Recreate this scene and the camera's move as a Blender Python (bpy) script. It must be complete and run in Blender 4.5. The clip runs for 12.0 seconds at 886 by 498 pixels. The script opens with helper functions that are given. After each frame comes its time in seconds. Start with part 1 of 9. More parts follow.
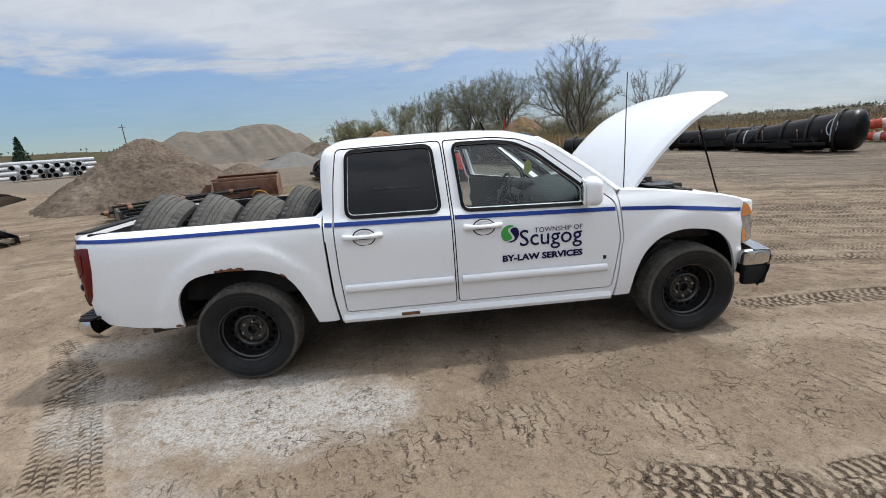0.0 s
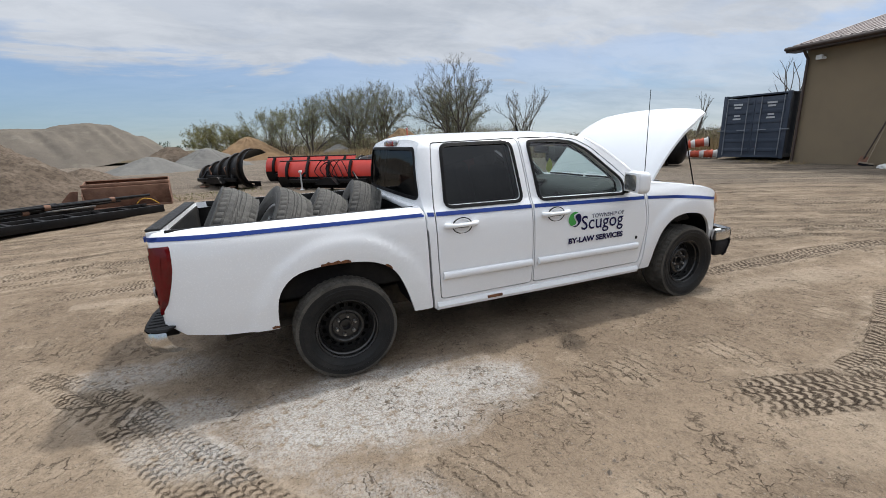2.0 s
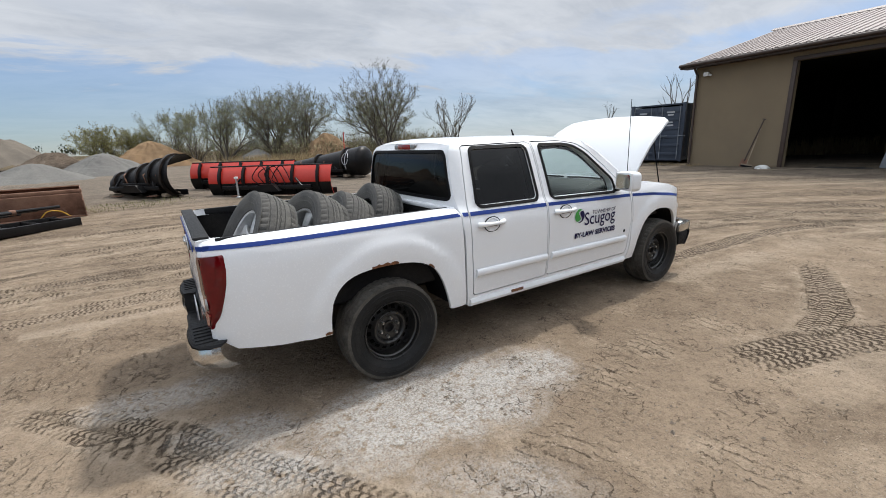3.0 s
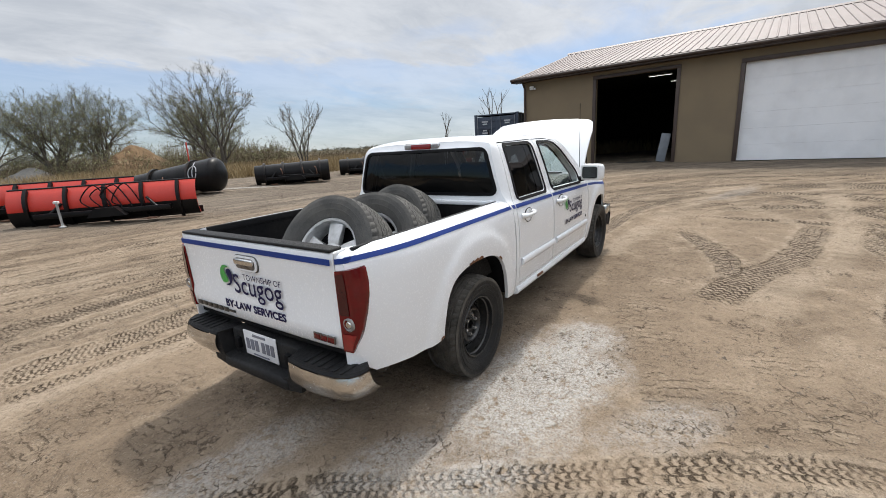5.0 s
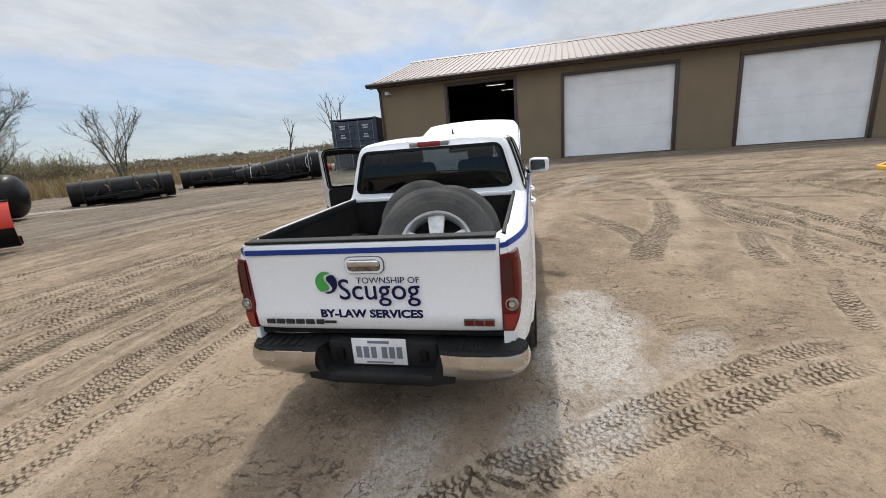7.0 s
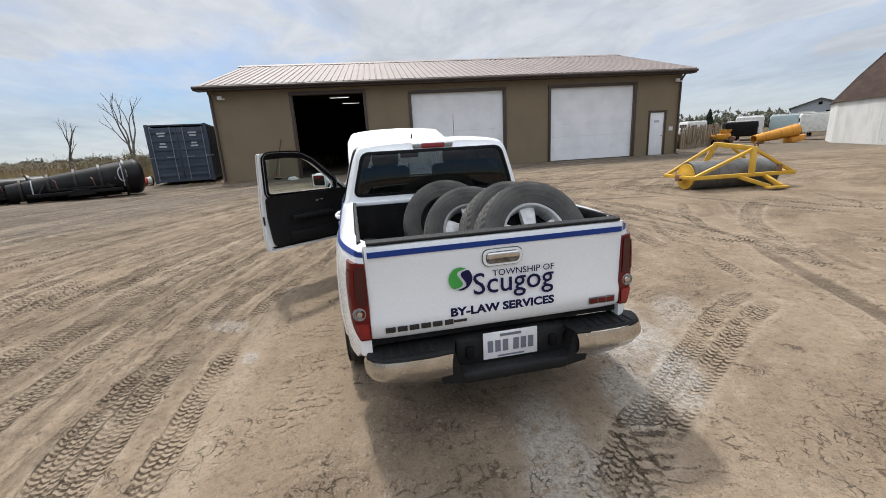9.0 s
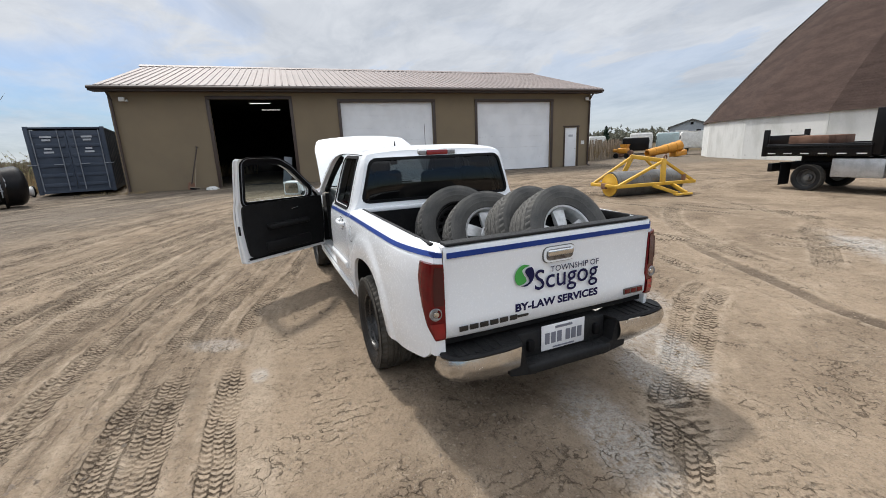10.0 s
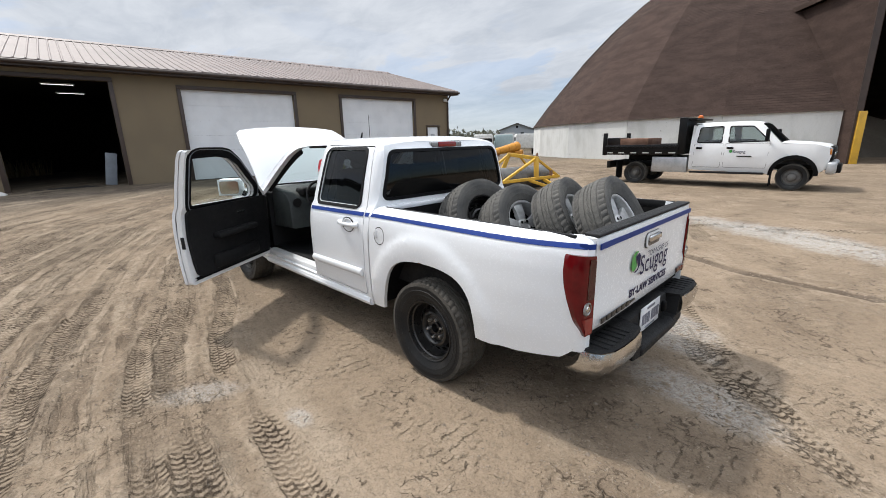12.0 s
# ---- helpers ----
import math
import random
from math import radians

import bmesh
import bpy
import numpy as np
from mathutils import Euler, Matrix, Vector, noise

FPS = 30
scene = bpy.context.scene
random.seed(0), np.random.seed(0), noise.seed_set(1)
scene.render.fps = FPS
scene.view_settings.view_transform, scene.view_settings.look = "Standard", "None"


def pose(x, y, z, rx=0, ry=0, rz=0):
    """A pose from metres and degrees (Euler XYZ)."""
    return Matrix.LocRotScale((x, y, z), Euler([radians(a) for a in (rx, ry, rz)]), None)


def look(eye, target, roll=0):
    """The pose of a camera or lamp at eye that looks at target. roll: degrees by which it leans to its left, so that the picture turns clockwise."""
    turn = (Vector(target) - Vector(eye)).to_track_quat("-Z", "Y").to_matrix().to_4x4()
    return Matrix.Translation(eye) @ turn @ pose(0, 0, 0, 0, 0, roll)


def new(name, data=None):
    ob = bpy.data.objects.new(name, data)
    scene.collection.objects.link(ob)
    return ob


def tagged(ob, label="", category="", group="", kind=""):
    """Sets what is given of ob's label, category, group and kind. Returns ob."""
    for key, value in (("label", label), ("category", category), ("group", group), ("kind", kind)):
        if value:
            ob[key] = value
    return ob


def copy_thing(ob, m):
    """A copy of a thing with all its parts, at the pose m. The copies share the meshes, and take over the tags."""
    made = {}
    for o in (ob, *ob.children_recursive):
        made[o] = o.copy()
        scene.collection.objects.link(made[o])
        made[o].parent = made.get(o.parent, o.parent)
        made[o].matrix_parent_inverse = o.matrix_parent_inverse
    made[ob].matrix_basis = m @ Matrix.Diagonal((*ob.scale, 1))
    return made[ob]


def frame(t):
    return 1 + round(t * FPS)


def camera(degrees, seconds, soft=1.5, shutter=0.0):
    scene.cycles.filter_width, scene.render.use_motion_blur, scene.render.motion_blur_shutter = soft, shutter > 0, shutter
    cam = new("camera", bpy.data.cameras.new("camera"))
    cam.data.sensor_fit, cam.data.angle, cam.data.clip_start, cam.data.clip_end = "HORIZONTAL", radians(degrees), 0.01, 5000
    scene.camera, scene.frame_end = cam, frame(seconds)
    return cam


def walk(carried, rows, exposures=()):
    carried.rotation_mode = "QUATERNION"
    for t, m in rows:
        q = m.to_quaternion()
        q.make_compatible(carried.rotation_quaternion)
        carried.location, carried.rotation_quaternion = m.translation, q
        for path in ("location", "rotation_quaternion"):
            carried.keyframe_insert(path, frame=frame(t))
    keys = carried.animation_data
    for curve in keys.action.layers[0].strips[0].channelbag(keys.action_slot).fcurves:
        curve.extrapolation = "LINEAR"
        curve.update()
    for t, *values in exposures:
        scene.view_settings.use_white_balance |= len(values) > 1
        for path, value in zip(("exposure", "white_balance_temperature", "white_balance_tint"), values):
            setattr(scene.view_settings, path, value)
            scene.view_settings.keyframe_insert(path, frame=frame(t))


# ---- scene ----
cam = camera(93.6, 12.0, soft=0.9)
PATH = [
    (0, (1.208, -3.606, 1.57), (1.335, -1.679, 1.051), -4.1),
    (0.5, (0.829, -3.567, 1.56), (1.11, -1.655, 1.046), -3.5),
    (1, (0.433, -3.536, 1.574), (0.863, -1.65, 1.064), -3.0),
    (1.5, (0.007, -3.589, 1.578), (0.582, -1.742, 1.07), -2.6),
    (2, (-0.37, -3.489, 1.544), (0.365, -1.698, 1.042), -2.2),
    (2.5, (-0.753, -3.363, 1.55), (0.148, -1.648, 1.05), -2.1),
    (3, (-1.125, -3.212, 1.559), (-0.063, -1.591, 1.066), -2.1),
    (3.2, (-1.248, -3.117, 1.541), (-0.123, -1.537, 1.053), -2.2),
    (4.8, (-2.203, -2.264, 1.539), (-0.644, -1.111, 1.048), -3.2),
    (5, (-2.263, -2.142, 1.551), (-0.661, -1.049, 1.062), -3.5),
    (5.5, (-2.49, -1.807, 1.549), (-0.79, -0.877, 1.054), -3.9),
    (6, (-2.692, -1.501, 1.558), (-0.912, -0.737, 1.06), -4.4),
    (6.5, (-2.86, -1.144, 1.575), (-1.015, -0.554, 1.077), -4.7),
    (6.7, (-2.912, -1.035, 1.579), (-1.05, -0.511, 1.073), -4.8),
    (8.3, (-3.028, 0.147, 1.577), (-1.097, 0.041, 1.067), -3.6),
    (8.5, (-3.038, 0.323, 1.58), (-1.113, 0.138, 1.071), -3.5),
    (9, (-2.992, 0.683, 1.569), (-1.096, 0.293, 1.066), -3.2),
    (9.5, (-2.888, 1.041, 1.578), (-1.039, 0.455, 1.089), -2.8),
    (10, (-2.844, 1.433, 1.574), (-1.056, 0.671, 1.1), -2.3),
    (10.5, (-2.702, 1.774, 1.563), (-0.99, 0.849, 1.102), -1.7),
    (11, (-2.453, 2.068, 1.561), (-0.833, 0.989, 1.098), -1.3),
    (11.5, (-2.189, 2.362, 1.559), (-0.68, 1.141, 1.078), -1.2),
    (12, (-1.889, 2.498, 1.559), (-0.503, 1.145, 1.058), -1.4),
]
walk(cam, [(t, look(eye, target, roll)) for t, eye, target, roll in PATH],
     exposures=[(0.0, 0.33, 6150, 10), (2.5, 0.36, 6250, 10), (5.0, 0.48, 6400, 10), (9.5, 0.45, 6350, 10), (12.0, 0.52, 6300, 10)])

# ---- world and light ----
SUN_AZ, SUN_EL = 12.0, 58.0
world = bpy.data.worlds.new("sky")
scene.world = world
world.use_nodes = True
wn, wl = world.node_tree.nodes, world.node_tree.links
wn.clear()


def wnode(kind, operation="", interpolation_type="", data_type="", blend_type=""):
    n = wn.new(kind)
    if operation:
        n.operation = operation
    if interpolation_type:
        n.interpolation_type = interpolation_type
    if data_type:
        n.data_type, n.blend_type = data_type, blend_type
    return n


sky = wn.new("ShaderNodeTexSky")
sky.sky_type, sky.sun_disc = "NISHITA", False
sky.sun_elevation, sky.sun_rotation = radians(SUN_EL), radians(90 - SUN_AZ)
sky.altitude, sky.air_density, sky.dust_density, sky.ozone_density = 200, 1.0, 0.0, 1.6
way = wnode("ShaderNodeTexCoord")
cut = wnode("ShaderNodeSeparateXYZ")
wl.new(way.outputs["Generated"], cut.inputs[0])
up = wnode("ShaderNodeMath", operation="MAXIMUM")
wl.new(cut.outputs[2], up.inputs[0])
up.inputs[1].default_value = 0.0
lift = wnode("ShaderNodeMath", operation="ADD")
wl.new(up.outputs[0], lift.inputs[0])
lift.inputs[1].default_value = 0.16
flat = wnode("ShaderNodeVectorMath", operation="DIVIDE")
both = wnode("ShaderNodeCombineXYZ")
wl.new(lift.outputs[0], both.inputs[0]), wl.new(lift.outputs[0], both.inputs[1])
both.inputs[2].default_value = 1.0
wl.new(way.outputs["Generated"], flat.inputs[0]), wl.new(both.outputs[0], flat.inputs[1])


def cloud(scale, detail, rough, low, high, stretch, turn, warp):
    """One layer of cloud over the flattened sky: a mask from 0 to 1."""
    m = wnode("ShaderNodeMapping")
    m.inputs["Scale"].default_value = (stretch, 1.0, 0.0)
    m.inputs["Rotation"].default_value = (0, 0, radians(turn))
    m.inputs["Location"].default_value = (3.1 * scale, 1.7, 0)
    wl.new(flat.outputs[0], m.inputs[0])
    n = wnode("ShaderNodeTexNoise")
    n.inputs["Scale"].default_value, n.inputs["Detail"].default_value = scale, detail
    n.inputs["Roughness"].default_value, n.inputs["Distortion"].default_value = rough, warp
    wl.new(m.outputs[0], n.inputs["Vector"])
    r = wnode("ShaderNodeMapRange", interpolation_type="SMOOTHSTEP")
    r.inputs["From Min"].default_value, r.inputs["From Max"].default_value = low, high
    wl.new(n.outputs[0], r.inputs[0])
    return r.outputs[0]


veil = cloud(0.42, 5, 0.55, 0.22, 0.48, 0.55, 35, 0.3)
wisp = cloud(4.2, 9, 0.66, 0.36, 0.66, 0.55, 30, 0.6)
puff = cloud(1.9, 8, 0.62, 0.40, 0.72, 0.75, 35, 0.5)
grey = cloud(1.1, 7, 0.60, 0.42, 0.70, 0.70, 20, 0.4)


def wmix(a, b, factor, mode="MIX"):
    m = wnode("ShaderNodeMix", data_type="RGBA", blend_type=mode)
    for slot, v in ((0, factor), (6, a), (7, b)):
        if isinstance(v, (int, float, tuple)):
            m.inputs[slot].default_value = v
        else:
            wl.new(v, m.inputs[slot])
    return m.outputs[2]


def wmath(op, a, b):
    m = wnode("ShaderNodeMath", operation=op)
    for slot, v in ((0, a), (1, b)):
        if isinstance(v, (int, float)):
            m.inputs[slot].default_value = v
        else:
            wl.new(v, m.inputs[slot])
    m.use_clamp = True
    return m.outputs[0]


# the cloud cover is thicker towards +x, where the sun stands, and thins to blue low down elsewhere
side = wnode("ShaderNodeVectorMath", operation="DOT_PRODUCT")
side.inputs[1].default_value = (0.9, -0.15, 0.0)
wl.new(way.outputs["Generated"], side.inputs[0])
toward = wmath("MULTIPLY_ADD", side.outputs["Value"], 0.5)
high = wnode("ShaderNodeMapRange", interpolation_type="SMOOTHSTEP")
high.inputs["From Min"].default_value, high.inputs["From Max"].default_value = 0.12, 0.20
uneven = wnode("ShaderNodeMath", operation="MULTIPLY_ADD")
uneven.inputs[1].default_value, uneven.inputs[2].default_value = 0.10, -0.05
wl.new(grey, uneven.inputs[0])
edge = wnode("ShaderNodeMath", operation="ADD")
wl.new(cut.outputs[2], edge.inputs[0]), wl.new(uneven.outputs[0], edge.inputs[1])
wl.new(edge.outputs[0], high.inputs[0])
cover = wmath("MULTIPLY", wmath("ADD", wmath("MULTIPLY", veil, 0.95), wmath("MULTIPLY", puff, 0.45)), wmath("ADD", high.outputs[0], wmath("MULTIPLY", toward, 0.85)))
white = wmix((6.0, 6.2, 6.5, 1), (4.2, 4.5, 4.95, 1), wmath("ADD", wmath("MULTIPLY", grey, 0.65), wmath("MULTIPLY", wisp, 0.35)))
# an overcast veil is brightest overhead
over = wnode("ShaderNodeMapRange", interpolation_type="SMOOTHSTEP")
for slot, v in (("From Min", 0.30), ("From Max", 0.58), ("To Min", 1.0), ("To Max", 2.1)):
    over.inputs[slot].default_value = v
wl.new(cut.outputs[2], over.inputs[0])
white = wmix(white, over.outputs[0], 1.0, "MULTIPLY")
low = wnode("ShaderNodeMapRange", interpolation_type="SMOOTHSTEP")
for slot, v in (("From Min", 0.0), ("From Max", 0.22), ("To Min", 0.62), ("To Max", 1.0)):
    low.inputs[slot].default_value = v
wl.new(cut.outputs[2], low.inputs[0])
blue = wmix(wmix(sky.outputs[0], (0.70, 0.85, 1.03, 1), 1.0, "MULTIPLY"), low.outputs[0], 1.0, "MULTIPLY")
# thin cloud glows widely round the sun, high above
sunward = wnode("ShaderNodeVectorMath", operation="DOT_PRODUCT")
sunward.inputs[1].default_value = (math.cos(radians(SUN_EL)) * math.cos(radians(SUN_AZ)), math.cos(radians(SUN_EL)) * math.sin(radians(SUN_AZ)), math.sin(radians(SUN_EL)))
wl.new(way.outputs["Generated"], sunward.inputs[0])
halo = wnode("ShaderNodeMapRange", interpolation_type="SMOOTHSTEP")
halo.inputs["From Min"].default_value, halo.inputs["From Max"].default_value = 0.88, 1.0
wl.new(sunward.outputs["Value"], halo.inputs[0])
glare = wmix(white, (30.0, 29.3, 28.2, 1), halo.outputs[0])
shine = wnode("ShaderNodeMath", operation="MAXIMUM")
wl.new(cover, shine.inputs[0]), wl.new(halo.outputs[0], shine.inputs[1])
bright = wmix(blue, glare, shine.outputs[0])
back = wnode("ShaderNodeBackground")
SKY = 0.088
back.inputs["Strength"].default_value = SKY
wl.new(bright, back.inputs[0])
wout = wnode("ShaderNodeOutputWorld")
wl.new(back.outputs[0], wout.inputs[0])

sun = new("sun", bpy.data.lights.new("sun", "SUN"))
sun.data.energy, sun.data.angle, sun.data.color = 2.4, radians(3.2), (1.0, 0.95, 0.87)
sun.matrix_world = look((0, 0, 30), (-30 * math.cos(radians(SUN_AZ)) / math.tan(radians(SUN_EL)), -30 * math.sin(radians(SUN_AZ)) / math.tan(radians(SUN_EL)), 0))

# ---- materials ----


def link(mt, a, b):
    mt.node_tree.links.new(a, b)


def mnode(mt, kind, operation="", interpolation_type="", data_type="", blend_type=""):
    n = mt.node_tree.nodes.new(kind)
    if operation:
        n.operation = operation
    if interpolation_type:
        n.interpolation_type = interpolation_type
    if data_type:
        n.data_type, n.blend_type = data_type, blend_type
    return n


def noise_of(mt, scale, detail=5.0, rough=0.6, coords="Object", stretch=(1, 1, 1), warp=0.0):
    tc = mnode(mt, "ShaderNodeTexCoord")
    mp = mnode(mt, "ShaderNodeMapping")
    mp.inputs["Scale"].default_value = stretch
    link(mt, tc.outputs[coords], mp.inputs[0])
    n = mnode(mt, "ShaderNodeTexNoise")
    for key, value in (("Scale", scale), ("Detail", detail), ("Roughness", rough), ("Distortion", warp)):
        n.inputs[key].default_value = value
    link(mt, mp.outputs[0], n.inputs["Vector"])
    return n.outputs[0]


def ramp(mt, value, low, high, a=0.0, b=1.0):
    r = mnode(mt, "ShaderNodeMapRange", interpolation_type="SMOOTHSTEP")
    for slot, v in (("From Min", low), ("From Max", high), ("To Min", a), ("To Max", b)):
        r.inputs[slot].default_value = v
    link(mt, value, r.inputs[0])
    return r.outputs[0]


def blend(mt, a, b, factor, mode="MIX"):
    m = mnode(mt, "ShaderNodeMix", data_type="RGBA", blend_type=mode)
    for slot, v in ((0, factor), (6, a), (7, b)):
        if isinstance(v, (int, float)):
            m.inputs[slot].default_value = v
        elif isinstance(v, tuple):
            m.inputs[slot].default_value = (*v, 1) if len(v) == 3 else v
        else:
            link(mt, v, m.inputs[slot])
    return m.outputs[2]


def calc(mt, op, a, b=0.0):
    m = mnode(mt, "ShaderNodeMath", operation=op)
    for slot, v in ((0, a), (1, b)):
        if isinstance(v, (int, float)):
            m.inputs[slot].default_value = v
        else:
            link(mt, v, m.inputs[slot])
    return m.outputs[0]


def bare(name):
    mt = bpy.data.materials.new(name)
    mt.use_nodes = True
    return mt, mt.node_tree.nodes["Principled BSDF"]


def mat(name, c, rough=0.6, metal=0.0, c2=None, scale=4.0, low=0.35, high=0.7, grain=0.12, gscale=40.0, bump=0.15, bscale=60.0,
        stain=None, sscale=2.0, slow=0.55, shigh=0.7, coat=0.0, stretch=(1, 1, 1), vary=0.0, spec=0.5):
    """Two colours mixed by broad noise, fine grain over them, stains with a noisy edge, and fine relief."""
    mt, p = bare(name)
    c2 = c2 or tuple(v * 0.8 for v in c)
    col = blend(mt, c, c2, ramp(mt, noise_of(mt, scale, stretch=stretch), low, high))
    fine = noise_of(mt, gscale, 6, 0.7, stretch=stretch)
    col = blend(mt, col, (0.0, 0.0, 0.0), ramp(mt, fine, 0.35, 0.75, 0.0, grain))
    if stain:
        col = blend(mt, col, stain, ramp(mt, noise_of(mt, sscale, 8, 0.65, warp=0.4), slow, shigh, 0.0, 0.85))
    if vary:
        info = mnode(mt, "ShaderNodeObjectInfo")
        col = blend(mt, col, (0.0, 0.0, 0.0), calc(mt, "MULTIPLY", info.outputs["Random"], vary))
    link(mt, col, p.inputs["Base Color"])
    link(mt, ramp(mt, fine, 0.2, 0.8, max(rough - 0.1, 0.02), min(rough + 0.1, 1.0)), p.inputs["Roughness"])
    p.inputs["Metallic"].default_value = metal
    p.inputs["Specular IOR Level"].default_value = spec
    p.inputs["Coat Weight"].default_value = coat
    p.inputs["Coat Roughness"].default_value = 0.08
    if bump:
        b = mnode(mt, "ShaderNodeBump")
        b.inputs["Strength"].default_value, b.inputs["Distance"].default_value = bump, 0.01
        link(mt, noise_of(mt, bscale, 5, 0.65, stretch=stretch), b.inputs["Height"])
        link(mt, b.outputs[0], p.inputs["Normal"])
    return mt


def glass(name, tint, dark, rough=0.02, ior=1.42, most=1.0):
    """Thin automotive glass: the tint's share of light passes, the rest is a dark film, with a clear reflection."""
    mt, p = bare(name)
    mt.node_tree.nodes.remove(p)
    clear = mnode(mt, "ShaderNodeBsdfTransparent")
    clear.inputs[0].default_value = (*tint, 1)
    film = mnode(mt, "ShaderNodeBsdfDiffuse")
    film.inputs[0].default_value = (0.003, 0.0033, 0.0036, 1)
    gloss = mnode(mt, "ShaderNodeBsdfGlossy")
    gloss.inputs["Roughness"].default_value = rough
    # Schlick's reflection, the same from both sides of the thin pane
    face = mnode(mt, "ShaderNodeLayerWeight")
    face.inputs[0].default_value = 0.5
    base = ((ior - 1) / (ior + 1)) ** 2
    fres = calc(mt, "ADD", calc(mt, "MULTIPLY", calc(mt, "POWER", face.outputs["Facing"], 5.0), 1.0 - base), 2 * base)
    m1, m2 = mnode(mt, "ShaderNodeMixShader"), mnode(mt, "ShaderNodeMixShader")
    m1.inputs[0].default_value = dark
    link(mt, clear.outputs[0], m1.inputs[1]), link(mt, film.outputs[0], m1.inputs[2])
    link(mt, calc(mt, "MINIMUM", fres, most), m2.inputs[0]), link(mt, m1.outputs[0], m2.inputs[1]), link(mt, gloss.outputs[0], m2.inputs[2])
    link(mt, m2.outputs[0], mt.node_tree.nodes["Material Output"].inputs[0])
    return mt


def glow(name, c, strength):
    mt, p = bare(name)
    p.inputs["Base Color"].default_value = (*c, 1)
    p.inputs["Emission Color"].default_value, p.inputs["Emission Strength"].default_value = (*c, 1), strength
    return mt


M = {}
M["paint"] = mat("white_car_paint", (0.75, 0.765, 0.785), 0.24, c2=(0.73, 0.745, 0.765), scale=1.2, grain=0.0, gscale=90, bump=0.0, coat=0.35,
                 stain=(0.63, 0.605, 0.56), sscale=2.2, slow=0.66, shigh=1.0)
M["worn_paint"] = mat("dusty_white_paint", (0.76, 0.77, 0.78), 0.4, c2=(0.70, 0.70, 0.70), scale=1.0, grain=0.05, bump=0.02, coat=0.3)
M["rust"] = mat("rust", (0.22, 0.09, 0.035), 0.9, c2=(0.10, 0.04, 0.02), scale=30, bump=0.8, bscale=120, grain=0.4, gscale=150)
M["blue_stripe"] = mat("blue_vinyl", (0.015, 0.042, 0.21), 0.45, spec=0.2, c2=(0.013, 0.035, 0.18), bump=0.0, grain=0.05)
M["navy"] = mat("navy_vinyl", (0.012, 0.011, 0.058), 0.5, spec=0.15, bump=0.0, grain=0.03)
M["green"] = mat("green_vinyl", (0.05, 0.34, 0.06), 0.4, bump=0.0, grain=0.03)
M["black_plastic"] = mat("black_plastic", (0.010, 0.010, 0.011), 0.6, c2=(0.017, 0.017, 0.017), scale=6, bump=0.25, bscale=300, spec=0.2)
M["dark_trim"] = mat("dark_interior_trim", (0.008, 0.0082, 0.009), 0.6, spec=0.2, c2=(0.012, 0.012, 0.0125), bump=0.2, bscale=250)
M["dash"] = mat("grey_green_dash", (0.035, 0.041, 0.040), 0.55, spec=0.3, c2=(0.028, 0.032, 0.032), bump=0.15, bscale=250)
M["tag"] = mat("yellow_green_tag", (0.42, 0.45, 0.06), 0.7, bump=0.0)
M["grey_cloth"] = mat("grey_seat_cloth", (0.06, 0.06, 0.065), 0.95, c2=(0.045, 0.045, 0.05), bump=0.4, bscale=400)
M["rubber"] = mat("dusty_rubber", (0.009, 0.0096, 0.0105), 0.55, spec=0.25, c2=(0.022, 0.0212, 0.020), scale=5, low=0.4, high=0.75, bump=0.3, bscale=90, grain=0.3, gscale=120)
M["tread_rubber"] = mat("dusty_tread_rubber", (0.095, 0.087, 0.076), 0.9, spec=0.15, c2=(0.045, 0.042, 0.037), scale=7, bump=0.4, bscale=90, grain=0.3, gscale=120)
M["old_rubber"] = mat("grey_dry_rubber", (0.115, 0.11, 0.10), 0.92, c2=(0.07, 0.068, 0.065), scale=6, bump=0.35, bscale=90, grain=0.35, gscale=140)
M["seal"] = mat("black_rubber_seal", (0.005, 0.005, 0.006), 0.7, bump=0.0, spec=0.15)
M["steel_black"] = mat("black_steel_wheel", (0.0085, 0.0085, 0.009), 0.32, spec=0.5, c2=(0.014, 0.013, 0.012), scale=12, bump=0.2, bscale=80, stain=(0.085, 0.055, 0.038), sscale=9, slow=0.68, shigh=0.85, coat=0.2)
M["alloy"] = mat("worn_alloy", (0.66, 0.66, 0.66), 0.4, 0.35, c2=(0.50, 0.50, 0.49), scale=14, bump=0.1, grain=0.15)
M["chrome"] = mat("dull_chrome", (0.66, 0.66, 0.66), 0.2, 1.0, c2=(0.55, 0.54, 0.52), scale=8, bump=0.05, grain=0.1, stain=(0.35, 0.28, 0.2), sscale=8, slow=0.66, shigh=0.85)
M["lug"] = mat("bright_lug_nut", (0.42, 0.41, 0.39), 0.3, 0.8, c2=(0.26, 0.24, 0.22), scale=40, bump=0.1)
M["void"] = mat("black_gap", (0.002, 0.002, 0.002), 0.9, bump=0.0, spec=0.05)
M["nut"] = mat("lug_steel", (0.22, 0.21, 0.20), 0.45, 0.9, c2=(0.12, 0.10, 0.09), scale=40, bump=0.1)
M["red_lens"] = mat("red_lens", (0.115, 0.002, 0.004), 0.13, c2=(0.08, 0.0015, 0.003), scale=9, bump=0.0, grain=0.1, coat=0.35, spec=0.3)
M["dark_lens"] = mat("dark_red_lens", (0.05, 0.004, 0.006), 0.16, bump=0.0, grain=0.1, coat=0.5, spec=0.3)
M["bright_lens"] = mat("bright_red_lens", (0.24, 0.004, 0.006), 0.13, c2=(0.17, 0.003, 0.005), scale=12, bump=0.0, grain=0.1, coat=0.8, spec=0.4)
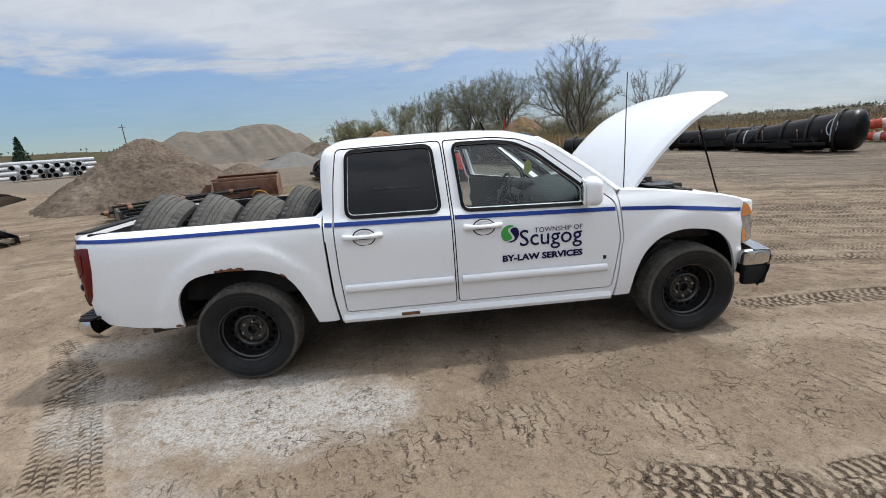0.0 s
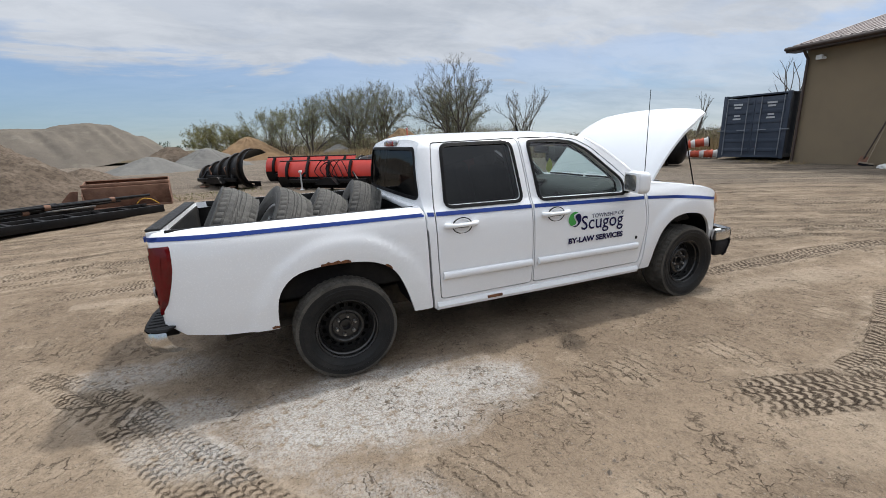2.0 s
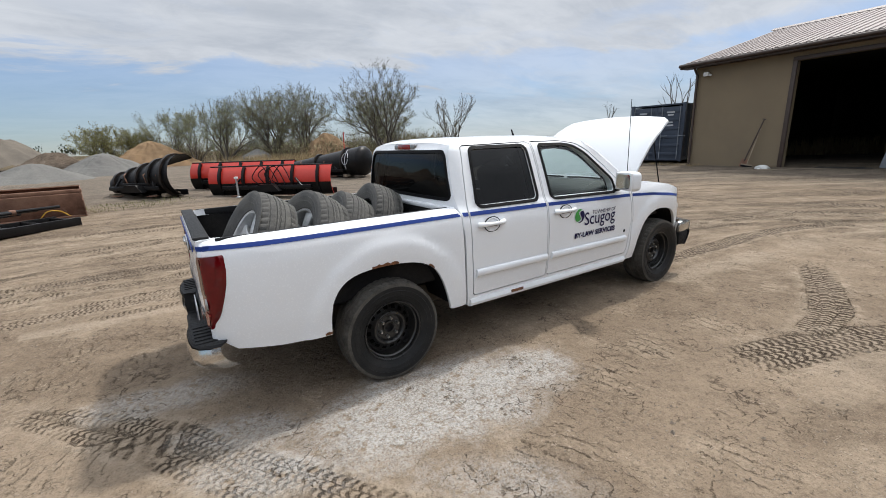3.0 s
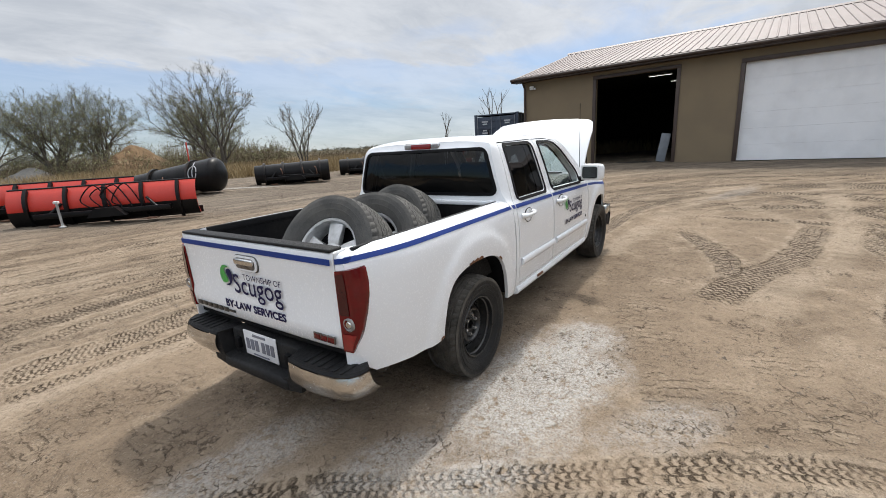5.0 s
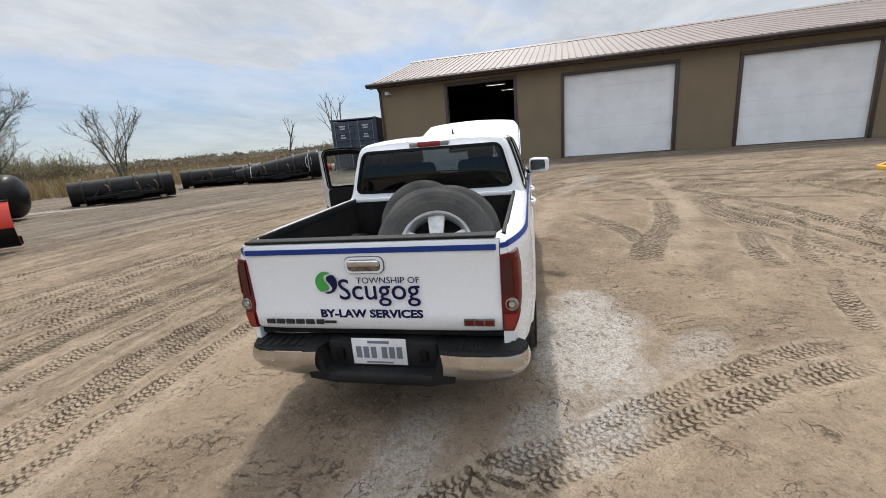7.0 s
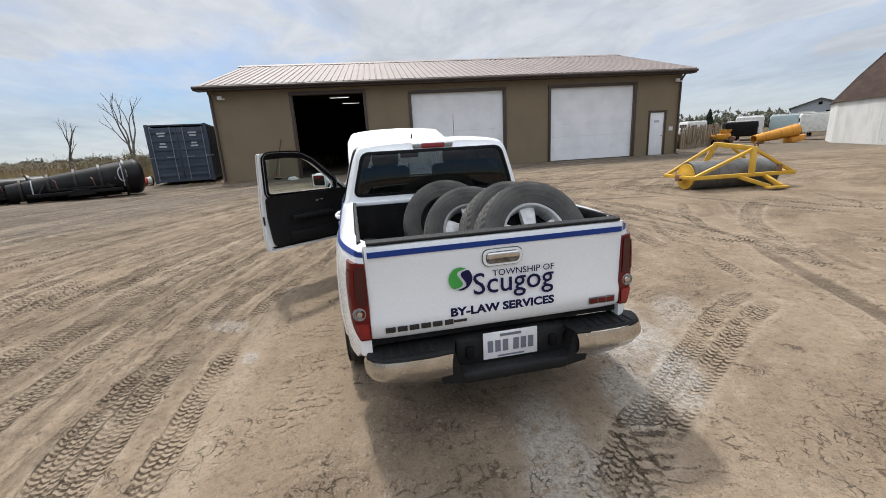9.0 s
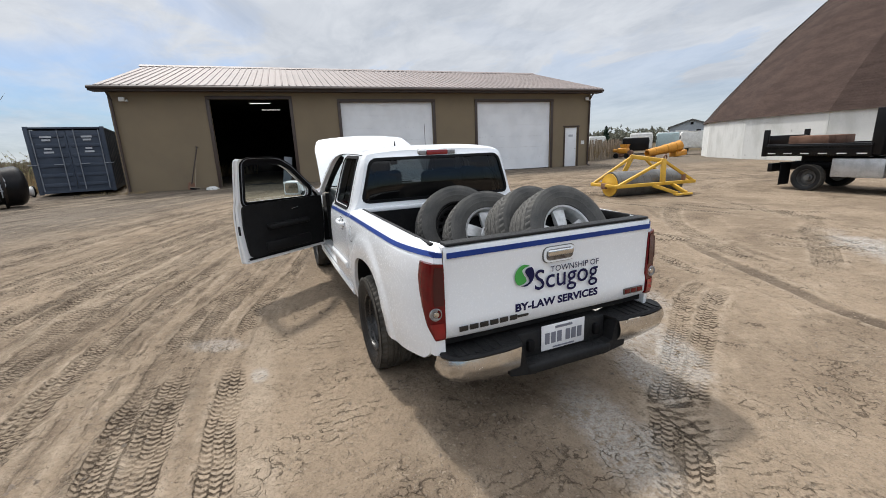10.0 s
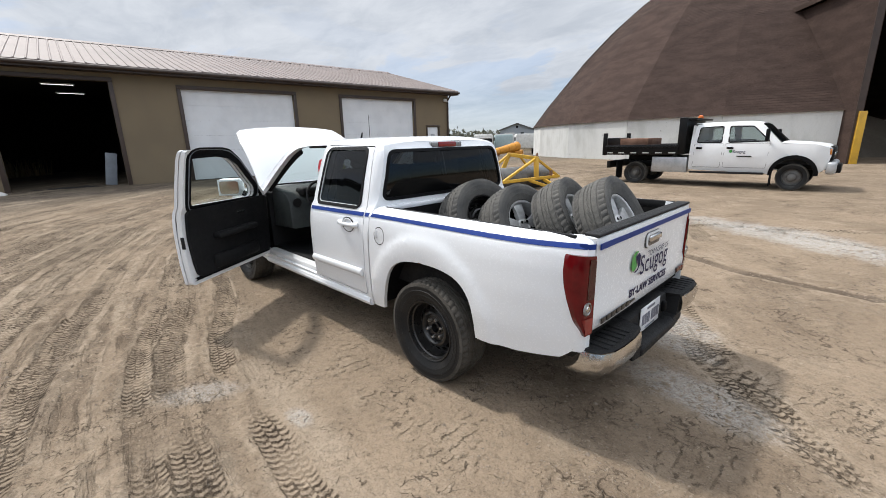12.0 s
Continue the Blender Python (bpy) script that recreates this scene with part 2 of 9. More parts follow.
M["plate_ink"] = mat("plate_ink", (0.16, 0.17, 0.21), 0.5, bump=0.0, grain=0.03)
M["clear_lens"] = mat("clear_lens", (0.26, 0.25, 0.245), 0.15, c2=(0.14, 0.13, 0.13), scale=25, bump=0.0, coat=1.0)
M["amber_lens"] = mat("amber_lens", (0.62, 0.20, 0.02), 0.18, bump=0.0, coat=1.0)
M["tinted"] = glass("tinted_glass", (0.22, 0.235, 0.245), 0.6, 0.03, 1.30, 0.08)
M["clear"] = glass("clear_glass", (0.74, 0.82, 0.80), 0.08)
M["mirror"] = mat("mirror", (0.85, 0.86, 0.87), 0.02, 1.0, bump=0.0, grain=0.0)
M["bedliner"] = mat("black_bedliner", (0.009, 0.009, 0.010), 0.75, spec=0.12, c2=(0.025, 0.023, 0.021), scale=3, bump=0.5, bscale=140)
M["plate"] = mat("white_plate", (0.72, 0.73, 0.75), 0.35, bump=0.0, grain=0.05)
M["engine"] = mat("engine_bay", (0.02, 0.02, 0.02), 0.6, c2=(0.05, 0.045, 0.04), scale=10, bump=0.6)
M["under"] = mat("underbody", (0.03, 0.027, 0.024), 0.9, c2=(0.07, 0.055, 0.04), scale=7, bump=0.6)

M["stucco"] = mat("tan_siding", (0.20, 0.155, 0.098), 0.85, c2=(0.18, 0.14, 0.09), scale=0.8, bump=0.12, bscale=50, grain=0.10, stain=(0.15, 0.115, 0.08), sscale=0.5, slow=0.55, shigh=0.9)
M["brown_trim"] = mat("brown_metal_trim", (0.055, 0.036, 0.028), 0.5, bump=0.05)
M["roof_metal"] = mat("brown_metal_roof", (0.20, 0.16, 0.147), 0.6, 0.0, c2=(0.17, 0.138, 0.128), scale=0.6, bump=0.05, grain=0.08)
M["door_white"] = mat("white_sectional_door", (0.78, 0.79, 0.81), 0.5, c2=(0.70, 0.71, 0.73), scale=1.2, bump=0.06, bscale=20, grain=0.05, stain=(0.60, 0.58, 0.55), sscale=0.9, slow=0.6, shigh=0.85)
M["concrete"] = mat("white_painted_concrete", (0.66, 0.665, 0.65), 0.85, c2=(0.54, 0.545, 0.525), scale=1.3, low=0.42, high=0.72, stretch=(1, 1, 0.4), vary=0.08, bump=0.4, bscale=25, grain=0.12, stain=(0.22, 0.215, 0.20), sscale=3.4, slow=0.66, shigh=0.70)
M["shingle"] = mat("brown_shingle", (0.088, 0.060, 0.050), 0.95, c2=(0.064, 0.044, 0.037), scale=0.8, low=0.35, high=0.65, bump=0.6, bscale=40, grain=0.4, gscale=12, stretch=(1, 1, 3.0), spec=0.1, vary=0.28)
# near-black colour carries the shade inside the shed bay
M["bay_shade"] = mat("shaded_shed_interior", (0.006, 0.0055, 0.005), 0.9, bump=0.1)
M["container"] = mat("navy_container", (0.046, 0.058, 0.082), 0.6, spec=0.2, c2=(0.062, 0.075, 0.10), scale=1.5, bump=0.08, stain=(0.14, 0.075, 0.045), sscale=2.5, slow=0.68, shigh=0.78)
M["marking"] = mat("faded_white_marking", (0.45, 0.47, 0.50), 0.7, bump=0.0)
M["plow_black"] = mat("worn_black_steel", (0.006, 0.006, 0.0065), 0.34, spec=0.16, c2=(0.012, 0.011, 0.011), scale=2.0, bump=0.25, bscale=30, stain=(0.05, 0.03, 0.02), sscale=3.5, slow=0.66, shigh=0.78)
M["plow_rib"] = mat("worn_steel_rib", (0.009, 0.0085, 0.0085), 0.4, spec=0.25, c2=(0.028, 0.02, 0.016), scale=5, bump=0.2, bscale=40)
M["plow_red"] = mat("orange_red_plow_paint", (0.55, 0.035, 0.018), 0.4, c2=(0.48, 0.03, 0.016), scale=1.5, bump=0.1, stain=(0.05, 0.03, 0.025), sscale=3.0, slow=0.68, shigh=0.76)
M["yellow"] = mat("yellow_machine_paint", (0.62, 0.36, 0.03), 0.5, c2=(0.50, 0.29, 0.03), scale=3, bump=0.1, stain=(0.16, 0.09, 0.045), sscale=5, slow=0.62, shigh=0.74)
M["orange"] = mat("orange_yellow_paint", (0.62, 0.27, 0.02), 0.55, c2=(0.50, 0.21, 0.02), scale=3, bump=0.1, stain=(0.20, 0.10, 0.04), sscale=4, slow=0.6, shigh=0.76)
M["cone_orange"] = mat("faded_orange_cone", (0.52, 0.085, 0.035), 0.6, c2=(0.40, 0.06, 0.03), scale=5, bump=0.05, stain=(0.12, 0.05, 0.035), sscale=4, slow=0.6, shigh=0.75)
M["grey_siding"] = mat("blue_grey_siding", (0.33, 0.36, 0.39), 0.6, c2=(0.29, 0.32, 0.35), bump=0.05)
M["teal_van"] = mat("pale_teal_paint", (0.42, 0.52, 0.53), 0.5, c2=(0.36, 0.46, 0.47), bump=0.05)
M["bar_grey"] = mat("blue_grey_bar", (0.20, 0.22, 0.25), 0.5, bump=0.05)
M["drum"] = mat("grey_steel_drum", (0.17, 0.17, 0.165), 0.55, 0.5, c2=(0.11, 0.105, 0.10), scale=3, bump=0.2, stain=(0.16, 0.09, 0.05), sscale=4, slow=0.6, shigh=0.75)
M["rusty_steel"] = mat("rusted_steel_plate", (0.21, 0.115, 0.075), 0.9, c2=(0.115, 0.055, 0.035), scale=2.5, bump=0.5, bscale=40, stain=(0.26, 0.17, 0.12), sscale=3, slow=0.58, shigh=0.75)
M["galv"] = mat("galvanised_steel", (0.55, 0.56, 0.57), 0.4, 0.6, c2=(0.42, 0.43, 0.44), scale=6, bump=0.1)
M["wood"] = mat("weathered_wood", (0.38, 0.305, 0.22), 0.85, c2=(0.27, 0.215, 0.155), vary=0.4, scale=4, stretch=(1, 1, 6), bump=0.3)
M["bark"] = mat("grey_bark", (0.13, 0.115, 0.095), 0.95, c2=(0.08, 0.07, 0.06), scale=5, stretch=(1, 1, 0.3), bump=0.6, bscale=30)
M["twig"] = mat("budding_twigs", (0.15, 0.135, 0.10), 0.95, c2=(0.10, 0.09, 0.068), bump=0.0)
M["bud"] = mat("spring_leaf_buds", (0.27, 0.28, 0.13), 0.9, c2=(0.21, 0.21, 0.10), bump=0.0)
M["bush_leaf"] = mat("yellow_green_leaf", (0.25, 0.235, 0.085), 0.9, c2=(0.17, 0.16, 0.06), bump=0.0)
M["dry_brush"] = mat("dry_brown_brush", (0.18, 0.14, 0.09), 0.95, c2=(0.12, 0.095, 0.06), bump=0.0)
M["far_wood"] = mat("far_grey_brown_wood", (0.20, 0.20, 0.15), 0.95, c2=(0.15, 0.15, 0.115), bump=0.0)
M["conifer"] = mat("dark_conifer", (0.025, 0.05, 0.025), 0.95, c2=(0.018, 0.035, 0.018), bump=0.0)
M["dry_grass"] = mat("dry_tan_grass", (0.30, 0.225, 0.115), 0.95, c2=(0.24, 0.175, 0.09), scale=2, bump=0.0)
M["green_grass"] = mat("thin_green_grass", (0.16, 0.17, 0.06), 0.95, c2=(0.20, 0.17, 0.08), bump=0.0)
M["amber"] = mat("orange_plastic", (0.75, 0.17, 0.02), 0.4, bump=0.0)
M["white_plain"] = mat("off_white", (0.68, 0.68, 0.66), 0.6, bump=0.05)
M["red_cloth"] = mat("red_cloth", (0.45, 0.02, 0.03), 0.9, bump=0.1)
M["tube_light"] = glow("lit_tube", (1.0, 0.98, 0.92), 0.9)


def pile_mat(name, c, c2, c3, bump=0.9, grain=0.28, gscale=14):
    return mat(name, c, 0.97, c2=c2, scale=0.45, low=0.35, high=0.65, bump=bump, bscale=9, grain=grain, gscale=gscale, stain=c3, sscale=0.7, slow=0.55, shigh=0.72, spec=0.05)


M["soil"] = pile_mat("brown_soil", (0.155, 0.122, 0.094), (0.095, 0.074, 0.056), (0.205, 0.168, 0.132), 1.0, 0.6, 8)
M["gravel"] = pile_mat("grey_gravel", (0.155, 0.135, 0.112), (0.132, 0.116, 0.098), (0.178, 0.158, 0.132), 0.5)
M["blue_gravel"] = pile_mat("blue_grey_gravel", (0.175, 0.17, 0.158), (0.145, 0.14, 0.132), (0.2, 0.195, 0.18), 0.5)
M["hill"] = pile_mat("olive_brown_rise", (0.075, 0.062, 0.038), (0.05, 0.046, 0.027), (0.11, 0.08, 0.052), 0.3)
M["stones"] = mat("yard_stones", (0.24, 0.19, 0.145), 0.95, c2=(0.14, 0.115, 0.09), scale=9, bump=0.2, grain=0.2)
M["sand"] = pile_mat("orange_sand", (0.25, 0.165, 0.095), (0.185, 0.125, 0.075), (0.30, 0.215, 0.135), 0.6)

# ---- mesh helpers ----


def thing(name, label, category, m=None, group="", kind=""):
    """A top-level thing: an Empty at its base, to which parts are added."""
    ob = new(name)
    if m is not None:
        ob.matrix_basis = m
    return tagged(ob, label, category, group, kind)


def mesh_of(bm, name, material, sharp=38.0):
    bmesh.ops.recalc_face_normals(bm, faces=bm.faces)
    me = bpy.data.meshes.new(name)
    bm.to_mesh(me)
    bm.free()
    me.polygons.foreach_set("use_smooth", [True] * len(me.polygons))
    me.set_sharp_from_angle(angle=radians(sharp))
    me.materials.append(M[material])
    return me


def part(name, bm, material, parent=None, label="", sharp=38.0):
    """One bmesh as one object, under a thing or a part."""
    ob = new(name, mesh_of(bm, name, material, sharp))
    ob.parent = parent
    return tagged(ob, label)


def box(bm, c, size, bevel=0.0, m=None, seg=2):
    r = bmesh.ops.create_cube(bm, size=1.0, matrix=(m or Matrix()) @ Matrix.Translation(c) @ Matrix.Diagonal((*size, 1)))
    if bevel:
        edges = list({e for v in r["verts"] for e in v.link_edges})
        bmesh.ops.bevel(bm, geom=edges, offset=bevel, segments=seg, affect="EDGES", profile=0.5)
    return bm


def B():
    return bmesh.new()


def ring_faces(bm, a, b, closed=True):
    n = len(a)
    for i in range(n if closed else n - 1):
        j = (i + 1) % n
        vs = (a[i], a[j], b[j], b[i])
        if len(set(vs)) == 4:
            bm.faces.new(vs)


def tube(bm, pts, r, n=8, cap=True):
    """A round bar along points; r is one radius or one for each point."""
    pts = [Vector(p) for p in pts]
    rs = r if isinstance(r, (list, tuple)) else [r] * len(pts)
    rings, ref = [], None
    for i, p in enumerate(pts):
        d = (pts[min(i + 1, len(pts) - 1)] - pts[max(i - 1, 0)]).normalized()
        if ref is None:
            ref = d.orthogonal().normalized()
        ref = (ref - d * ref.dot(d)).normalized()
        o = d.cross(ref)
        rings.append([bm.verts.new(p + rs[i] * (math.cos(2 * math.pi * k / n) * ref + math.sin(2 * math.pi * k / n) * o)) for k in range(n)])
    for a, b in zip(rings, rings[1:]):
        ring_faces(bm, a, b)
    if cap:
        bm.faces.new(rings[0][::-1]), bm.faces.new(rings[-1])
    return bm


def lathe(bm, profile, n=32, m=None, closed=False):
    """Profile of (radius, height) turned round z, then placed by m."""
    m = m or Matrix()
    rings = []
    for r, h in profile:
        if r < 1e-6:
            rings.append([bm.verts.new(m @ Vector((0, 0, h)))] * n)
        else:
            rings.append([bm.verts.new(m @ Vector((r * math.cos(2 * math.pi * k / n), r * math.sin(2 * math.pi * k / n), h))) for k in range(n)])
    for a, b in zip(rings, rings[1:]):
        for i in range(n):
            j = (i + 1) % n
            vs = []
            for v in (a[i], a[j], b[j], b[i]):
                if v not in vs:
                    vs.append(v)
            if len(vs) > 2:
                bm.faces.new(vs)
    if closed:
        ring_faces(bm, rings[-1], rings[0])
    return bm


def prism(bm, poly, depth, m=None, bevel=0.0):
    """A flat outline in (x, z), thick along y, placed by m."""
    m = m or Matrix()
    a = [bm.verts.new(m @ Vector((x, -depth / 2, z))) for x, z in poly]
    b = [bm.verts.new(m @ Vector((x, depth / 2, z))) for x, z in poly]
    f1, f2 = bm.faces.new(a), bm.faces.new(b[::-1])
    ring_faces(bm, a, b)
    if bevel:
        edges = list(set(f1.edges) | set(f2.edges))
        bmesh.ops.bevel(bm, geom=edges, offset=bevel, segments=2, affect="EDGES", profile=0.5)
    return bm


def grid(bm, nu, nv, f, wrap=False):
    vs = [[bm.verts.new(f(i / nu, j / nv)) for j in range(nv + 1)] for i in range(nu + 1)]
    for i in range(nu):
        for j in range(nv):
            bm.faces.new((vs[i][j], vs[i + 1][j], vs[i + 1][j + 1], vs[i][j + 1]))
    return vs


def table(rows, x):
    """Linear reading of a table of (x, value) rows."""
    return float(np.interp(x, [r[0] for r in rows], [r[1] for r in rows]))


def smooth_line(pts, n=4, closed=True):
    """A rounder outline through the points."""
    pts = [Vector((*p, 0)) for p in pts]
    out, k = [], len(pts)
    for i in range(k if closed else k - 1):
        p0, p1, p2, p3 = (pts[(i + d) % k] if closed else pts[min(max(i + d, 0), k - 1)] for d in (-1, 0, 1, 2))
        for s in range(n):
            t = s / n
            q = 0.5 * (2 * p1 + (p2 - p0) * t + (2 * p0 - 5 * p1 + 4 * p2 - p3) * t * t + (3 * p1 - p0 - 3 * p2 + p3) * t ** 3)
            out.append((q.x, q.y))
    if not closed:
        out.append(tuple(pts[-1][:2]))
    return out


def rounded(poly, r, n=4):
    """The outline with its corners rounded."""
    out, k = [], len(poly)
    for i in range(k):
        a, b, c = (Vector(poly[(i + d) % k]) for d in (-1, 0, 1))
        u, v = (a - b), (c - b)
        ru = min(r, u.length * 0.45, v.length * 0.45)
        p, q = b + u.normalized() * ru, b + v.normalized() * ru
        for s in range(n + 1):
            t = s / n
            w = (1 - t) ** 2 * p + 2 * t * (1 - t) * b + t * t * q
            out.append((w.x, w.y))
    return out


def inset(poly, d):
    """The outline moved inwards by d (outwards if negative)."""
    area = sum(poly[i][0] * poly[(i + 1) % len(poly)][1] - poly[(i + 1) % len(poly)][0] * poly[i][1] for i in range(len(poly)))
    s, out, k = (1 if area > 0 else -1), [], len(poly)
    for i in range(k):
        a, b, c = (Vector(poly[(i + j) % k]) for j in (-1, 0, 1))
        u, v = (b - a), (c - b)
        if u.length < 1e-7 or v.length < 1e-7:
            out.append(tuple(b))
            continue
        n1, n2 = Vector((-u.y, u.x)).normalized(), Vector((-v.y, v.x)).normalized()
        h = (n1 + n2)
        h = h / max(h.dot(n1), 0.35) if h.length > 1e-6 else n1
        out.append((b.x + s * d * h.x, b.y + s * d * h.y))
    return out


def panel(bm, outline, holes, place, step=0.08, lip=0.02, inward=(0, 0, 0)):
    """A sheet with holes, cut into cells, laid on a curved surface by place(u, v), with its rims turned in."""
    edges = []
    for loop in (outline, *holes):
        vs = [bm.verts.new((u, v, 0)) for u, v in loop]
        edges += [bm.edges.new((vs[i], vs[(i + 1) % len(vs)])) for i in range(len(vs))]
    bmesh.ops.triangle_fill(bm, use_beauty=True, use_dissolve=False, edges=edges)
    us, vs = [p[0] for p in outline], [p[1] for p in outline]
    for k, lo, hi in ((0, min(us), max(us)), (1, min(vs), max(vs))):
        c = lo + step
        while c < hi - 1e-4:
            no = (1, 0, 0) if k == 0 else (0, 1, 0)
            co = (c, 0, 0) if k == 0 else (0, c, 0)
            bmesh.ops.bisect_plane(bm, geom=bm.verts[:] + bm.edges[:] + bm.faces[:], dist=1e-5, plane_co=co, plane_no=no)
            c += step
    bmesh.ops.dissolve_degenerate(bm, dist=1e-5, edges=bm.edges)
    rim = [e for e in bm.edges if len(e.link_faces) == 1]
    for v in bm.verts:
        v.co = place(v.co.x, v.co.y)
    if lip:
        r = bmesh.ops.extrude_edge_only(bm, edges=rim)
        for v in r["geom"]:
            if isinstance(v, bmesh.types.BMVert):
                v.co += Vector(inward) * lip
    return bm


def words(name, body, width, height, m, material, parent, bold=0.0, deep=0.0015):
    """Lettering in the built-in font, fitted to a width and height, its lower left corner at m."""
    cu = bpy.data.curves.new(name, "FONT")
    cu.body, cu.offset, cu.resolution_u = body, bold, 3
    tmp = new(name, cu)
    bpy.context.view_layer.update()
    me = bpy.data.meshes.new_from_object(tmp.evaluated_get(bpy.context.evaluated_depsgraph_get()))
    bpy.data.objects.remove(tmp)
    bpy.data.curves.remove(cu)
    co = np.array([v.co[:] for v in me.vertices])
    lo, hi = co.min(0), co.max(0)
    for v in me.vertices:
        v.co = m @ Vector(((v.co.x - lo[0]) / (hi[0] - lo[0]) * width, (v.co.y - lo[1]) / (hi[1] - lo[1]) * height, deep))
    me.materials.clear()
    me.materials.append(M[material])
    ob = new(name, me)
    ob.parent = parent
    return ob

# ---- the lie of the land ----
RNG = np.random.default_rng(7)


def value_noise(x, y, scale, seed):
    """Smooth lattice noise from -1 to 1 for arrays of places."""
    x, y = np.asarray(x, float) / scale + 137.0 * seed, np.asarray(y, float) / scale + 71.0 * seed
    xi, yi = np.floor(x).astype(np.int64), np.floor(y).astype(np.int64)
    fx, fy = x - xi, y - yi
    fx, fy = fx * fx * (3 - 2 * fx), fy * fy * (3 - 2 * fy)

    def corner(a, b):
        h = (a * 374761393 + b * 668265263 + seed * 974634777) & 0xFFFFFFFF
        h = ((h ^ (h >> 13)) * 1274126177) & 0xFFFFFFFF
        return ((h ^ (h >> 16)) & 0xFFFF) / 32767.5 - 1.0
    return (corner(xi, yi) * (1 - fx) + corner(xi + 1, yi) * fx) * (1 - fy) + (corner(xi, yi + 1) * (1 - fx) + corner(xi + 1, yi + 1) * fx) * fy


def slope(x, y):
    """The yard rises gently to the north and east, and swells into low fields far off."""
    x, y = np.asarray(x, float), np.asarray(y, float)
    z = ((0.033 * (np.clip(y, 2.0, 14.0) - 2.0)) ** 4 + (0.0145 * (np.clip(x, 3.0, 24.0) - 3.0)) ** 4) ** 0.25
    return z * np.clip((y + 34.0) / 12.0, 0.0, 1.0)


def ground_z(x, y):
    return float(slope(x, y))


def on(x, y, turn=0.0, dz=0.0):
    return pose(x, y, ground_z(x, y) + dz, 0, 0, turn)

# ---- ground ----
def axis_lines(lo, hi, step, mid_lo, mid_hi, mid_step, far, grow):
    """Grid lines: fine from lo to hi, middling out to mid_lo and mid_hi, then ever wider."""
    a = [*np.arange(mid_lo, lo - mid_step / 2, mid_step), *np.arange(lo, hi, step), *np.arange(hi, mid_hi, mid_step)]
    left, right, s, x = [], [], mid_step, a[0]
    while x > -far:
        s *= grow
        x -= s
        left.append(x)
    s, x = mid_step, a[-1]
    while x < far:
        s *= grow
        x += s
        right.append(x)
    return np.array(left[::-1] + a + right)


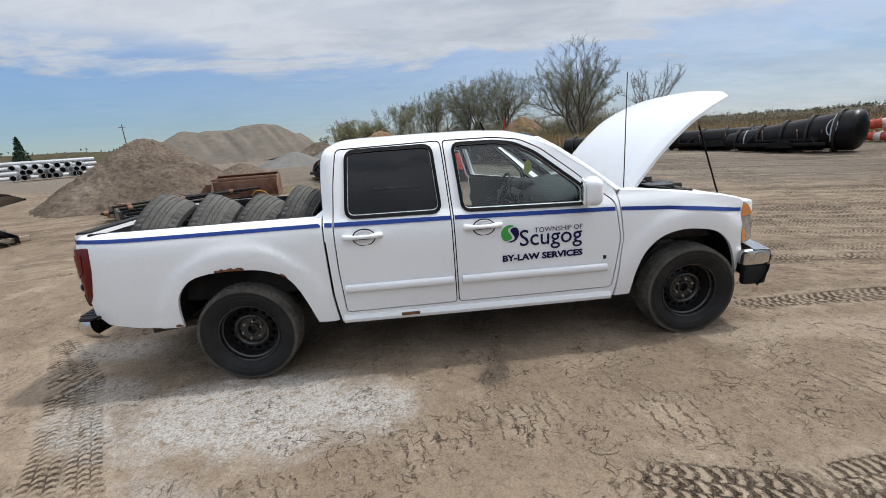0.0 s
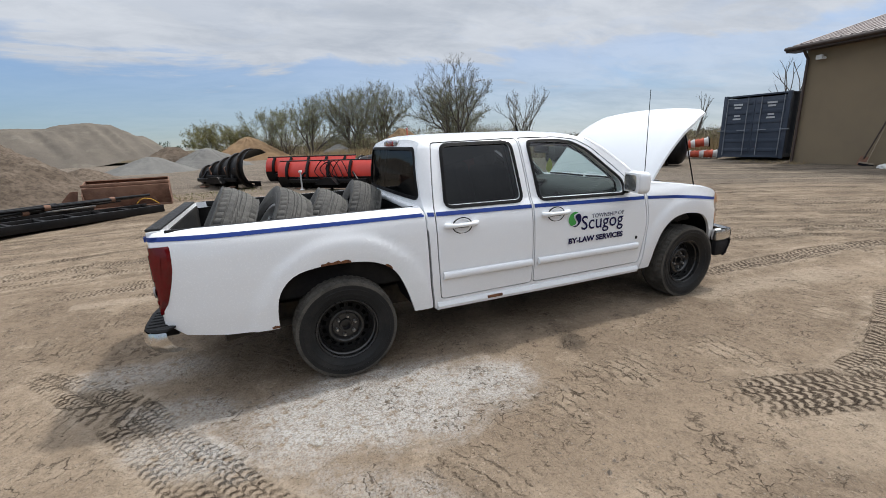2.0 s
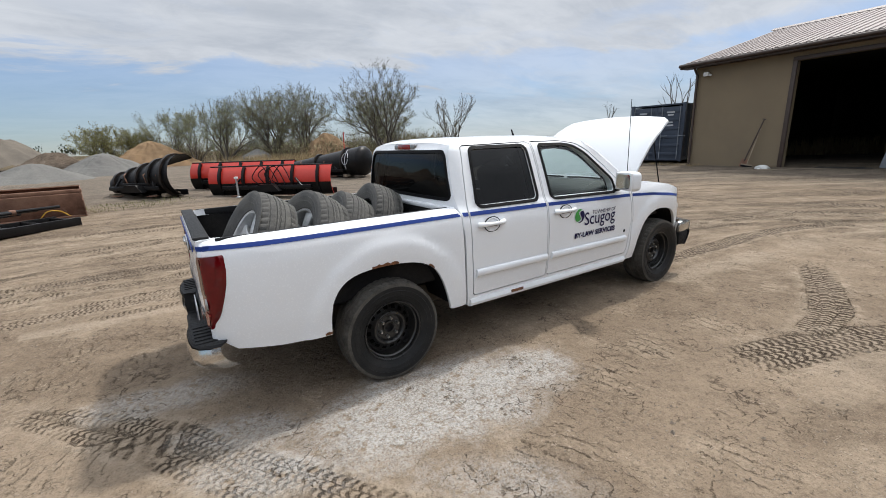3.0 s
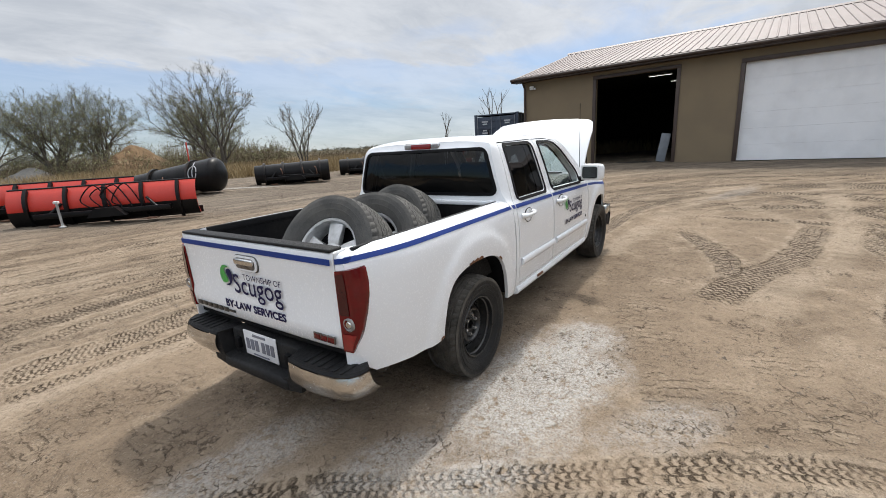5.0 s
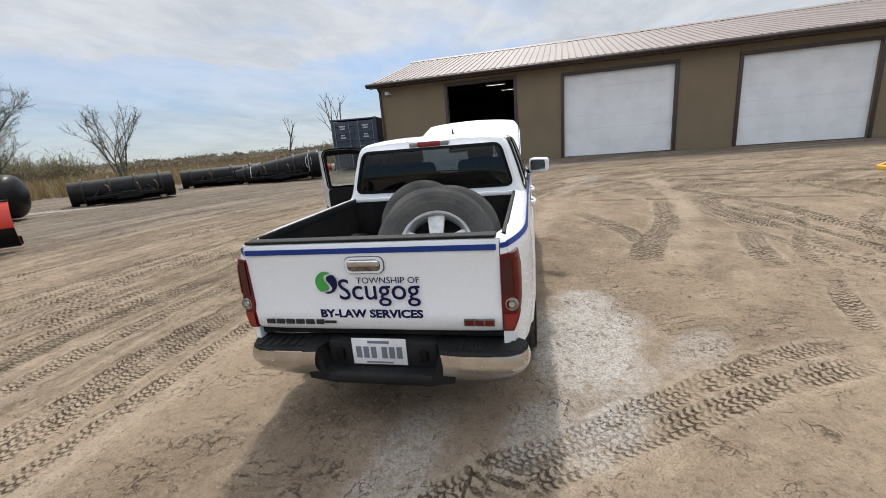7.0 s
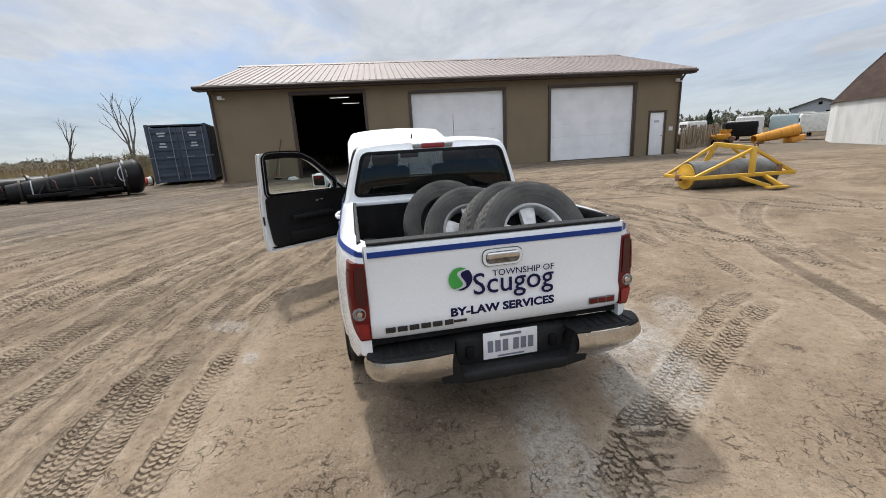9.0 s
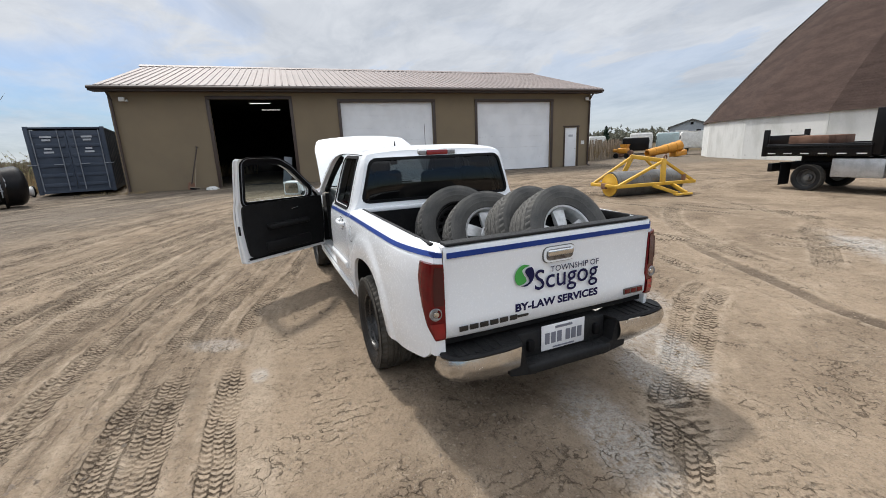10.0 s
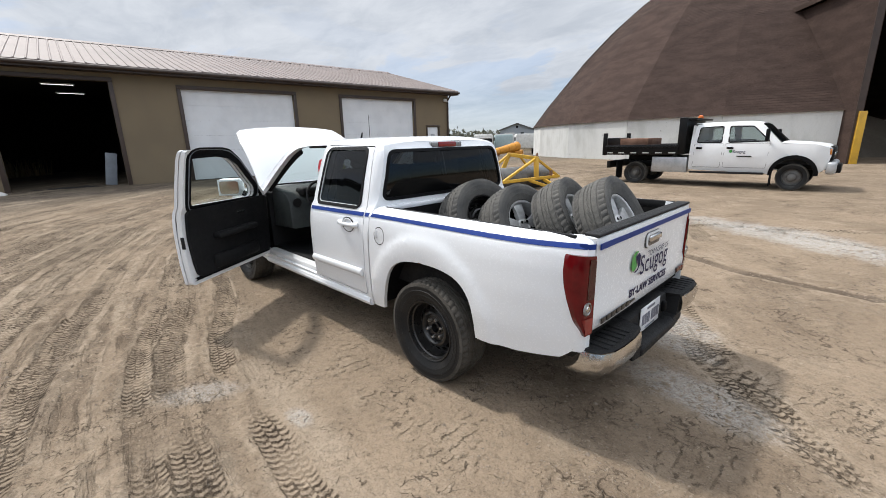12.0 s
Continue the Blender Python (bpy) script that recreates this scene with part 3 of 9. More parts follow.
def relief(X, Y):
    """Height and wear of the yard: swells, crumbs, and wheel tracks with lugs."""
    near = np.exp(-np.maximum(np.hypot(X - 1, Y) - 10, 0) / 12)
    Z = slope(X, Y)
    crumb = np.clip(0.5 + 0.9 * value_noise(X, Y, 0.7, 6), 0.15, 1.2)
    Z = Z + near * (0.016 * value_noise(X, Y, 1.7, 1) + 0.009 * value_noise(X, Y, 0.5, 2) + crumb * (0.010 * value_noise(X, Y, 0.17, 3) + 0.010 * value_noise(X, Y, 0.075, 4)))
    far = np.clip((np.hypot(X - 1, Y) - 60) / 200, 0, 1)
    Z = Z + far * 1.2 * (value_noise(X, Y, 160, 5) + 0.6)
    worn, pale, lugs, thin, phase, across = (np.zeros_like(Z) for _ in range(6))
    WX = X + 0.10 * value_noise(X, Y, 1.3, 8) + 0.015 * value_noise(X, Y, 0.3, 11)
    WY = Y + 0.10 * value_noise(X, Y, 1.3, 9) + 0.015 * value_noise(X, Y, 0.3, 12)
    broken = np.clip(0.75 + 0.9 * value_noise(X, Y, 0.8, 13), 0.12, 1)
    bank = 0.6 + 0.6 * value_noise(X, Y, 0.11, 15)
    dusty = np.clip(0.6 + 0.8 * value_noise(X, Y, 0.06, 16), 0, 1)
    for (cx, cy, r, a0, a1, w, depth, lug) in TRACKS:
        rel = (np.degrees(np.arctan2(WY - cy, WX - cx)) - a0) % 360
        span = a1 - a0
        d = np.hypot(WX - cx, WY - cy) - r
        s = np.radians(rel) * r
        bold = depth > 0.0195
        inside = np.clip(np.minimum(rel, span - rel) * r / 25, 0, 1) * (rel < span) * (np.maximum(broken, 0.85) if bold else broken)
        body = np.exp(-(np.abs(d) / (w * 0.5)) ** 8)
        if lug < 0:
            # shallow road-tyre print: thin zigzag cuts across, on ground pressed smooth
            zig = 0.22 * np.abs((d / (w * 0.34)) % 2 - 1)
            print_at = inside * body
            better = print_at > np.maximum(thin, lugs)
            phase, across = np.where(better, s / -lug + 2.2 * zig, phase), np.where(better, 2.0 * d / w + 8.5, across)
            thin = np.maximum(thin, print_at)
            continue
        rim = np.exp(-((np.abs(d) - w * 0.62) / (w * 0.16)) ** 2)
        Z = Z + inside * (-0.7 * depth * body + 0.6 * depth * rim * bank)
        print_at = inside * body * (0.45 if depth < 0.0085 else 1.0 if bold else 0.7)
        if lug:
            better = print_at > np.maximum(thin, lugs)
            phase, across = np.where(better, s / (0.72 * lug) + 5.0 * np.abs(d), phase), np.where(better, (3.0 if w < 0.3 else 5.0) * d / w + 8.5, across)
            lugs = np.maximum(lugs, print_at)
        worn = np.maximum(worn, print_at * (0.70 if bold else 0.30 if lug else 0.45))
        pale = np.maximum(pale, inside * rim * 0.8 * dusty)
    for (x0, y0, x1, y1, w) in SMOOTH:
        L = math.hypot(x1 - x0, y1 - y0)
        u, v = ((WX - x0) * (x1 - x0) + (WY - y0) * (y1 - y0)) / L, ((WY - y0) * (x1 - x0) - (WX - x0) * (y1 - y0)) / L
        band = np.exp(-(np.abs(v) / (w * 0.5)) ** 4) * (u > 0) * (u < L)
        worn, lugs, thin = worn * (1 - 0.8 * band), lugs * (1 - 0.9 * band), thin * (1 - 0.7 * band)
        pale = np.maximum(pale, 0.75 * band * np.clip(0.7 + 0.5 * value_noise(X, Y, 0.5, 18), 0, 1))
    return Z, worn, pale, lugs, thin, phase, across


def GROUND_AT(x, y):
    return relief(np.asarray(x, float), np.asarray(y, float))[0]


def make_ground():
    xs, ys = axis_lines(-3.4, 5.2, 0.0165, -6.0, 13.0, 0.045, 2600, 1.06), axis_lines(-4.2, 4.2, 0.0165, -9.0, 8.5, 0.045, 2600, 1.06)
    X, Y = np.meshgrid(xs, ys, indexing="ij")
    Z, worn, pale, lugs, thin, phase, across = relief(X, Y)
    nx, ny = len(xs), len(ys)
    me = bpy.data.meshes.new("ground")
    idx = np.arange(nx * ny).reshape(nx, ny)
    quads = np.stack([idx[:-1, :-1], idx[1:, :-1], idx[1:, 1:], idx[:-1, 1:]], -1).reshape(-1, 4)
    me.vertices.add(nx * ny)
    me.vertices.foreach_set("co", np.stack([X, Y, Z], -1).astype(np.float32).ravel())
    me.loops.add(len(quads) * 4)
    me.loops.foreach_set("vertex_index", quads.astype(np.int32).ravel())
    me.polygons.add(len(quads))
    me.polygons.foreach_set("loop_start", np.arange(0, len(quads) * 4, 4, dtype=np.int32))
    me.polygons.foreach_set("use_smooth", np.ones(len(quads), bool))
    me.update(calc_edges=True)
    at = me.attributes.new("worn", "FLOAT", "POINT")
    at.data.foreach_set("value", worn.astype(np.float32).ravel())
    at = me.attributes.new("pale", "FLOAT", "POINT")
    at.data.foreach_set("value", pale.astype(np.float32).ravel())
    for key, values in (("lugs", lugs), ("thin", thin), ("phase", phase), ("across", across)):
        at = me.attributes.new(key, "FLOAT", "POINT")
        at.data.foreach_set("value", values.astype(np.float32).ravel())
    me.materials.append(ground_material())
    return tagged(new("ground", me), "dusty tan dirt yard with tyre tracks and white patches", "ground", kind="structure")


def ground_material():
    mt, p = bare("dusty_yard_dirt")
    n1, n2 = noise_of(mt, 0.35, 6, 0.6), noise_of(mt, 2.2, 8, 0.65)
    n3, n4 = noise_of(mt, 22, 8, 0.7), noise_of(mt, 0.9, 7, 0.62, warp=0.6)
    col = blend(mt, (0.405, 0.314, 0.226), (0.305, 0.234, 0.168), ramp(mt, n1, 0.38, 0.62))
    col = blend(mt, col, (0.50, 0.40, 0.295), ramp(mt, n2, 0.48, 0.70, 0.0, 0.75))
    col = blend(mt, col, (0.22, 0.166, 0.118), ramp(mt, n4, 0.50, 0.64, 0.0, 0.62))
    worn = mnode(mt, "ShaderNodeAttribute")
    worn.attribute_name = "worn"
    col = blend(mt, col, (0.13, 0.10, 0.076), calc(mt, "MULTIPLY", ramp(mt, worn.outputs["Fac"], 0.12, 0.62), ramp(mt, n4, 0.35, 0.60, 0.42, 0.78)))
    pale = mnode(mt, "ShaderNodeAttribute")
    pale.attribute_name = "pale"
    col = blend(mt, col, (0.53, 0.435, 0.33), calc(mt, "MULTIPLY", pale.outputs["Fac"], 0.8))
    # lug bars across the tracks, broken up here and there
    got = {}
    for key in ("lugs", "thin", "phase", "across"):
        n = mnode(mt, "ShaderNodeAttribute")
        n.attribute_name = key
        got[key] = n.outputs["Fac"]
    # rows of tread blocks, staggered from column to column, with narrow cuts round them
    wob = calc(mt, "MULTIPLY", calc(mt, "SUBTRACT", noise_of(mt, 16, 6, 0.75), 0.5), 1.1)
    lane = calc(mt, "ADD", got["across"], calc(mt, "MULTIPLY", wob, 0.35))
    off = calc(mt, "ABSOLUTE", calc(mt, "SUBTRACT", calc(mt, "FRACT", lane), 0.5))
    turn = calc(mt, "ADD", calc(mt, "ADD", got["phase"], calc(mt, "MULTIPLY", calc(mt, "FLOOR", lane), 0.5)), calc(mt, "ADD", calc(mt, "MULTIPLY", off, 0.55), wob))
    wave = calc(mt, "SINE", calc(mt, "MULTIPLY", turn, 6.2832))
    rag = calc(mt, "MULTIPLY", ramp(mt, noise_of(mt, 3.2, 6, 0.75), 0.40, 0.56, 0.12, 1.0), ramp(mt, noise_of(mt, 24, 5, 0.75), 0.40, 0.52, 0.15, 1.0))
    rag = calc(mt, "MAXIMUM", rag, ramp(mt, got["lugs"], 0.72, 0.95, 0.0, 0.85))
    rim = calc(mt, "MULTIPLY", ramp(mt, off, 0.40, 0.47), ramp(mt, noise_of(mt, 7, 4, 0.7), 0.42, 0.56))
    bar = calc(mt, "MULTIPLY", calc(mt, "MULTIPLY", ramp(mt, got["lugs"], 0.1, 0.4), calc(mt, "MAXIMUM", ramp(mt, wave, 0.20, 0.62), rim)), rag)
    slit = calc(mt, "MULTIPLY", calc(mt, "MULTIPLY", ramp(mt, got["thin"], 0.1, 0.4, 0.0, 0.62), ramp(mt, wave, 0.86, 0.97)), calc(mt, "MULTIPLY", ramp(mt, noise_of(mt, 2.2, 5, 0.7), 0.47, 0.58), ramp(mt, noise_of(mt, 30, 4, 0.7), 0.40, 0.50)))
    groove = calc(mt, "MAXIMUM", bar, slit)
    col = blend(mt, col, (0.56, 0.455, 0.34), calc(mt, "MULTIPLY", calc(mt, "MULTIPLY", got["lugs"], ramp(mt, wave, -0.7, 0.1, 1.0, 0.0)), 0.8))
    # cuts painted dark for the shade of lug edges too fine for the mesh
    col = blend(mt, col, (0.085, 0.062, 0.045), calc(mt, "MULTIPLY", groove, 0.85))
    tc = mnode(mt, "ShaderNodeTexCoord")
    cutn = mnode(mt, "ShaderNodeSeparateXYZ")
    link(mt, tc.outputs["Object"], cutn.inputs[0])
    x, y = cutn.outputs[0], cutn.outputs[1]
    edge0 = calc(mt, "POWER", calc(mt, "ADD", calc(mt, "POWER", x, 2.0), calc(mt, "POWER", y, 2.0)), 0.5)
    warp = calc(mt, "MULTIPLY", calc(mt, "SUBTRACT", noise_of(mt, 1.8, 7, 0.7), 0.5), 1.5)
    speck = calc(mt, "MULTIPLY", ramp(mt, noise_of(mt, 14, 8, 0.7), 0.34, 0.50), ramp(mt, noise_of(mt, 70, 4, 0.65), 0.38, 0.56, 0.35, 1.0))
    # grey packed gravel beyond the dirt, by the plows and at the shed
    dist = calc(mt, "SUBTRACT", calc(mt, "ADD", calc(mt, "MULTIPLY", y, 0.9), calc(mt, "MULTIPLY", x, 0.42)), calc(mt, "MULTIPLY", warp, 2.5))
    col = blend(mt, col, blend(mt, (0.275, 0.232, 0.188), (0.23, 0.195, 0.16), ramp(mt, n2, 0.4, 0.6)), ramp(mt, dist, 6.5, 10.0))
    col = blend(mt, col, blend(mt, (0.27, 0.225, 0.178), (0.20, 0.165, 0.13), ramp(mt, n2, 0.4, 0.6)), ramp(mt, calc(mt, "ADD", x, calc(mt, "MULTIPLY", warp, 1.6)), 11.5, 15.5))
    # faint long streaks of older wheel tracks that sweep round the yard
    sx, sy = calc(mt, "ADD", x, 1.3), calc(mt, "ADD", y, 14.5)
    rad = calc(mt, "POWER", calc(mt, "ADD", calc(mt, "POWER", sx, 2.0), calc(mt, "POWER", sy, 2.0)), 0.5)
    ang = calc(mt, "ARCTAN2", sy, sx)
    polar = mnode(mt, "ShaderNodeCombineXYZ")
    link(mt, calc(mt, "MULTIPLY", calc(mt, "ADD", rad, calc(mt, "MULTIPLY", warp, 0.35)), 2.6), polar.inputs[0]), link(mt, calc(mt, "MULTIPLY", ang, 3.0), polar.inputs[1])
    sn = mnode(mt, "ShaderNodeTexNoise")
    sn.inputs["Scale"].default_value, sn.inputs["Detail"].default_value, sn.inputs["Roughness"].default_value = 1.0, 7.0, 0.72
    link(mt, polar.outputs[0], sn.inputs["Vector"])
    zone = calc(mt, "MULTIPLY", calc(mt, "MAXIMUM", ramp(mt, calc(mt, "ADD", calc(mt, "MULTIPLY", y, 0.8), calc(mt, "MULTIPLY", x, 0.38)), 1.1, 2.2), ramp(mt, calc(mt, "SUBTRACT", x, calc(mt, "MULTIPLY", y, 0.15)), 6.0, 8.0)), ramp(mt, edge0, 20, 30, 1.0, 0.25))
    col = blend(mt, col, (0.115, 0.088, 0.065), calc(mt, "MULTIPLY", zone, ramp(mt, sn.outputs[0], 0.485, 0.565, 0.0, 0.38)))
    col = blend(mt, col, (0.46, 0.375, 0.28), calc(mt, "MULTIPLY", zone, ramp(mt, sn.outputs[0], 0.36, 0.47, 0.8, 0.0)))
    # fine scored lines along the same turns
    fine = mnode(mt, "ShaderNodeCombineXYZ")
    link(mt, calc(mt, "MULTIPLY", calc(mt, "ADD", rad, calc(mt, "MULTIPLY", warp, 0.08)), 13.0), fine.inputs[0]), link(mt, calc(mt, "MULTIPLY", ang, 16.0), fine.inputs[1])
    fn = mnode(mt, "ShaderNodeTexNoise")
    fn.inputs["Scale"].default_value, fn.inputs["Detail"].default_value, fn.inputs["Roughness"].default_value = 1.0, 5.0, 0.7
    link(mt, fine.outputs[0], fn.inputs["Vector"])
    scored = calc(mt, "MULTIPLY", zone, ramp(mt, fn.outputs[0], 0.52, 0.64))
    col = blend(mt, col, (0.10, 0.077, 0.058), calc(mt, "MULTIPLY", scored, 0.34))
    col = blend(mt, col, (0.65, 0.645, 0.64), 1.0, "MULTIPLY")
    # white lime patches
    for cx, cy, rx, ry, turn, strength in PATCHES:
        c, s = math.cos(radians(turn)), math.sin(radians(turn))
        dx, dy = calc(mt, "SUBTRACT", x, cx), calc(mt, "SUBTRACT", y, cy)
        u = calc(mt, "DIVIDE", calc(mt, "ADD", calc(mt, "MULTIPLY", dx, c), calc(mt, "MULTIPLY", dy, s)), rx)
        v = calc(mt, "DIVIDE", calc(mt, "SUBTRACT", calc(mt, "MULTIPLY", dy, c), calc(mt, "MULTIPLY", dx, s)), ry)
        d = calc(mt, "ADD", calc(mt, "POWER", calc(mt, "ADD", calc(mt, "POWER", calc(mt, "ABSOLUTE", u), 2.0), calc(mt, "POWER", calc(mt, "ABSOLUTE", v), 2.0)), 0.5), warp)
        m = calc(mt, "MULTIPLY", ramp(mt, d, 0.45, 1.10, strength, 0.0), speck)
        col = blend(mt, col, (0.41, 0.395, 0.37), m)
    # tan fields from the edge of the yard outwards
    edge = calc(mt, "POWER", calc(mt, "ADD", calc(mt, "POWER", x, 2.0), calc(mt, "POWER", y, 2.0)), 0.5)
    col = blend(mt, col, blend(mt, (0.105, 0.078, 0.045), (0.055, 0.047, 0.027), ramp(mt, noise_of(mt, 0.02, 5), 0.42, 0.6)), ramp(mt, calc(mt, "ADD", edge, calc(mt, "MULTIPLY", warp, 6.0)), 52, 64))
    col = blend(mt, col, (0.0, 0.0, 0.0), ramp(mt, n3, 0.45, 0.72, 0.0, 0.30))
    # fine drying cracks in patches
    vor = mnode(mt, "ShaderNodeTexVoronoi")
    vor.feature = "DISTANCE_TO_EDGE"
    vor.inputs["Scale"].default_value = 11.0
    jig = mnode(mt, "ShaderNodeVectorMath", operation="ADD")
    jn = mnode(mt, "ShaderNodeTexNoise")
    jn.inputs["Scale"].default_value, jn.inputs["Detail"].default_value = 6.0, 5.0
    link(mt, tc.outputs["Object"], jn.inputs["Vector"])
    js = mnode(mt, "ShaderNodeVectorMath", operation="MULTIPLY")
    js.inputs[1].default_value = (0.35, 0.35, 0.0)
    link(mt, jn.outputs["Color"], js.inputs[0]), link(mt, js.outputs[0], jig.inputs[0]), link(mt, tc.outputs["Object"], jig.inputs[1])
    link(mt, jig.outputs[0], vor.inputs["Vector"])
    crack = calc(mt, "MULTIPLY", ramp(mt, vor.outputs["Distance"], 0.01, 0.05, 1.0, 0.0), calc(mt, "MULTIPLY", ramp(mt, noise_of(mt, 1.6, 7, 0.75), 0.47, 0.57), ramp(mt, noise_of(mt, 9, 4, 0.7), 0.45, 0.53)))
    col = blend(mt, col, (0.06, 0.045, 0.033), calc(mt, "MULTIPLY", crack, 0.75))
    crumb = noise_of(mt, 95, 6, 0.75)
    col = blend(mt, col, (0.03, 0.023, 0.017), ramp(mt, crumb, 0.52, 0.68, 0.0, 0.55))
    col = blend(mt, col, (0.31, 0.255, 0.195), ramp(mt, crumb, 0.36, 0.46, 0.35, 0.0))
    clod = calc(mt, "MULTIPLY", ramp(mt, noise_of(mt, 38, 3, 0.55), 0.60, 0.66), ramp(mt, n2, 0.40, 0.58))
    col = blend(mt, col, (0.33, 0.265, 0.20), calc(mt, "MULTIPLY", clod, 0.7))
    pebble = ramp(mt, noise_of(mt, 75, 3, 0.5), 0.64, 0.70)
    col = blend(mt, col, (0.29, 0.255, 0.215), calc(mt, "MULTIPLY", pebble, 0.55))
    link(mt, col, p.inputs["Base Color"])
    p.inputs["Roughness"].default_value = 0.95
    p.inputs["Specular IOR Level"].default_value = 0.06
    b = mnode(mt, "ShaderNodeBump")
    b.inputs["Strength"].default_value, b.inputs["Distance"].default_value = 1.0, 1.0
    rises = [(noise_of(mt, 5, 5, 0.55), 0.022), (noise_of(mt, 28, 6, 0.6), 0.017), (crumb, 0.0045), (pebble, 0.005), (clod, 0.006), (groove, -0.020), (crack, -0.008), (scored, -0.011)]
    h = 0.0
    for what, metres in rises:
        h = calc(mt, "ADD", calc(mt, "MULTIPLY", what, metres), h)
    link(mt, h, b.inputs["Height"])
    link(mt, b.outputs[0], p.inputs["Normal"])
    return mt


def arc(p, q, r, w, depth, lug):
    """A track through three places of the plan, as a piece of a circle."""
    (ax, ay), (bx, by), (cx, cy) = p, q, r
    k = 2 * (ax * (by - cy) + bx * (cy - ay) + cx * (ay - by))
    ox = ((ax * ax + ay * ay) * (by - cy) + (bx * bx + by * by) * (cy - ay) + (cx * cx + cy * cy) * (ay - by)) / k
    oy = ((ax * ax + ay * ay) * (cx - bx) + (bx * bx + by * by) * (ax - cx) + (cx * cx + cy * cy) * (bx - ax)) / k
    a0, a1 = math.degrees(math.atan2(ay - oy, ax - ox)), math.degrees(math.atan2(cy - oy, cx - ox))
    if (a1 - a0) % 360 > 180:
        a0, a1 = a1, a0
    return (ox, oy, math.hypot(ax - ox, ay - oy), a0, a0 + (a1 - a0) % 360, w, depth, lug)


# sweeping turns past the open door
TRACKS, turns, R = [(-1.3, -14.5, 15.62, 70, 97, 0.42, 0.010, -0.085)], random.Random(21), 16.35
while R < 27.0:
    lug_at = turns.choice((0.0, 0.066, 0.062, 0.062, 0.075) if R < 18.5 else (0.0, 0.0, 0.075, 0.09))
    far_out = max(0.0, R - 19.0)
    TRACKS.append((-1.3, -14.5, R, 34 + turns.uniform(-10, 22) - far_out, 97 + turns.uniform(-12, 8) - 3 * far_out, turns.uniform(0.15, 0.25) if lug_at else turns.uniform(0.09, 0.16), turns.uniform(0.010, 0.017), lug_at))
    R += turns.uniform(0.19, 0.36) * (1 + 0.12 * far_out)
# curving runs behind the truck and prints on the passenger side
TRACKS += [arc((-2.75, 0.5), (-0.75, -1.72), (0.1, -4.3), 0.18, 0.006, 0.07), arc((-2.3, 0.2), (-0.45, -1.85), (0.35, -4.2), 0.17, 0.006, 0.066),
           arc((-0.9, 0.45), (-1.8, 0.5), (-2.9, 0.75), 0.42, 0.008, -0.085), arc((-1.1, -0.75), (-2.0, -0.62), (-2.9, -0.3), 0.40, 0.008, -0.085),
           arc((6.0, -3.4), (4.0, -2.9), (1.95, -2.15), 0.40, 0.022, 0.095), arc((5.0, -1.6), (4.1, -2.05), (2.6, -2.35), 0.26, 0.020, 0.085), arc((3.5, -3.75), (2.6, -3.6), (1.7, -3.3), 0.26, 0.020, 0.08),
           arc((1.9, -2.35), (1.0, -2.6), (-0.1, -2.85), 0.42, 0.012, -0.09), arc((2.6, -1.45), (1.2, -1.75), (-0.3, -2.2), 0.40, 0.007, -0.085), arc((5.6, -1.0), (4.0, -1.55), (2.2, -1.75), 0.42, 0.009, -0.085),
           arc((3.8, -0.62), (5.3, -0.62), (8.5, -1.4), 0.24, 0.020, 0.09), arc((4.3, 0.5), (6.0, 0.2), (9.0, -0.8), 0.24, 0.018, 0.09), arc((6.1, -4.6), (4.6, -3.9), (3.4, -4.4), 0.30, 0.020, 0.1),
           arc((9.0, -3.0), (6.5, -4.4), (3.0, -5.2), 0.3, 0.02, 0.1), arc((7.0, -2.0), (7.6, -5.0), (6.5, -9.0), 0.3, 0.02, 0.12), arc((8.4, -1.0), (9.2, -5.0), (8.0, -10.0), 0.34, 0.022, 0.0), arc((9.8, 0.0), (10.8, -5.0), (9.5, -11.0), 0.36, 0.022, 0.12),
           arc((0.6, -4.3), (2.2, -5.4), (4.0, -7.6), 0.3, 0.016, 0.09), arc((-0.3, -4.4), (0.6, -6.2), (1.8, -8.5), 0.3, 0.016, 0.09)]
# older ruts that run across the way to the shed
RUTS = random.Random(77)
for k in range(13):
    bx, by = 5.6 + 0.62 * k + RUTS.uniform(-0.3, 0.3), RUTS.uniform(-5.5, -2.0)
    half = RUTS.uniform(1.6, 4.0)
    TRACKS.append(arc((bx + RUTS.uniform(-0.5, 0.5), by + half), (bx + RUTS.uniform(0.1, 0.6), by), (bx + RUTS.uniform(-1.0, 0.4), by - half), RUTS.uniform(0.16, 0.30), RUTS.choice((0.015, 0.020, 0.021)), RUTS.choice((0.0, 0.08, 0.1))))
for k in range(20):
    bx, by = RUTS.uniform(-1.5, 6.0), RUTS.uniform(-9.0, -3.4)
    half, way_ = RUTS.uniform(1.0, 2.6), RUTS.uniform(-0.6, 0.5)
    TRACKS.append(arc((bx - half, by - half * way_), (bx, by + RUTS.uniform(-0.4, 0.4) + 0.05), (bx + half, by + half * way_), RUTS.uniform(0.14, 0.26), RUTS.choice((0.012, 0.016, 0.020)), RUTS.choice((0.0, 0.07, 0.09, 0.09))))
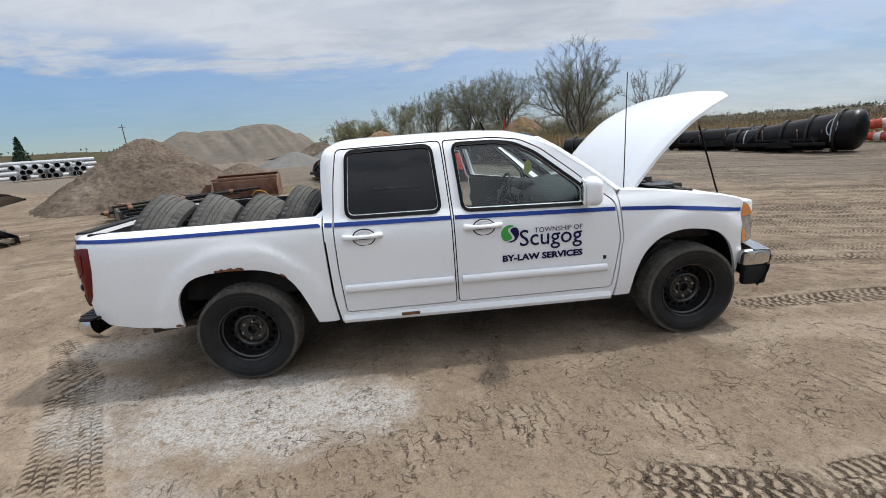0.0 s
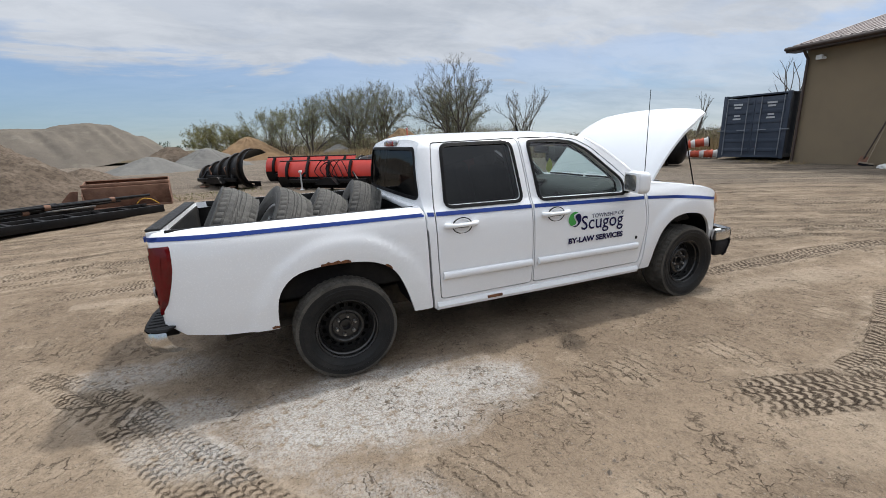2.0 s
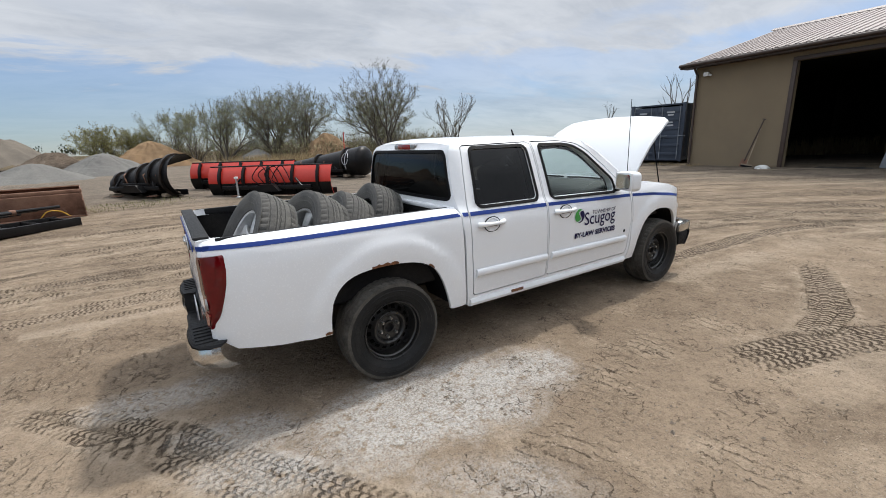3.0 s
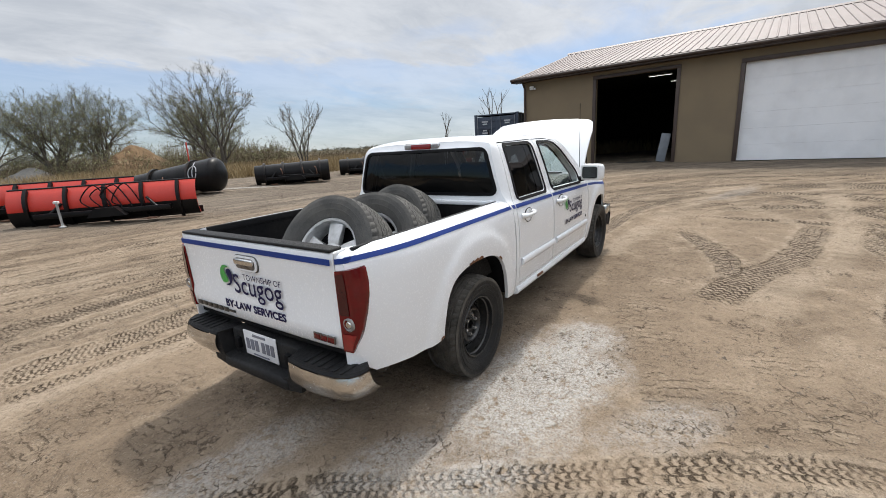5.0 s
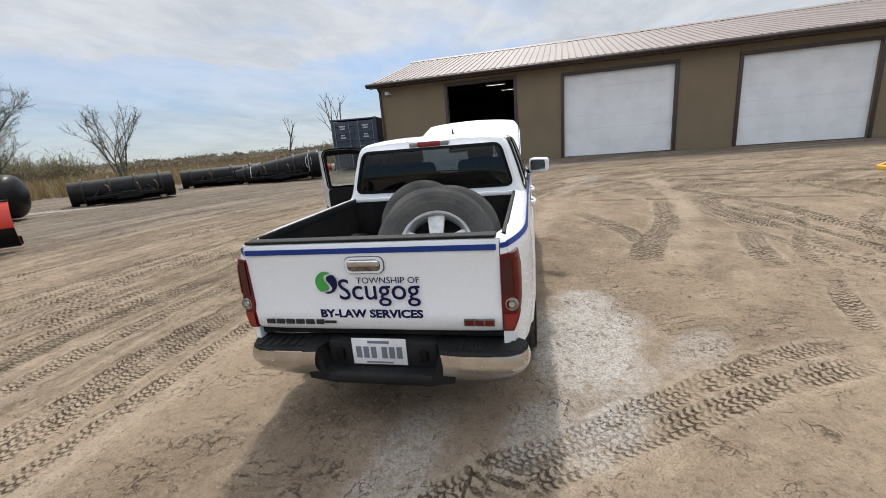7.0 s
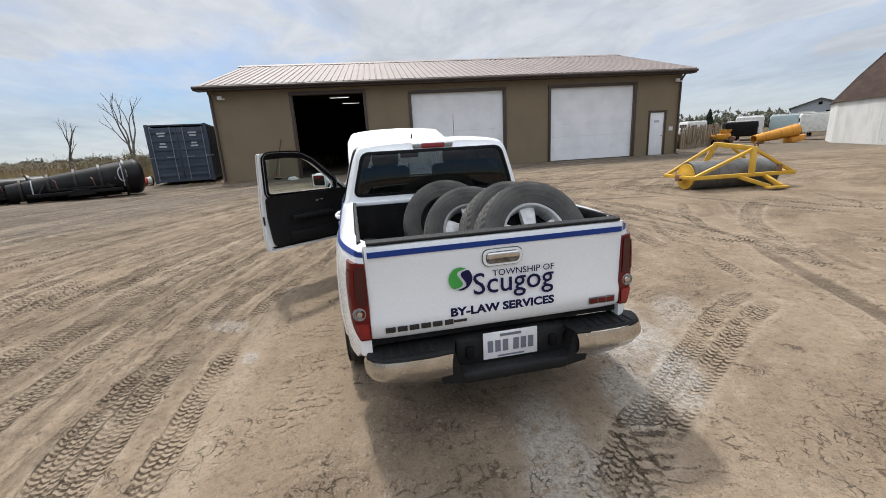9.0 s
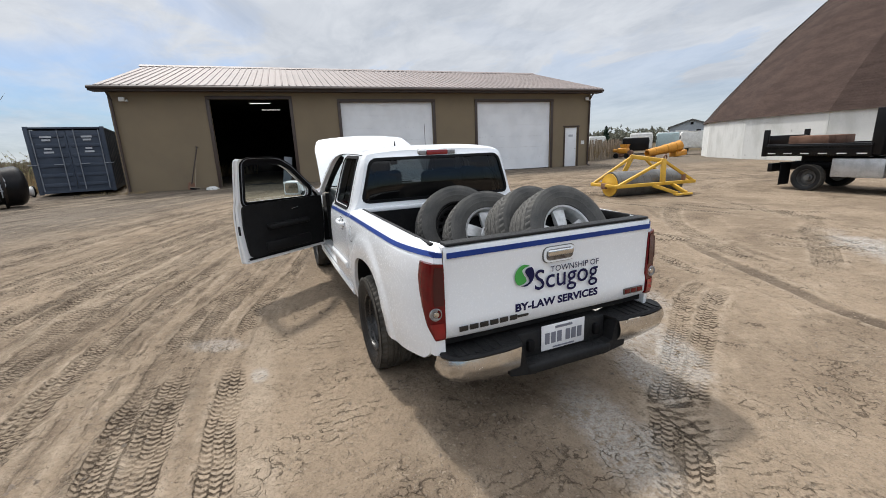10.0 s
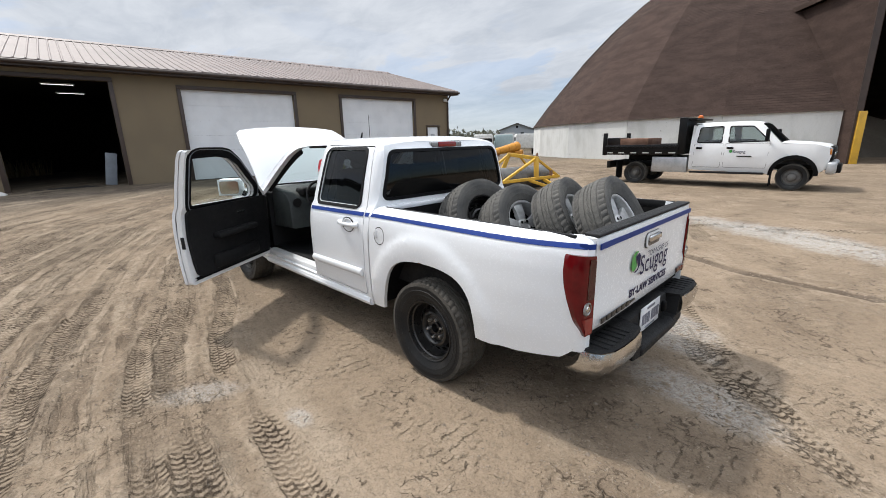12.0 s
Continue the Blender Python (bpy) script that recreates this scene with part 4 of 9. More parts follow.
# bands pressed smooth and pale
SMOOTH = [(9.8, -2.04, 4.6, -1.1, 0.42), (4.6, -1.1, 3.2, -1.0, 0.35), (11.2, -4.3, 5.9, -3.75, 0.45), (5.9, -3.75, 1.9, -2.55, 0.40), (8.6, -2.25, 5.8, -3.1, 0.30), (1.1, 1.55, -2.5, 1.75, 0.22)]
PATCHES = [(0.15, -1.27, 1.15, 0.46, -6, 1.0), (0.80, -1.35, 0.5, 0.25, -10, 0.6), (0.0, -2.0, 0.5, 0.22, -40, 0.5), (-0.95, -0.86, 0.42, 0.2, -25, 0.6), (-1.35, -0.18, 0.55, 0.25, 165, 0.6), (-0.95, -1.25, 0.55, 0.18, -37, 0.6),
           (-1.2, -5.7, 2.6, 0.65, -30, 0.9), (0.95, 1.95, 0.35, 0.15, 60, 0.45), (0.25, 1.62, 0.14, 0.08, 0, 0.6), (6.6, 13.6, 2.4, 0.35, -48, 0.8), (9.2, -2.4, 1.6, 0.3, -20, 0.3)]
make_ground()


# ---- the tan metal shed ----
def make_shed():
    """Front wall along local y, the inside towards +x; the local origin lies on the ground under the front wall."""
    m = pose(17.75, -5.4, 0.2, 0, 0, -3.93)
    top, base, depth, thick = 4.15, -0.35, 14.1, 0.2
    y0, y1 = -11.28, 12.02
    openings = [(5.2, 8.42, 3.75), (-1.63, 2.93, 3.62), (-8.62, -4.1, 3.62), (-10.42, -9.62, 2.2)]
    shed = thing("shed", "long tan metal shed with brown roof and white sectional doors", "shed", m)
    # front wall pieces between the openings
    cuts = sorted(openings)
    prev = y0
    for a, b, h in cuts + [(y1, y1, top)]:
        part("wall_front", box(B(), (thick / 2, (prev + a) / 2, (top + base) / 2), (thick, a - prev, top - base)), "stucco", shed)
        if b > a:
            part("wall_over_door", box(B(), (thick / 2, (a + b) / 2, (h + top) / 2), (thick, b - a, top - h)), "stucco", shed)
        prev = b
    for name, c, size in (("wall_back", (depth, (y0 + y1) / 2, 2), (thick, y1 - y0, 4.7)), ("wall_side", (depth / 2, y0 + 0.1, 2), (depth - 0.6, thick, 4.7)), ("wall_side", (depth / 2, y1 - 0.1, 2), (depth - 0.6, thick, 4.7))):
        part(name, box(B(), c, size), "stucco", shed)
    # floor, partition and added lining are near-black, standing in for indoor shade
    part("shed_floor", box(B(), (depth / 2, (y0 + y1) / 2, -0.12), (depth - 0.5, y1 - y0 - 0.5, 0.3)), "bay_shade", shed, "bay floor coloured near-black for the shade indoors")
    part("bay_partition", box(B(), (depth / 2, 4.6, 2), (depth - 0.6, 0.12, 4.2)), "bay_shade", shed)
    part("lining", box(B(), (depth - 0.2, (y0 + y1) / 2, 2), (0.05, y1 - y0 - 0.5, 4.2)), "bay_shade", shed, "added inner lining, near-black for the shade indoors")
    part("lining", box(B(), (depth / 2 + 0.1, y1 - 0.26, 2), (depth - 0.7, 0.05, 4.2)), "bay_shade", shed)
    part("lining", box(B(), (0.24, 10.2, 2), (0.04, 3.4, 4.2)), "bay_shade", shed)
    part("lining", box(B(), (depth / 2, (y0 + y1) / 2, 4.09), (depth - 0.5, y1 - y0 - 0.5, 0.04)), "bay_shade", shed)
    # gables and ribbed roof
    over, ridge_x, ridge_z, eave_z = 0.45, depth / 2, 6.10, 4.1
    for y in (y0, y1 - thick):
        part("gable", prism(B(), [(0, top - 0.03), (depth, top - 0.03), (ridge_x, ridge_z - 0.12)], thick, pose(0, y + thick / 2, 0)), "stucco", shed)
    for s in (1, -1):
        x_e, x_r = (-over, ridge_x) if s > 0 else (depth + over, ridge_x)
        bm = B()
        n = int((y1 - y0 + 0.9) / 0.3)
        rows = []
        for i in range(n):
            y = y0 - 0.45 + i * 0.3
            for dy, dz in ((0.0, 0.0), (0.015, 0.03), (0.05, 0.03), (0.065, 0.0)):
                rows.append((y + dy, dz))
        rows.append((y0 - 0.45 + n * 0.3, 0.0))
        lo = [bm.verts.new((x_e, y, eave_z + 0.16 + dz)) for y, dz in rows]
        hi = [bm.verts.new((x_r, y, ridge_z + 0.16 + dz)) for y, dz in rows]
        lo2 = [bm.verts.new((x_e, y, eave_z + 0.06)) for y, dz in rows]
        hi2 = [bm.verts.new((x_r, y, ridge_z + 0.06)) for y, dz in rows]
        ring_faces(bm, lo, hi, False), ring_faces(bm, lo, lo2, False), ring_faces(bm, lo2, hi2, False)
        part("roof_slope", bm, "roof_metal", shed, "ribbed brown metal roof", sharp=20)
    part("ridge_cap", prism(B(), [(ridge_x - 0.3, ridge_z + 0.11), (ridge_x, ridge_z + 0.24), (ridge_x + 0.3, ridge_z + 0.11)], y1 - y0 + 0.9, pose(0, (y0 + y1) / 2, 0)), "roof_metal", shed)
    part("fascia", box(B(), (-over + 0.01, (y0 + y1) / 2, eave_z + 0.04), (0.05, y1 - y0 + 0.9, 0.2)), "brown_trim", shed)
    part("gutter", tube(B(), [(-over - 0.07, y0 - 0.45, eave_z + 0.06), (-over - 0.07, y1 + 0.45, eave_z + 0.06)], 0.065, 10), "brown_trim", shed)
    part("soffit", box(B(), (-over / 2, (y0 + y1) / 2, eave_z - 0.05), (over, y1 - y0 + 0.8, 0.03)), "brown_trim", shed)
    for y in (y0 + 0.12, y1 - 0.12):
        part("downspout", tube(B(), [(-over, y, eave_z), (-0.1, y, eave_z - 0.35), (-0.08, y, 0.1), (-0.3, y, 0.0)], 0.05, 8), "brown_trim", shed)
    # door frames
    for k, (a, b, h) in enumerate(openings):
        for y, w in ((a - 0.07, 0.14), (b + 0.07, 0.14)):
            part("door_jamb", box(B(), (-0.012, y, h / 2 - 0.05), (0.08, w if k < 3 else 0.07, h + 0.1), 0.01), "brown_trim", shed)
        part("door_header", box(B(), (-0.012, (a + b) / 2, h + 0.07), (0.082, b - a + 0.28, 0.14 if k < 3 else 0.07), 0.01), "brown_trim", shed)
        if k in (1, 2):
            door = part("sectional_door", box(B(), (0.13, (a + b) / 2, 0.02), (0.05, b - a, 0.04)), "seal", shed, "closed white sectional overhead door")
            rows = 6
            for i in range(rows):
                z0, z1 = 0.04 + i * (h - 0.04) / rows, 0.04 + (i + 1) * (h - 0.04) / rows - 0.003
                part("panel", box(B(), (0.13, (a + b) / 2, (z0 + z1) / 2), (0.05, b - a - 0.02, z1 - z0)), "door_white", door)
        if k == 3:
            door = part("entry_door", box(B(), (0.06, (a + b) / 2, h / 2), (0.05, b - a, h), 0.008), "door_white", shed, "white steel entry door")
            part("door_handle", tube(B(), [(0.02, a + 0.08, 1.0), (-0.03, a + 0.08, 1.0), (-0.03, a + 0.18, 1.0)], 0.012), "nut", door)
            part("notice", box(B(), (0.032, (a + b) / 2, 1.75), (0.004, 0.3, 0.12)), "marking", door)
    part("notice", box(B(), (-0.01, y0 + 0.45, 1.35), (0.012, 0.22, 0.2)), "white_plain", shed)
    # wall lamps and strip lights
    for y in (y1 - 0.5, y0 + 0.35):
        lamp = part("flood_lamp", box(B(), (-0.12, y, 3.75), (0.12, 0.2, 0.16), 0.02), "white_plain", shed, "white twin flood lamp under the eave")
        part("lamp_arm", tube(B(), [(0, y, 3.72), (-0.14, y - 0.14, 3.68), (-0.16, y - 0.2, 3.7)], [0.02, 0.03, 0.05], 8), "white_plain", lamp)
    for x, y in ((4.0, 6.6), (7.5, 6.2)):
        light = part("strip_light", box(B(), (x, y, 4.03), (0.13, 1.1, 0.05), 0.01), "white_plain", shed, "lit fluorescent strip light")
        part("light_tube", tube(B(), [(x, y - 0.5, 3.995), (x, y + 0.5, 3.995)], 0.014, 8), "tube_light", light)
    return shed


make_shed()


# ---- the salt dome ----
def make_dome(cx, cy, r, wall_h, dome_h):
    dome = thing("salt_dome", "brown shingled salt dome on a white concrete ring wall", "dome", pose(cx, cy, -0.9))
    n = 20
    gate = 127.0   # way of the gateway, degrees
    half = 12.0
    ring = [gate + half + (360 - 2 * half) * i / n for i in range(n + 1)]
    for a, b in zip(ring, ring[1:]):
        bm = B()
        out = []
        for rr in (r, r - 0.35):
            out.append([(rr * math.cos(radians(t)), rr * math.sin(radians(t))) for t in (a, b - 0.05)])
        vs = [[bm.verts.new((x, y, z)) for x, y in (out[0] + out[1][::-1])] for z in (0, wall_h)]
        bm.faces.new(vs[0][::-1]), bm.faces.new(vs[1]), ring_faces(bm, vs[0], vs[1])
        part("wall_panel", bm, "concrete", dome)
    # shingled shell, facetted into gores, with lapped courses
    courses, gores = 120, 20

    def shell(t):
        rows = [(0.0, 18.12, 0.0), (0.11, 16.85, 1.75), (0.22, 15.45, 3.45), (0.38, 13.45, 5.85), (0.54, 11.3, 8.05), (0.66, 9.5, 9.6), (0.76, 7.6, 10.9), (0.9, 3.8, 12.5), (1.0, 0.0, 13.0)]
        return r / 18.0 * table([(q[0], q[1]) for q in rows], t), wall_h + table([(q[0], q[2]) for q in rows], t)
    for g in range(gores):
        a, b = radians(gate + half + (360 - 2 * half) * g / gores), radians(gate + half + (360 - 2 * half) * (g + 1) / gores)
        bm = B()
        for k in range(courses):
            t0, t1 = k / courses, (k + 1) / courses
            r0, z0 = shell(t0)
            r1, z1 = shell(t1)
            lap = 0.018
            row = [[bm.verts.new((max(rr, 0.02) * math.cos(t), max(rr, 0.02) * math.sin(t), z)) for t in (a, b)] for rr, z in ((r0 + lap, z0), (r1, z1))]
            if k:
                ring_faces(bm, last, row[0], False)
            ring_faces(bm, row[0], row[1], False)
            last = row[1]
        part("roof_gore", bm, "shingle", dome, sharp=10)
    # gateway: a gabled porch that leaves the shell, dark inside
    ga = radians(gate)
    g = Matrix.Rotation(ga, 4, "Z")
    w = r * math.sin(radians(half))
    r0 = r * math.cos(radians(half))
    hgt = 9.2
    for s in (1, -1):
        part("gate_wall", box(B(), (r0 - 2.4, s * w, hgt / 2), (6.2, 0.35, hgt), m=g), "shingle", dome)
        part("bollard", box(B(), (r0 + 0.75, s * (w - 0.12), 1.75), (0.16, 0.34, 3.3), 0.03, m=g), "yellow", dome, "yellow steel gate guard")
        part("gate_post", box(B(), (r0 + 0.58, s * (w + 0.02), hgt / 2), (0.3, 0.3, hgt), m=g), "brown_trim", dome)
    part("gate_roof", prism(B(), [(-w - 0.5, hgt), (0, hgt + 1.6), (w + 0.5, hgt), (w + 0.5, hgt + 0.25), (0, hgt + 1.9), (-w - 0.5, hgt + 0.25)], 7.4, g @ pose(r0 - 2.4, 0, 0, 0, 0, 90)), "shingle", dome)
    part("gate_gable", prism(B(), [(-w, hgt), (0, hgt + 1.55), (w, hgt)], 0.2, g @ pose(r0 + 0.3, 0, 0, 0, 0, 90)), "shingle", dome)
    part("salt_mound", lathe(B(), [(r * 0.8, 0), (r * 0.5, 3.2), (0.0, 7.0)], 40), "gravel", dome)
    return dome


make_dome(7.0, -43.6, 18.0, 3.5, 13.2)


# ---- heaps ----
def heap(name, label, x, y, rx, ry, h, turn, material, seed, ridge=0.0, rough=0.10, dents=0.35, tilt=0.0, gullies=0.0, fine=1):
    """A tipped heap: a cone or ridge with slumped, lumpy sides; gullies run down the slope."""
    nr, na = 44 * fine, 84 * fine
    z0 = ground_z(x, y) - 0.15
    c, s = math.cos(radians(turn)), math.sin(radians(turn))
    q, a = np.meshgrid(np.linspace(0.004, 1, nr + 1), np.linspace(0, 2 * math.pi, na, endpoint=False), indexing="ij")
    wob = 1 + dents * 0.45 * value_noise(np.cos(a) * 1.6 + 9, np.sin(a) * 1.6 + 5, 1.0, seed) + dents * 0.15 * value_noise(np.cos(a) * 6, np.sin(a) * 6, 1.0, seed + 1)
    u, v = q * rx * wob * np.cos(a), q * ry * wob * np.sin(a)
    dd = np.hypot(np.maximum(0.0, np.abs(u) - ridge * rx) / ((1 - ridge) * rx * wob), v / (ry * wob)) if ridge else q
    slack = np.clip(1 - dd, 0, 1)
    z = h * slack * (1 - 0.06 * np.exp(-(dd / 0.10) ** 2)) * (1 + tilt * u / rx)
    if ridge:
        z *= 1 + 0.07 * value_noise(u, 0 * u + seed * 3.0, rx * 0.14, seed + 5)
    if gullies:
        z += gullies * h * value_noise(u + 0.35 * v, 0 * u + seed, 0.055 * rx, seed + 6) * np.minimum(1, 4 * slack) * np.minimum(1, 3 * dd)
    z += rough * h * 0.6 * value_noise(u, v, 0.22 * rx, seed + 2) * np.minimum(1, 3 * slack)
    z += rough * h * 0.30 * value_noise(u, v, 0.07 * rx, seed + 3) * np.where(dd < 1, 1, 0.2)
    z += rough * h * 0.22 * value_noise(u, v, 0.03 * rx, seed + 4) + (rough * h * 0.20 * value_noise(u, v, 0.014 * rx, seed + 7) if fine > 1 else 0)
    co = np.stack([x + c * u - s * v, y + s * u + c * v, z0 + np.maximum(z, -0.05)], -1).reshape(-1, 3)
    idx = np.arange((nr + 1) * na).reshape(nr + 1, na)
    nxt = np.roll(idx, -1, 1)
    quads = np.stack([idx[:-1], idx[1:], nxt[1:], nxt[:-1]], -1).reshape(-1, 4)
    me = bpy.data.meshes.new(name)
    me.from_pydata(co.tolist(), [], quads.tolist() + [idx[0].tolist()])
    me.polygons.foreach_set("use_smooth", [True] * len(me.polygons))
    me.materials.append(M[material])
    return tagged(new(name, me), label, "heap", kind="stuff")


heap("soil_heap", "rough brown soil heap with clods and stones", -7.9, 12.2, 3.3, 4.2, 2.2, 20, "soil", 1, rough=0.06, dents=0.14, gullies=0.02, fine=3)
heap("gravel_heap", "long high ridge of grey-brown gravel", -20.5, 52.0, 12.0, 7.5, 4.35, 20, "gravel", 2, ridge=0.47, rough=0.03, dents=0.12, tilt=0.16, gullies=0.06, fine=2)
heap("gravel_heap", "blue-grey gravel cone", -6.5, 26.0, 2.9, 2.7, 1.15, 0, "blue_gravel", 3, rough=0.05)
heap("gravel_heap", "blue-grey gravel cone beside another", -4.0, 30.5, 3.1, 2.8, 1.6, 10, "blue_gravel", 4, rough=0.05)
heap("soil_heap", "low dark soil heap", -8.2, 21.0, 1.7, 1.2, 0.75, 0, "soil", 5)
heap("sand_heap", "orange sand heap at the edge of the yard", 11.6, 35.0, 4.3, 3.4, 2.75, -20, "sand", 6, rough=0.10)
heap("sand_heap", "brown sand heap behind the plows", -1.6, 44.6, 4.2, 3.5, 2.7, 0, "sand", 8, rough=0.06)
heap("soil_heap", "dark brown soil heap under the bushes", -9.0, 48.0, 3.6, 2.6, 1.9, 0, "soil", 10, rough=0.1)
heap("gravel_heap", "small grey gravel heap", 6.0, 36.0, 2.6, 2.4, 1.5, 0, "blue_gravel", 9, rough=0.05)


# ---- shipping container ----
def make_container():
    w, h, length = 2.44, 2.59, 6.06
    box_c = thing("shipping_container", "dark blue corrugated steel shipping container with closed doors", "container", pose(18.62, 8.20, 0.36, 0, 0, 8.0))
    bm = B()
    for y in (-w / 2 + 0.05, w / 2 - 0.05):
        n = 44
        rows = []
        for i in range(n + 1):
            rows.append((0.1 + (length - 0.2) * i / n, 0.035 * (1 if (i // 2) % 2 else -1)))
        a = [bm.verts.new((x, y + d, 0.15)) for x, d in rows]
        b = [bm.verts.new((x, y + d, h - 0.1)) for x, d in rows]
        ring_faces(bm, a, b, False)
    part("side_wall", bm, "container", box_c, sharp=20)
    part("top", box(B(), (length / 2, 0, h - 0.05), (length - 0.02, w - 0.06, 0.06)), "container", box_c)
    part("floor_frame", box(B(), (length / 2, 0, 0.12), (length - 0.02, w - 0.06, 0.16)), "container", box_c)
    part("end_wall", box(B(), (length - 0.08, 0, h / 2), (0.06, w - 0.1, h - 0.2)), "container", box_c)
    for x in (0.06, length - 0.06):
        for y in (-w / 2 + 0.07, w / 2 - 0.07):
            part("corner_post", box(B(), (x, y, h / 2), (0.14, 0.14, h), 0.012), "container", box_c)
    for s in (1, -1):
        door = part("container_door", box(B(), (0.03, s * w / 4 * 0.96, h / 2), (0.05, w / 2 - 0.06, h - 0.3), 0.01), "container", box_c, "blue ribbed container door")
        for i in range(6):
            part("rib", box(B(), (-0.005, s * w / 4 * 0.96, 0.35 + i * 0.38), (0.04, w / 2 - 0.2, 0.14), 0.015), "container", door)
        for y in (0.25, 0.42 * w):
            bar = part("lock_bar", tube(B(), [(-0.045, s * y, 0.12), (-0.045, s * y, h - 0.12)], 0.018, 8), "bar_grey", door)
            part("lock_handle", box(B(), (-0.065, s * y + s * 0.14, 1.15), (0.02, 0.32, 0.035), 0.006), "bar_grey", door)
        for z, wd in ((2.2, 0.34), (2.08, 0.26), (1.75, 0.22), (1.62, 0.3)):
            part("marking", box(B(), (-0.03, s * 0.62, z), (0.004, wd, 0.07)), "marking", door)
    return box_c


make_container()

# ---- the white pickup truck ----
WB = 3.2          # wheelbase; the rear axle is at x = 0
LOWER = [(0.28, 0.775), (0.36, 0.805), (0.45, 0.826), (0.60, 0.842), (0.80, 0.846), (0.92, 0.842), (1.00, 0.832), (1.05, 0.818), (1.085, 0.797),
         (1.10, 0.788), (1.30, 0.732), (1.46, 0.680), (1.505, 0.660), (1.535, 0.636), (1.560, 0.597), (1.582, 0.54)]
BEDSIDE = [(0.28, 0.775), (0.36, 0.805), (0.45, 0.826), (0.60, 0.842), (0.80, 0.846), (0.95, 0.840), (1.03, 0.828), (1.07, 0.812), (1.092, 0.792), (1.102, 0.765)]


def half_width(x, z):
    """Half the body's width at a place along it and a height."""
    w = table(BEDSIDE if x < 0.60 else LOWER, z)
    if x < -0.45:
        w -= 0.105 * ((-0.45 - x) / 0.6) ** 2.6
    if x > 3.2:
        w -= 0.19 * (max(0.0, x - 3.2) / 0.62) ** 2.3
    if z < 1.0:
        for cx in (0.02, 3.2):
            q = math.hypot(x - cx, z - 0.38)
            k = min(1.0, max(0.0, (0.62 - q) / 0.055))
            w += 0.016 * k * k * (3 - 2 * k) - 0.012 * max(0.0, 1 - (q - 0.40) / 0.10) * (q < 0.50)
    if z > 1.06 and 0.58 < x < 0.70:
        q = (0.70 - x) / 0.11
        w -= 0.05 * q ** 2.6 * min(1.0, (z - 1.06) / 0.1)
    return w


REAR_ARCH = smooth_line([(-0.415, 0.44), (-0.412, 0.56), (-0.385, 0.675), (-0.30, 0.768), (-0.16, 0.806), (0.05, 0.81), (0.22, 0.785), (0.345, 0.71), (0.425, 0.56), (0.485, 0.375)], 3, False)
FRONT_ARCH = smooth_line([(2.745, 0.36), (2.768, 0.52), (2.825, 0.67), (2.93, 0.775), (3.06, 0.818), (3.20, 0.82), (3.36, 0.785), (3.48, 0.69), (3.56, 0.55), (3.615, 0.405)], 3, False)
BED_OUT = [(-0.985, 0.53), (-0.93, 0.485), (-0.70, 0.455), *REAR_ARCH, (0.625, 0.372), (0.605, 0.57), (0.597, 0.86), (0.592, 1.06), (0.588, 1.102), (-1.02, 1.102), (-1.035, 0.85), (-1.02, 0.64)]
CAB_OUT = [(0.645, 0.355), (0.622, 0.57), (0.614, 0.86), (0.602, 1.09), (0.600, 1.20), (0.600, 1.30), (0.605, 1.38), (0.612, 1.46), (0.624, 1.505), (0.645, 1.540), (0.69, 1.562), (0.75, 1.574), (0.85, 1.579), (1.30, 1.582), (1.70, 1.579), (1.95, 1.562),
           (2.09, 1.526), (2.25, 1.44), (2.44, 1.30), (2.60, 1.175), (2.63, 1.10), (2.665, 0.80), (2.615, 0.355)]
REAR_DOOR = rounded([(0.685, 0.425), (0.668, 0.75), (0.664, 1.05), (0.685, 1.32), (0.715, 1.538), (1.432, 1.550), (1.44, 1.45), (1.464, 1.08), (1.470, 0.425)], 0.035)
FRONT_DOOR = rounded([(1.478, 0.425), (1.472, 1.08), (1.449, 1.45), (1.441, 1.550), (1.80, 1.548), (1.98, 1.524), (2.12, 1.455), (2.30, 1.315), (2.50, 1.15), (2.612, 1.06), (2.652, 0.80), (2.602, 0.425)], 0.035)
REAR_WIN = rounded([(0.772, 1.105), (0.800, 1.507), (1.350, 1.511), (1.382, 1.098)], 0.045)
FRONT_WIN = rounded([(1.560, 1.092), (1.525, 1.508), (1.80, 1.506), (1.93, 1.486), (2.07, 1.415), (2.385, 1.165), (2.395, 1.072)], 0.04)
FENDER = [(2.672, 0.80), (2.640, 1.09), (2.66, 1.128), (2.85, 1.112), (3.12, 1.078), (3.40, 1.035), (3.56, 0.995), (3.60, 0.97), (3.585, 0.80), (3.60, 0.66), (3.62, 0.62), *FRONT_ARCH[::-1], (2.625, 0.358)]
STRIPE = [(-1.03, 1.067), (0.59, 1.060), (0.66, 1.055), (1.46, 1.040), (2.61, 1.008), (3.0, 0.985), (3.30, 0.955), (3.55, 0.918)]


def stripe_z(x):
    return table(STRIPE, x)


def skin(outline, holes, s, off=0.0, step=0.07, lip=0.025):
    """A body panel on side s (1 left, -1 right)."""
    return panel(B(), outline, holes, lambda u, v: Vector((u, s * (half_width(u, v) + off), v)), step, lip, (0, -s, 0))


def band(x0, x1, s, below, above, off=0.004):
    n = 24
    xs = [x0 + (x1 - x0) * i / n for i in range(n + 1)]
    outline = [(x, stripe_z(x) - below) for x in xs] + [(x, stripe_z(x) + above) for x in xs[::-1]]
    return skin(outline, [], s, off, 0.035, 0.0)


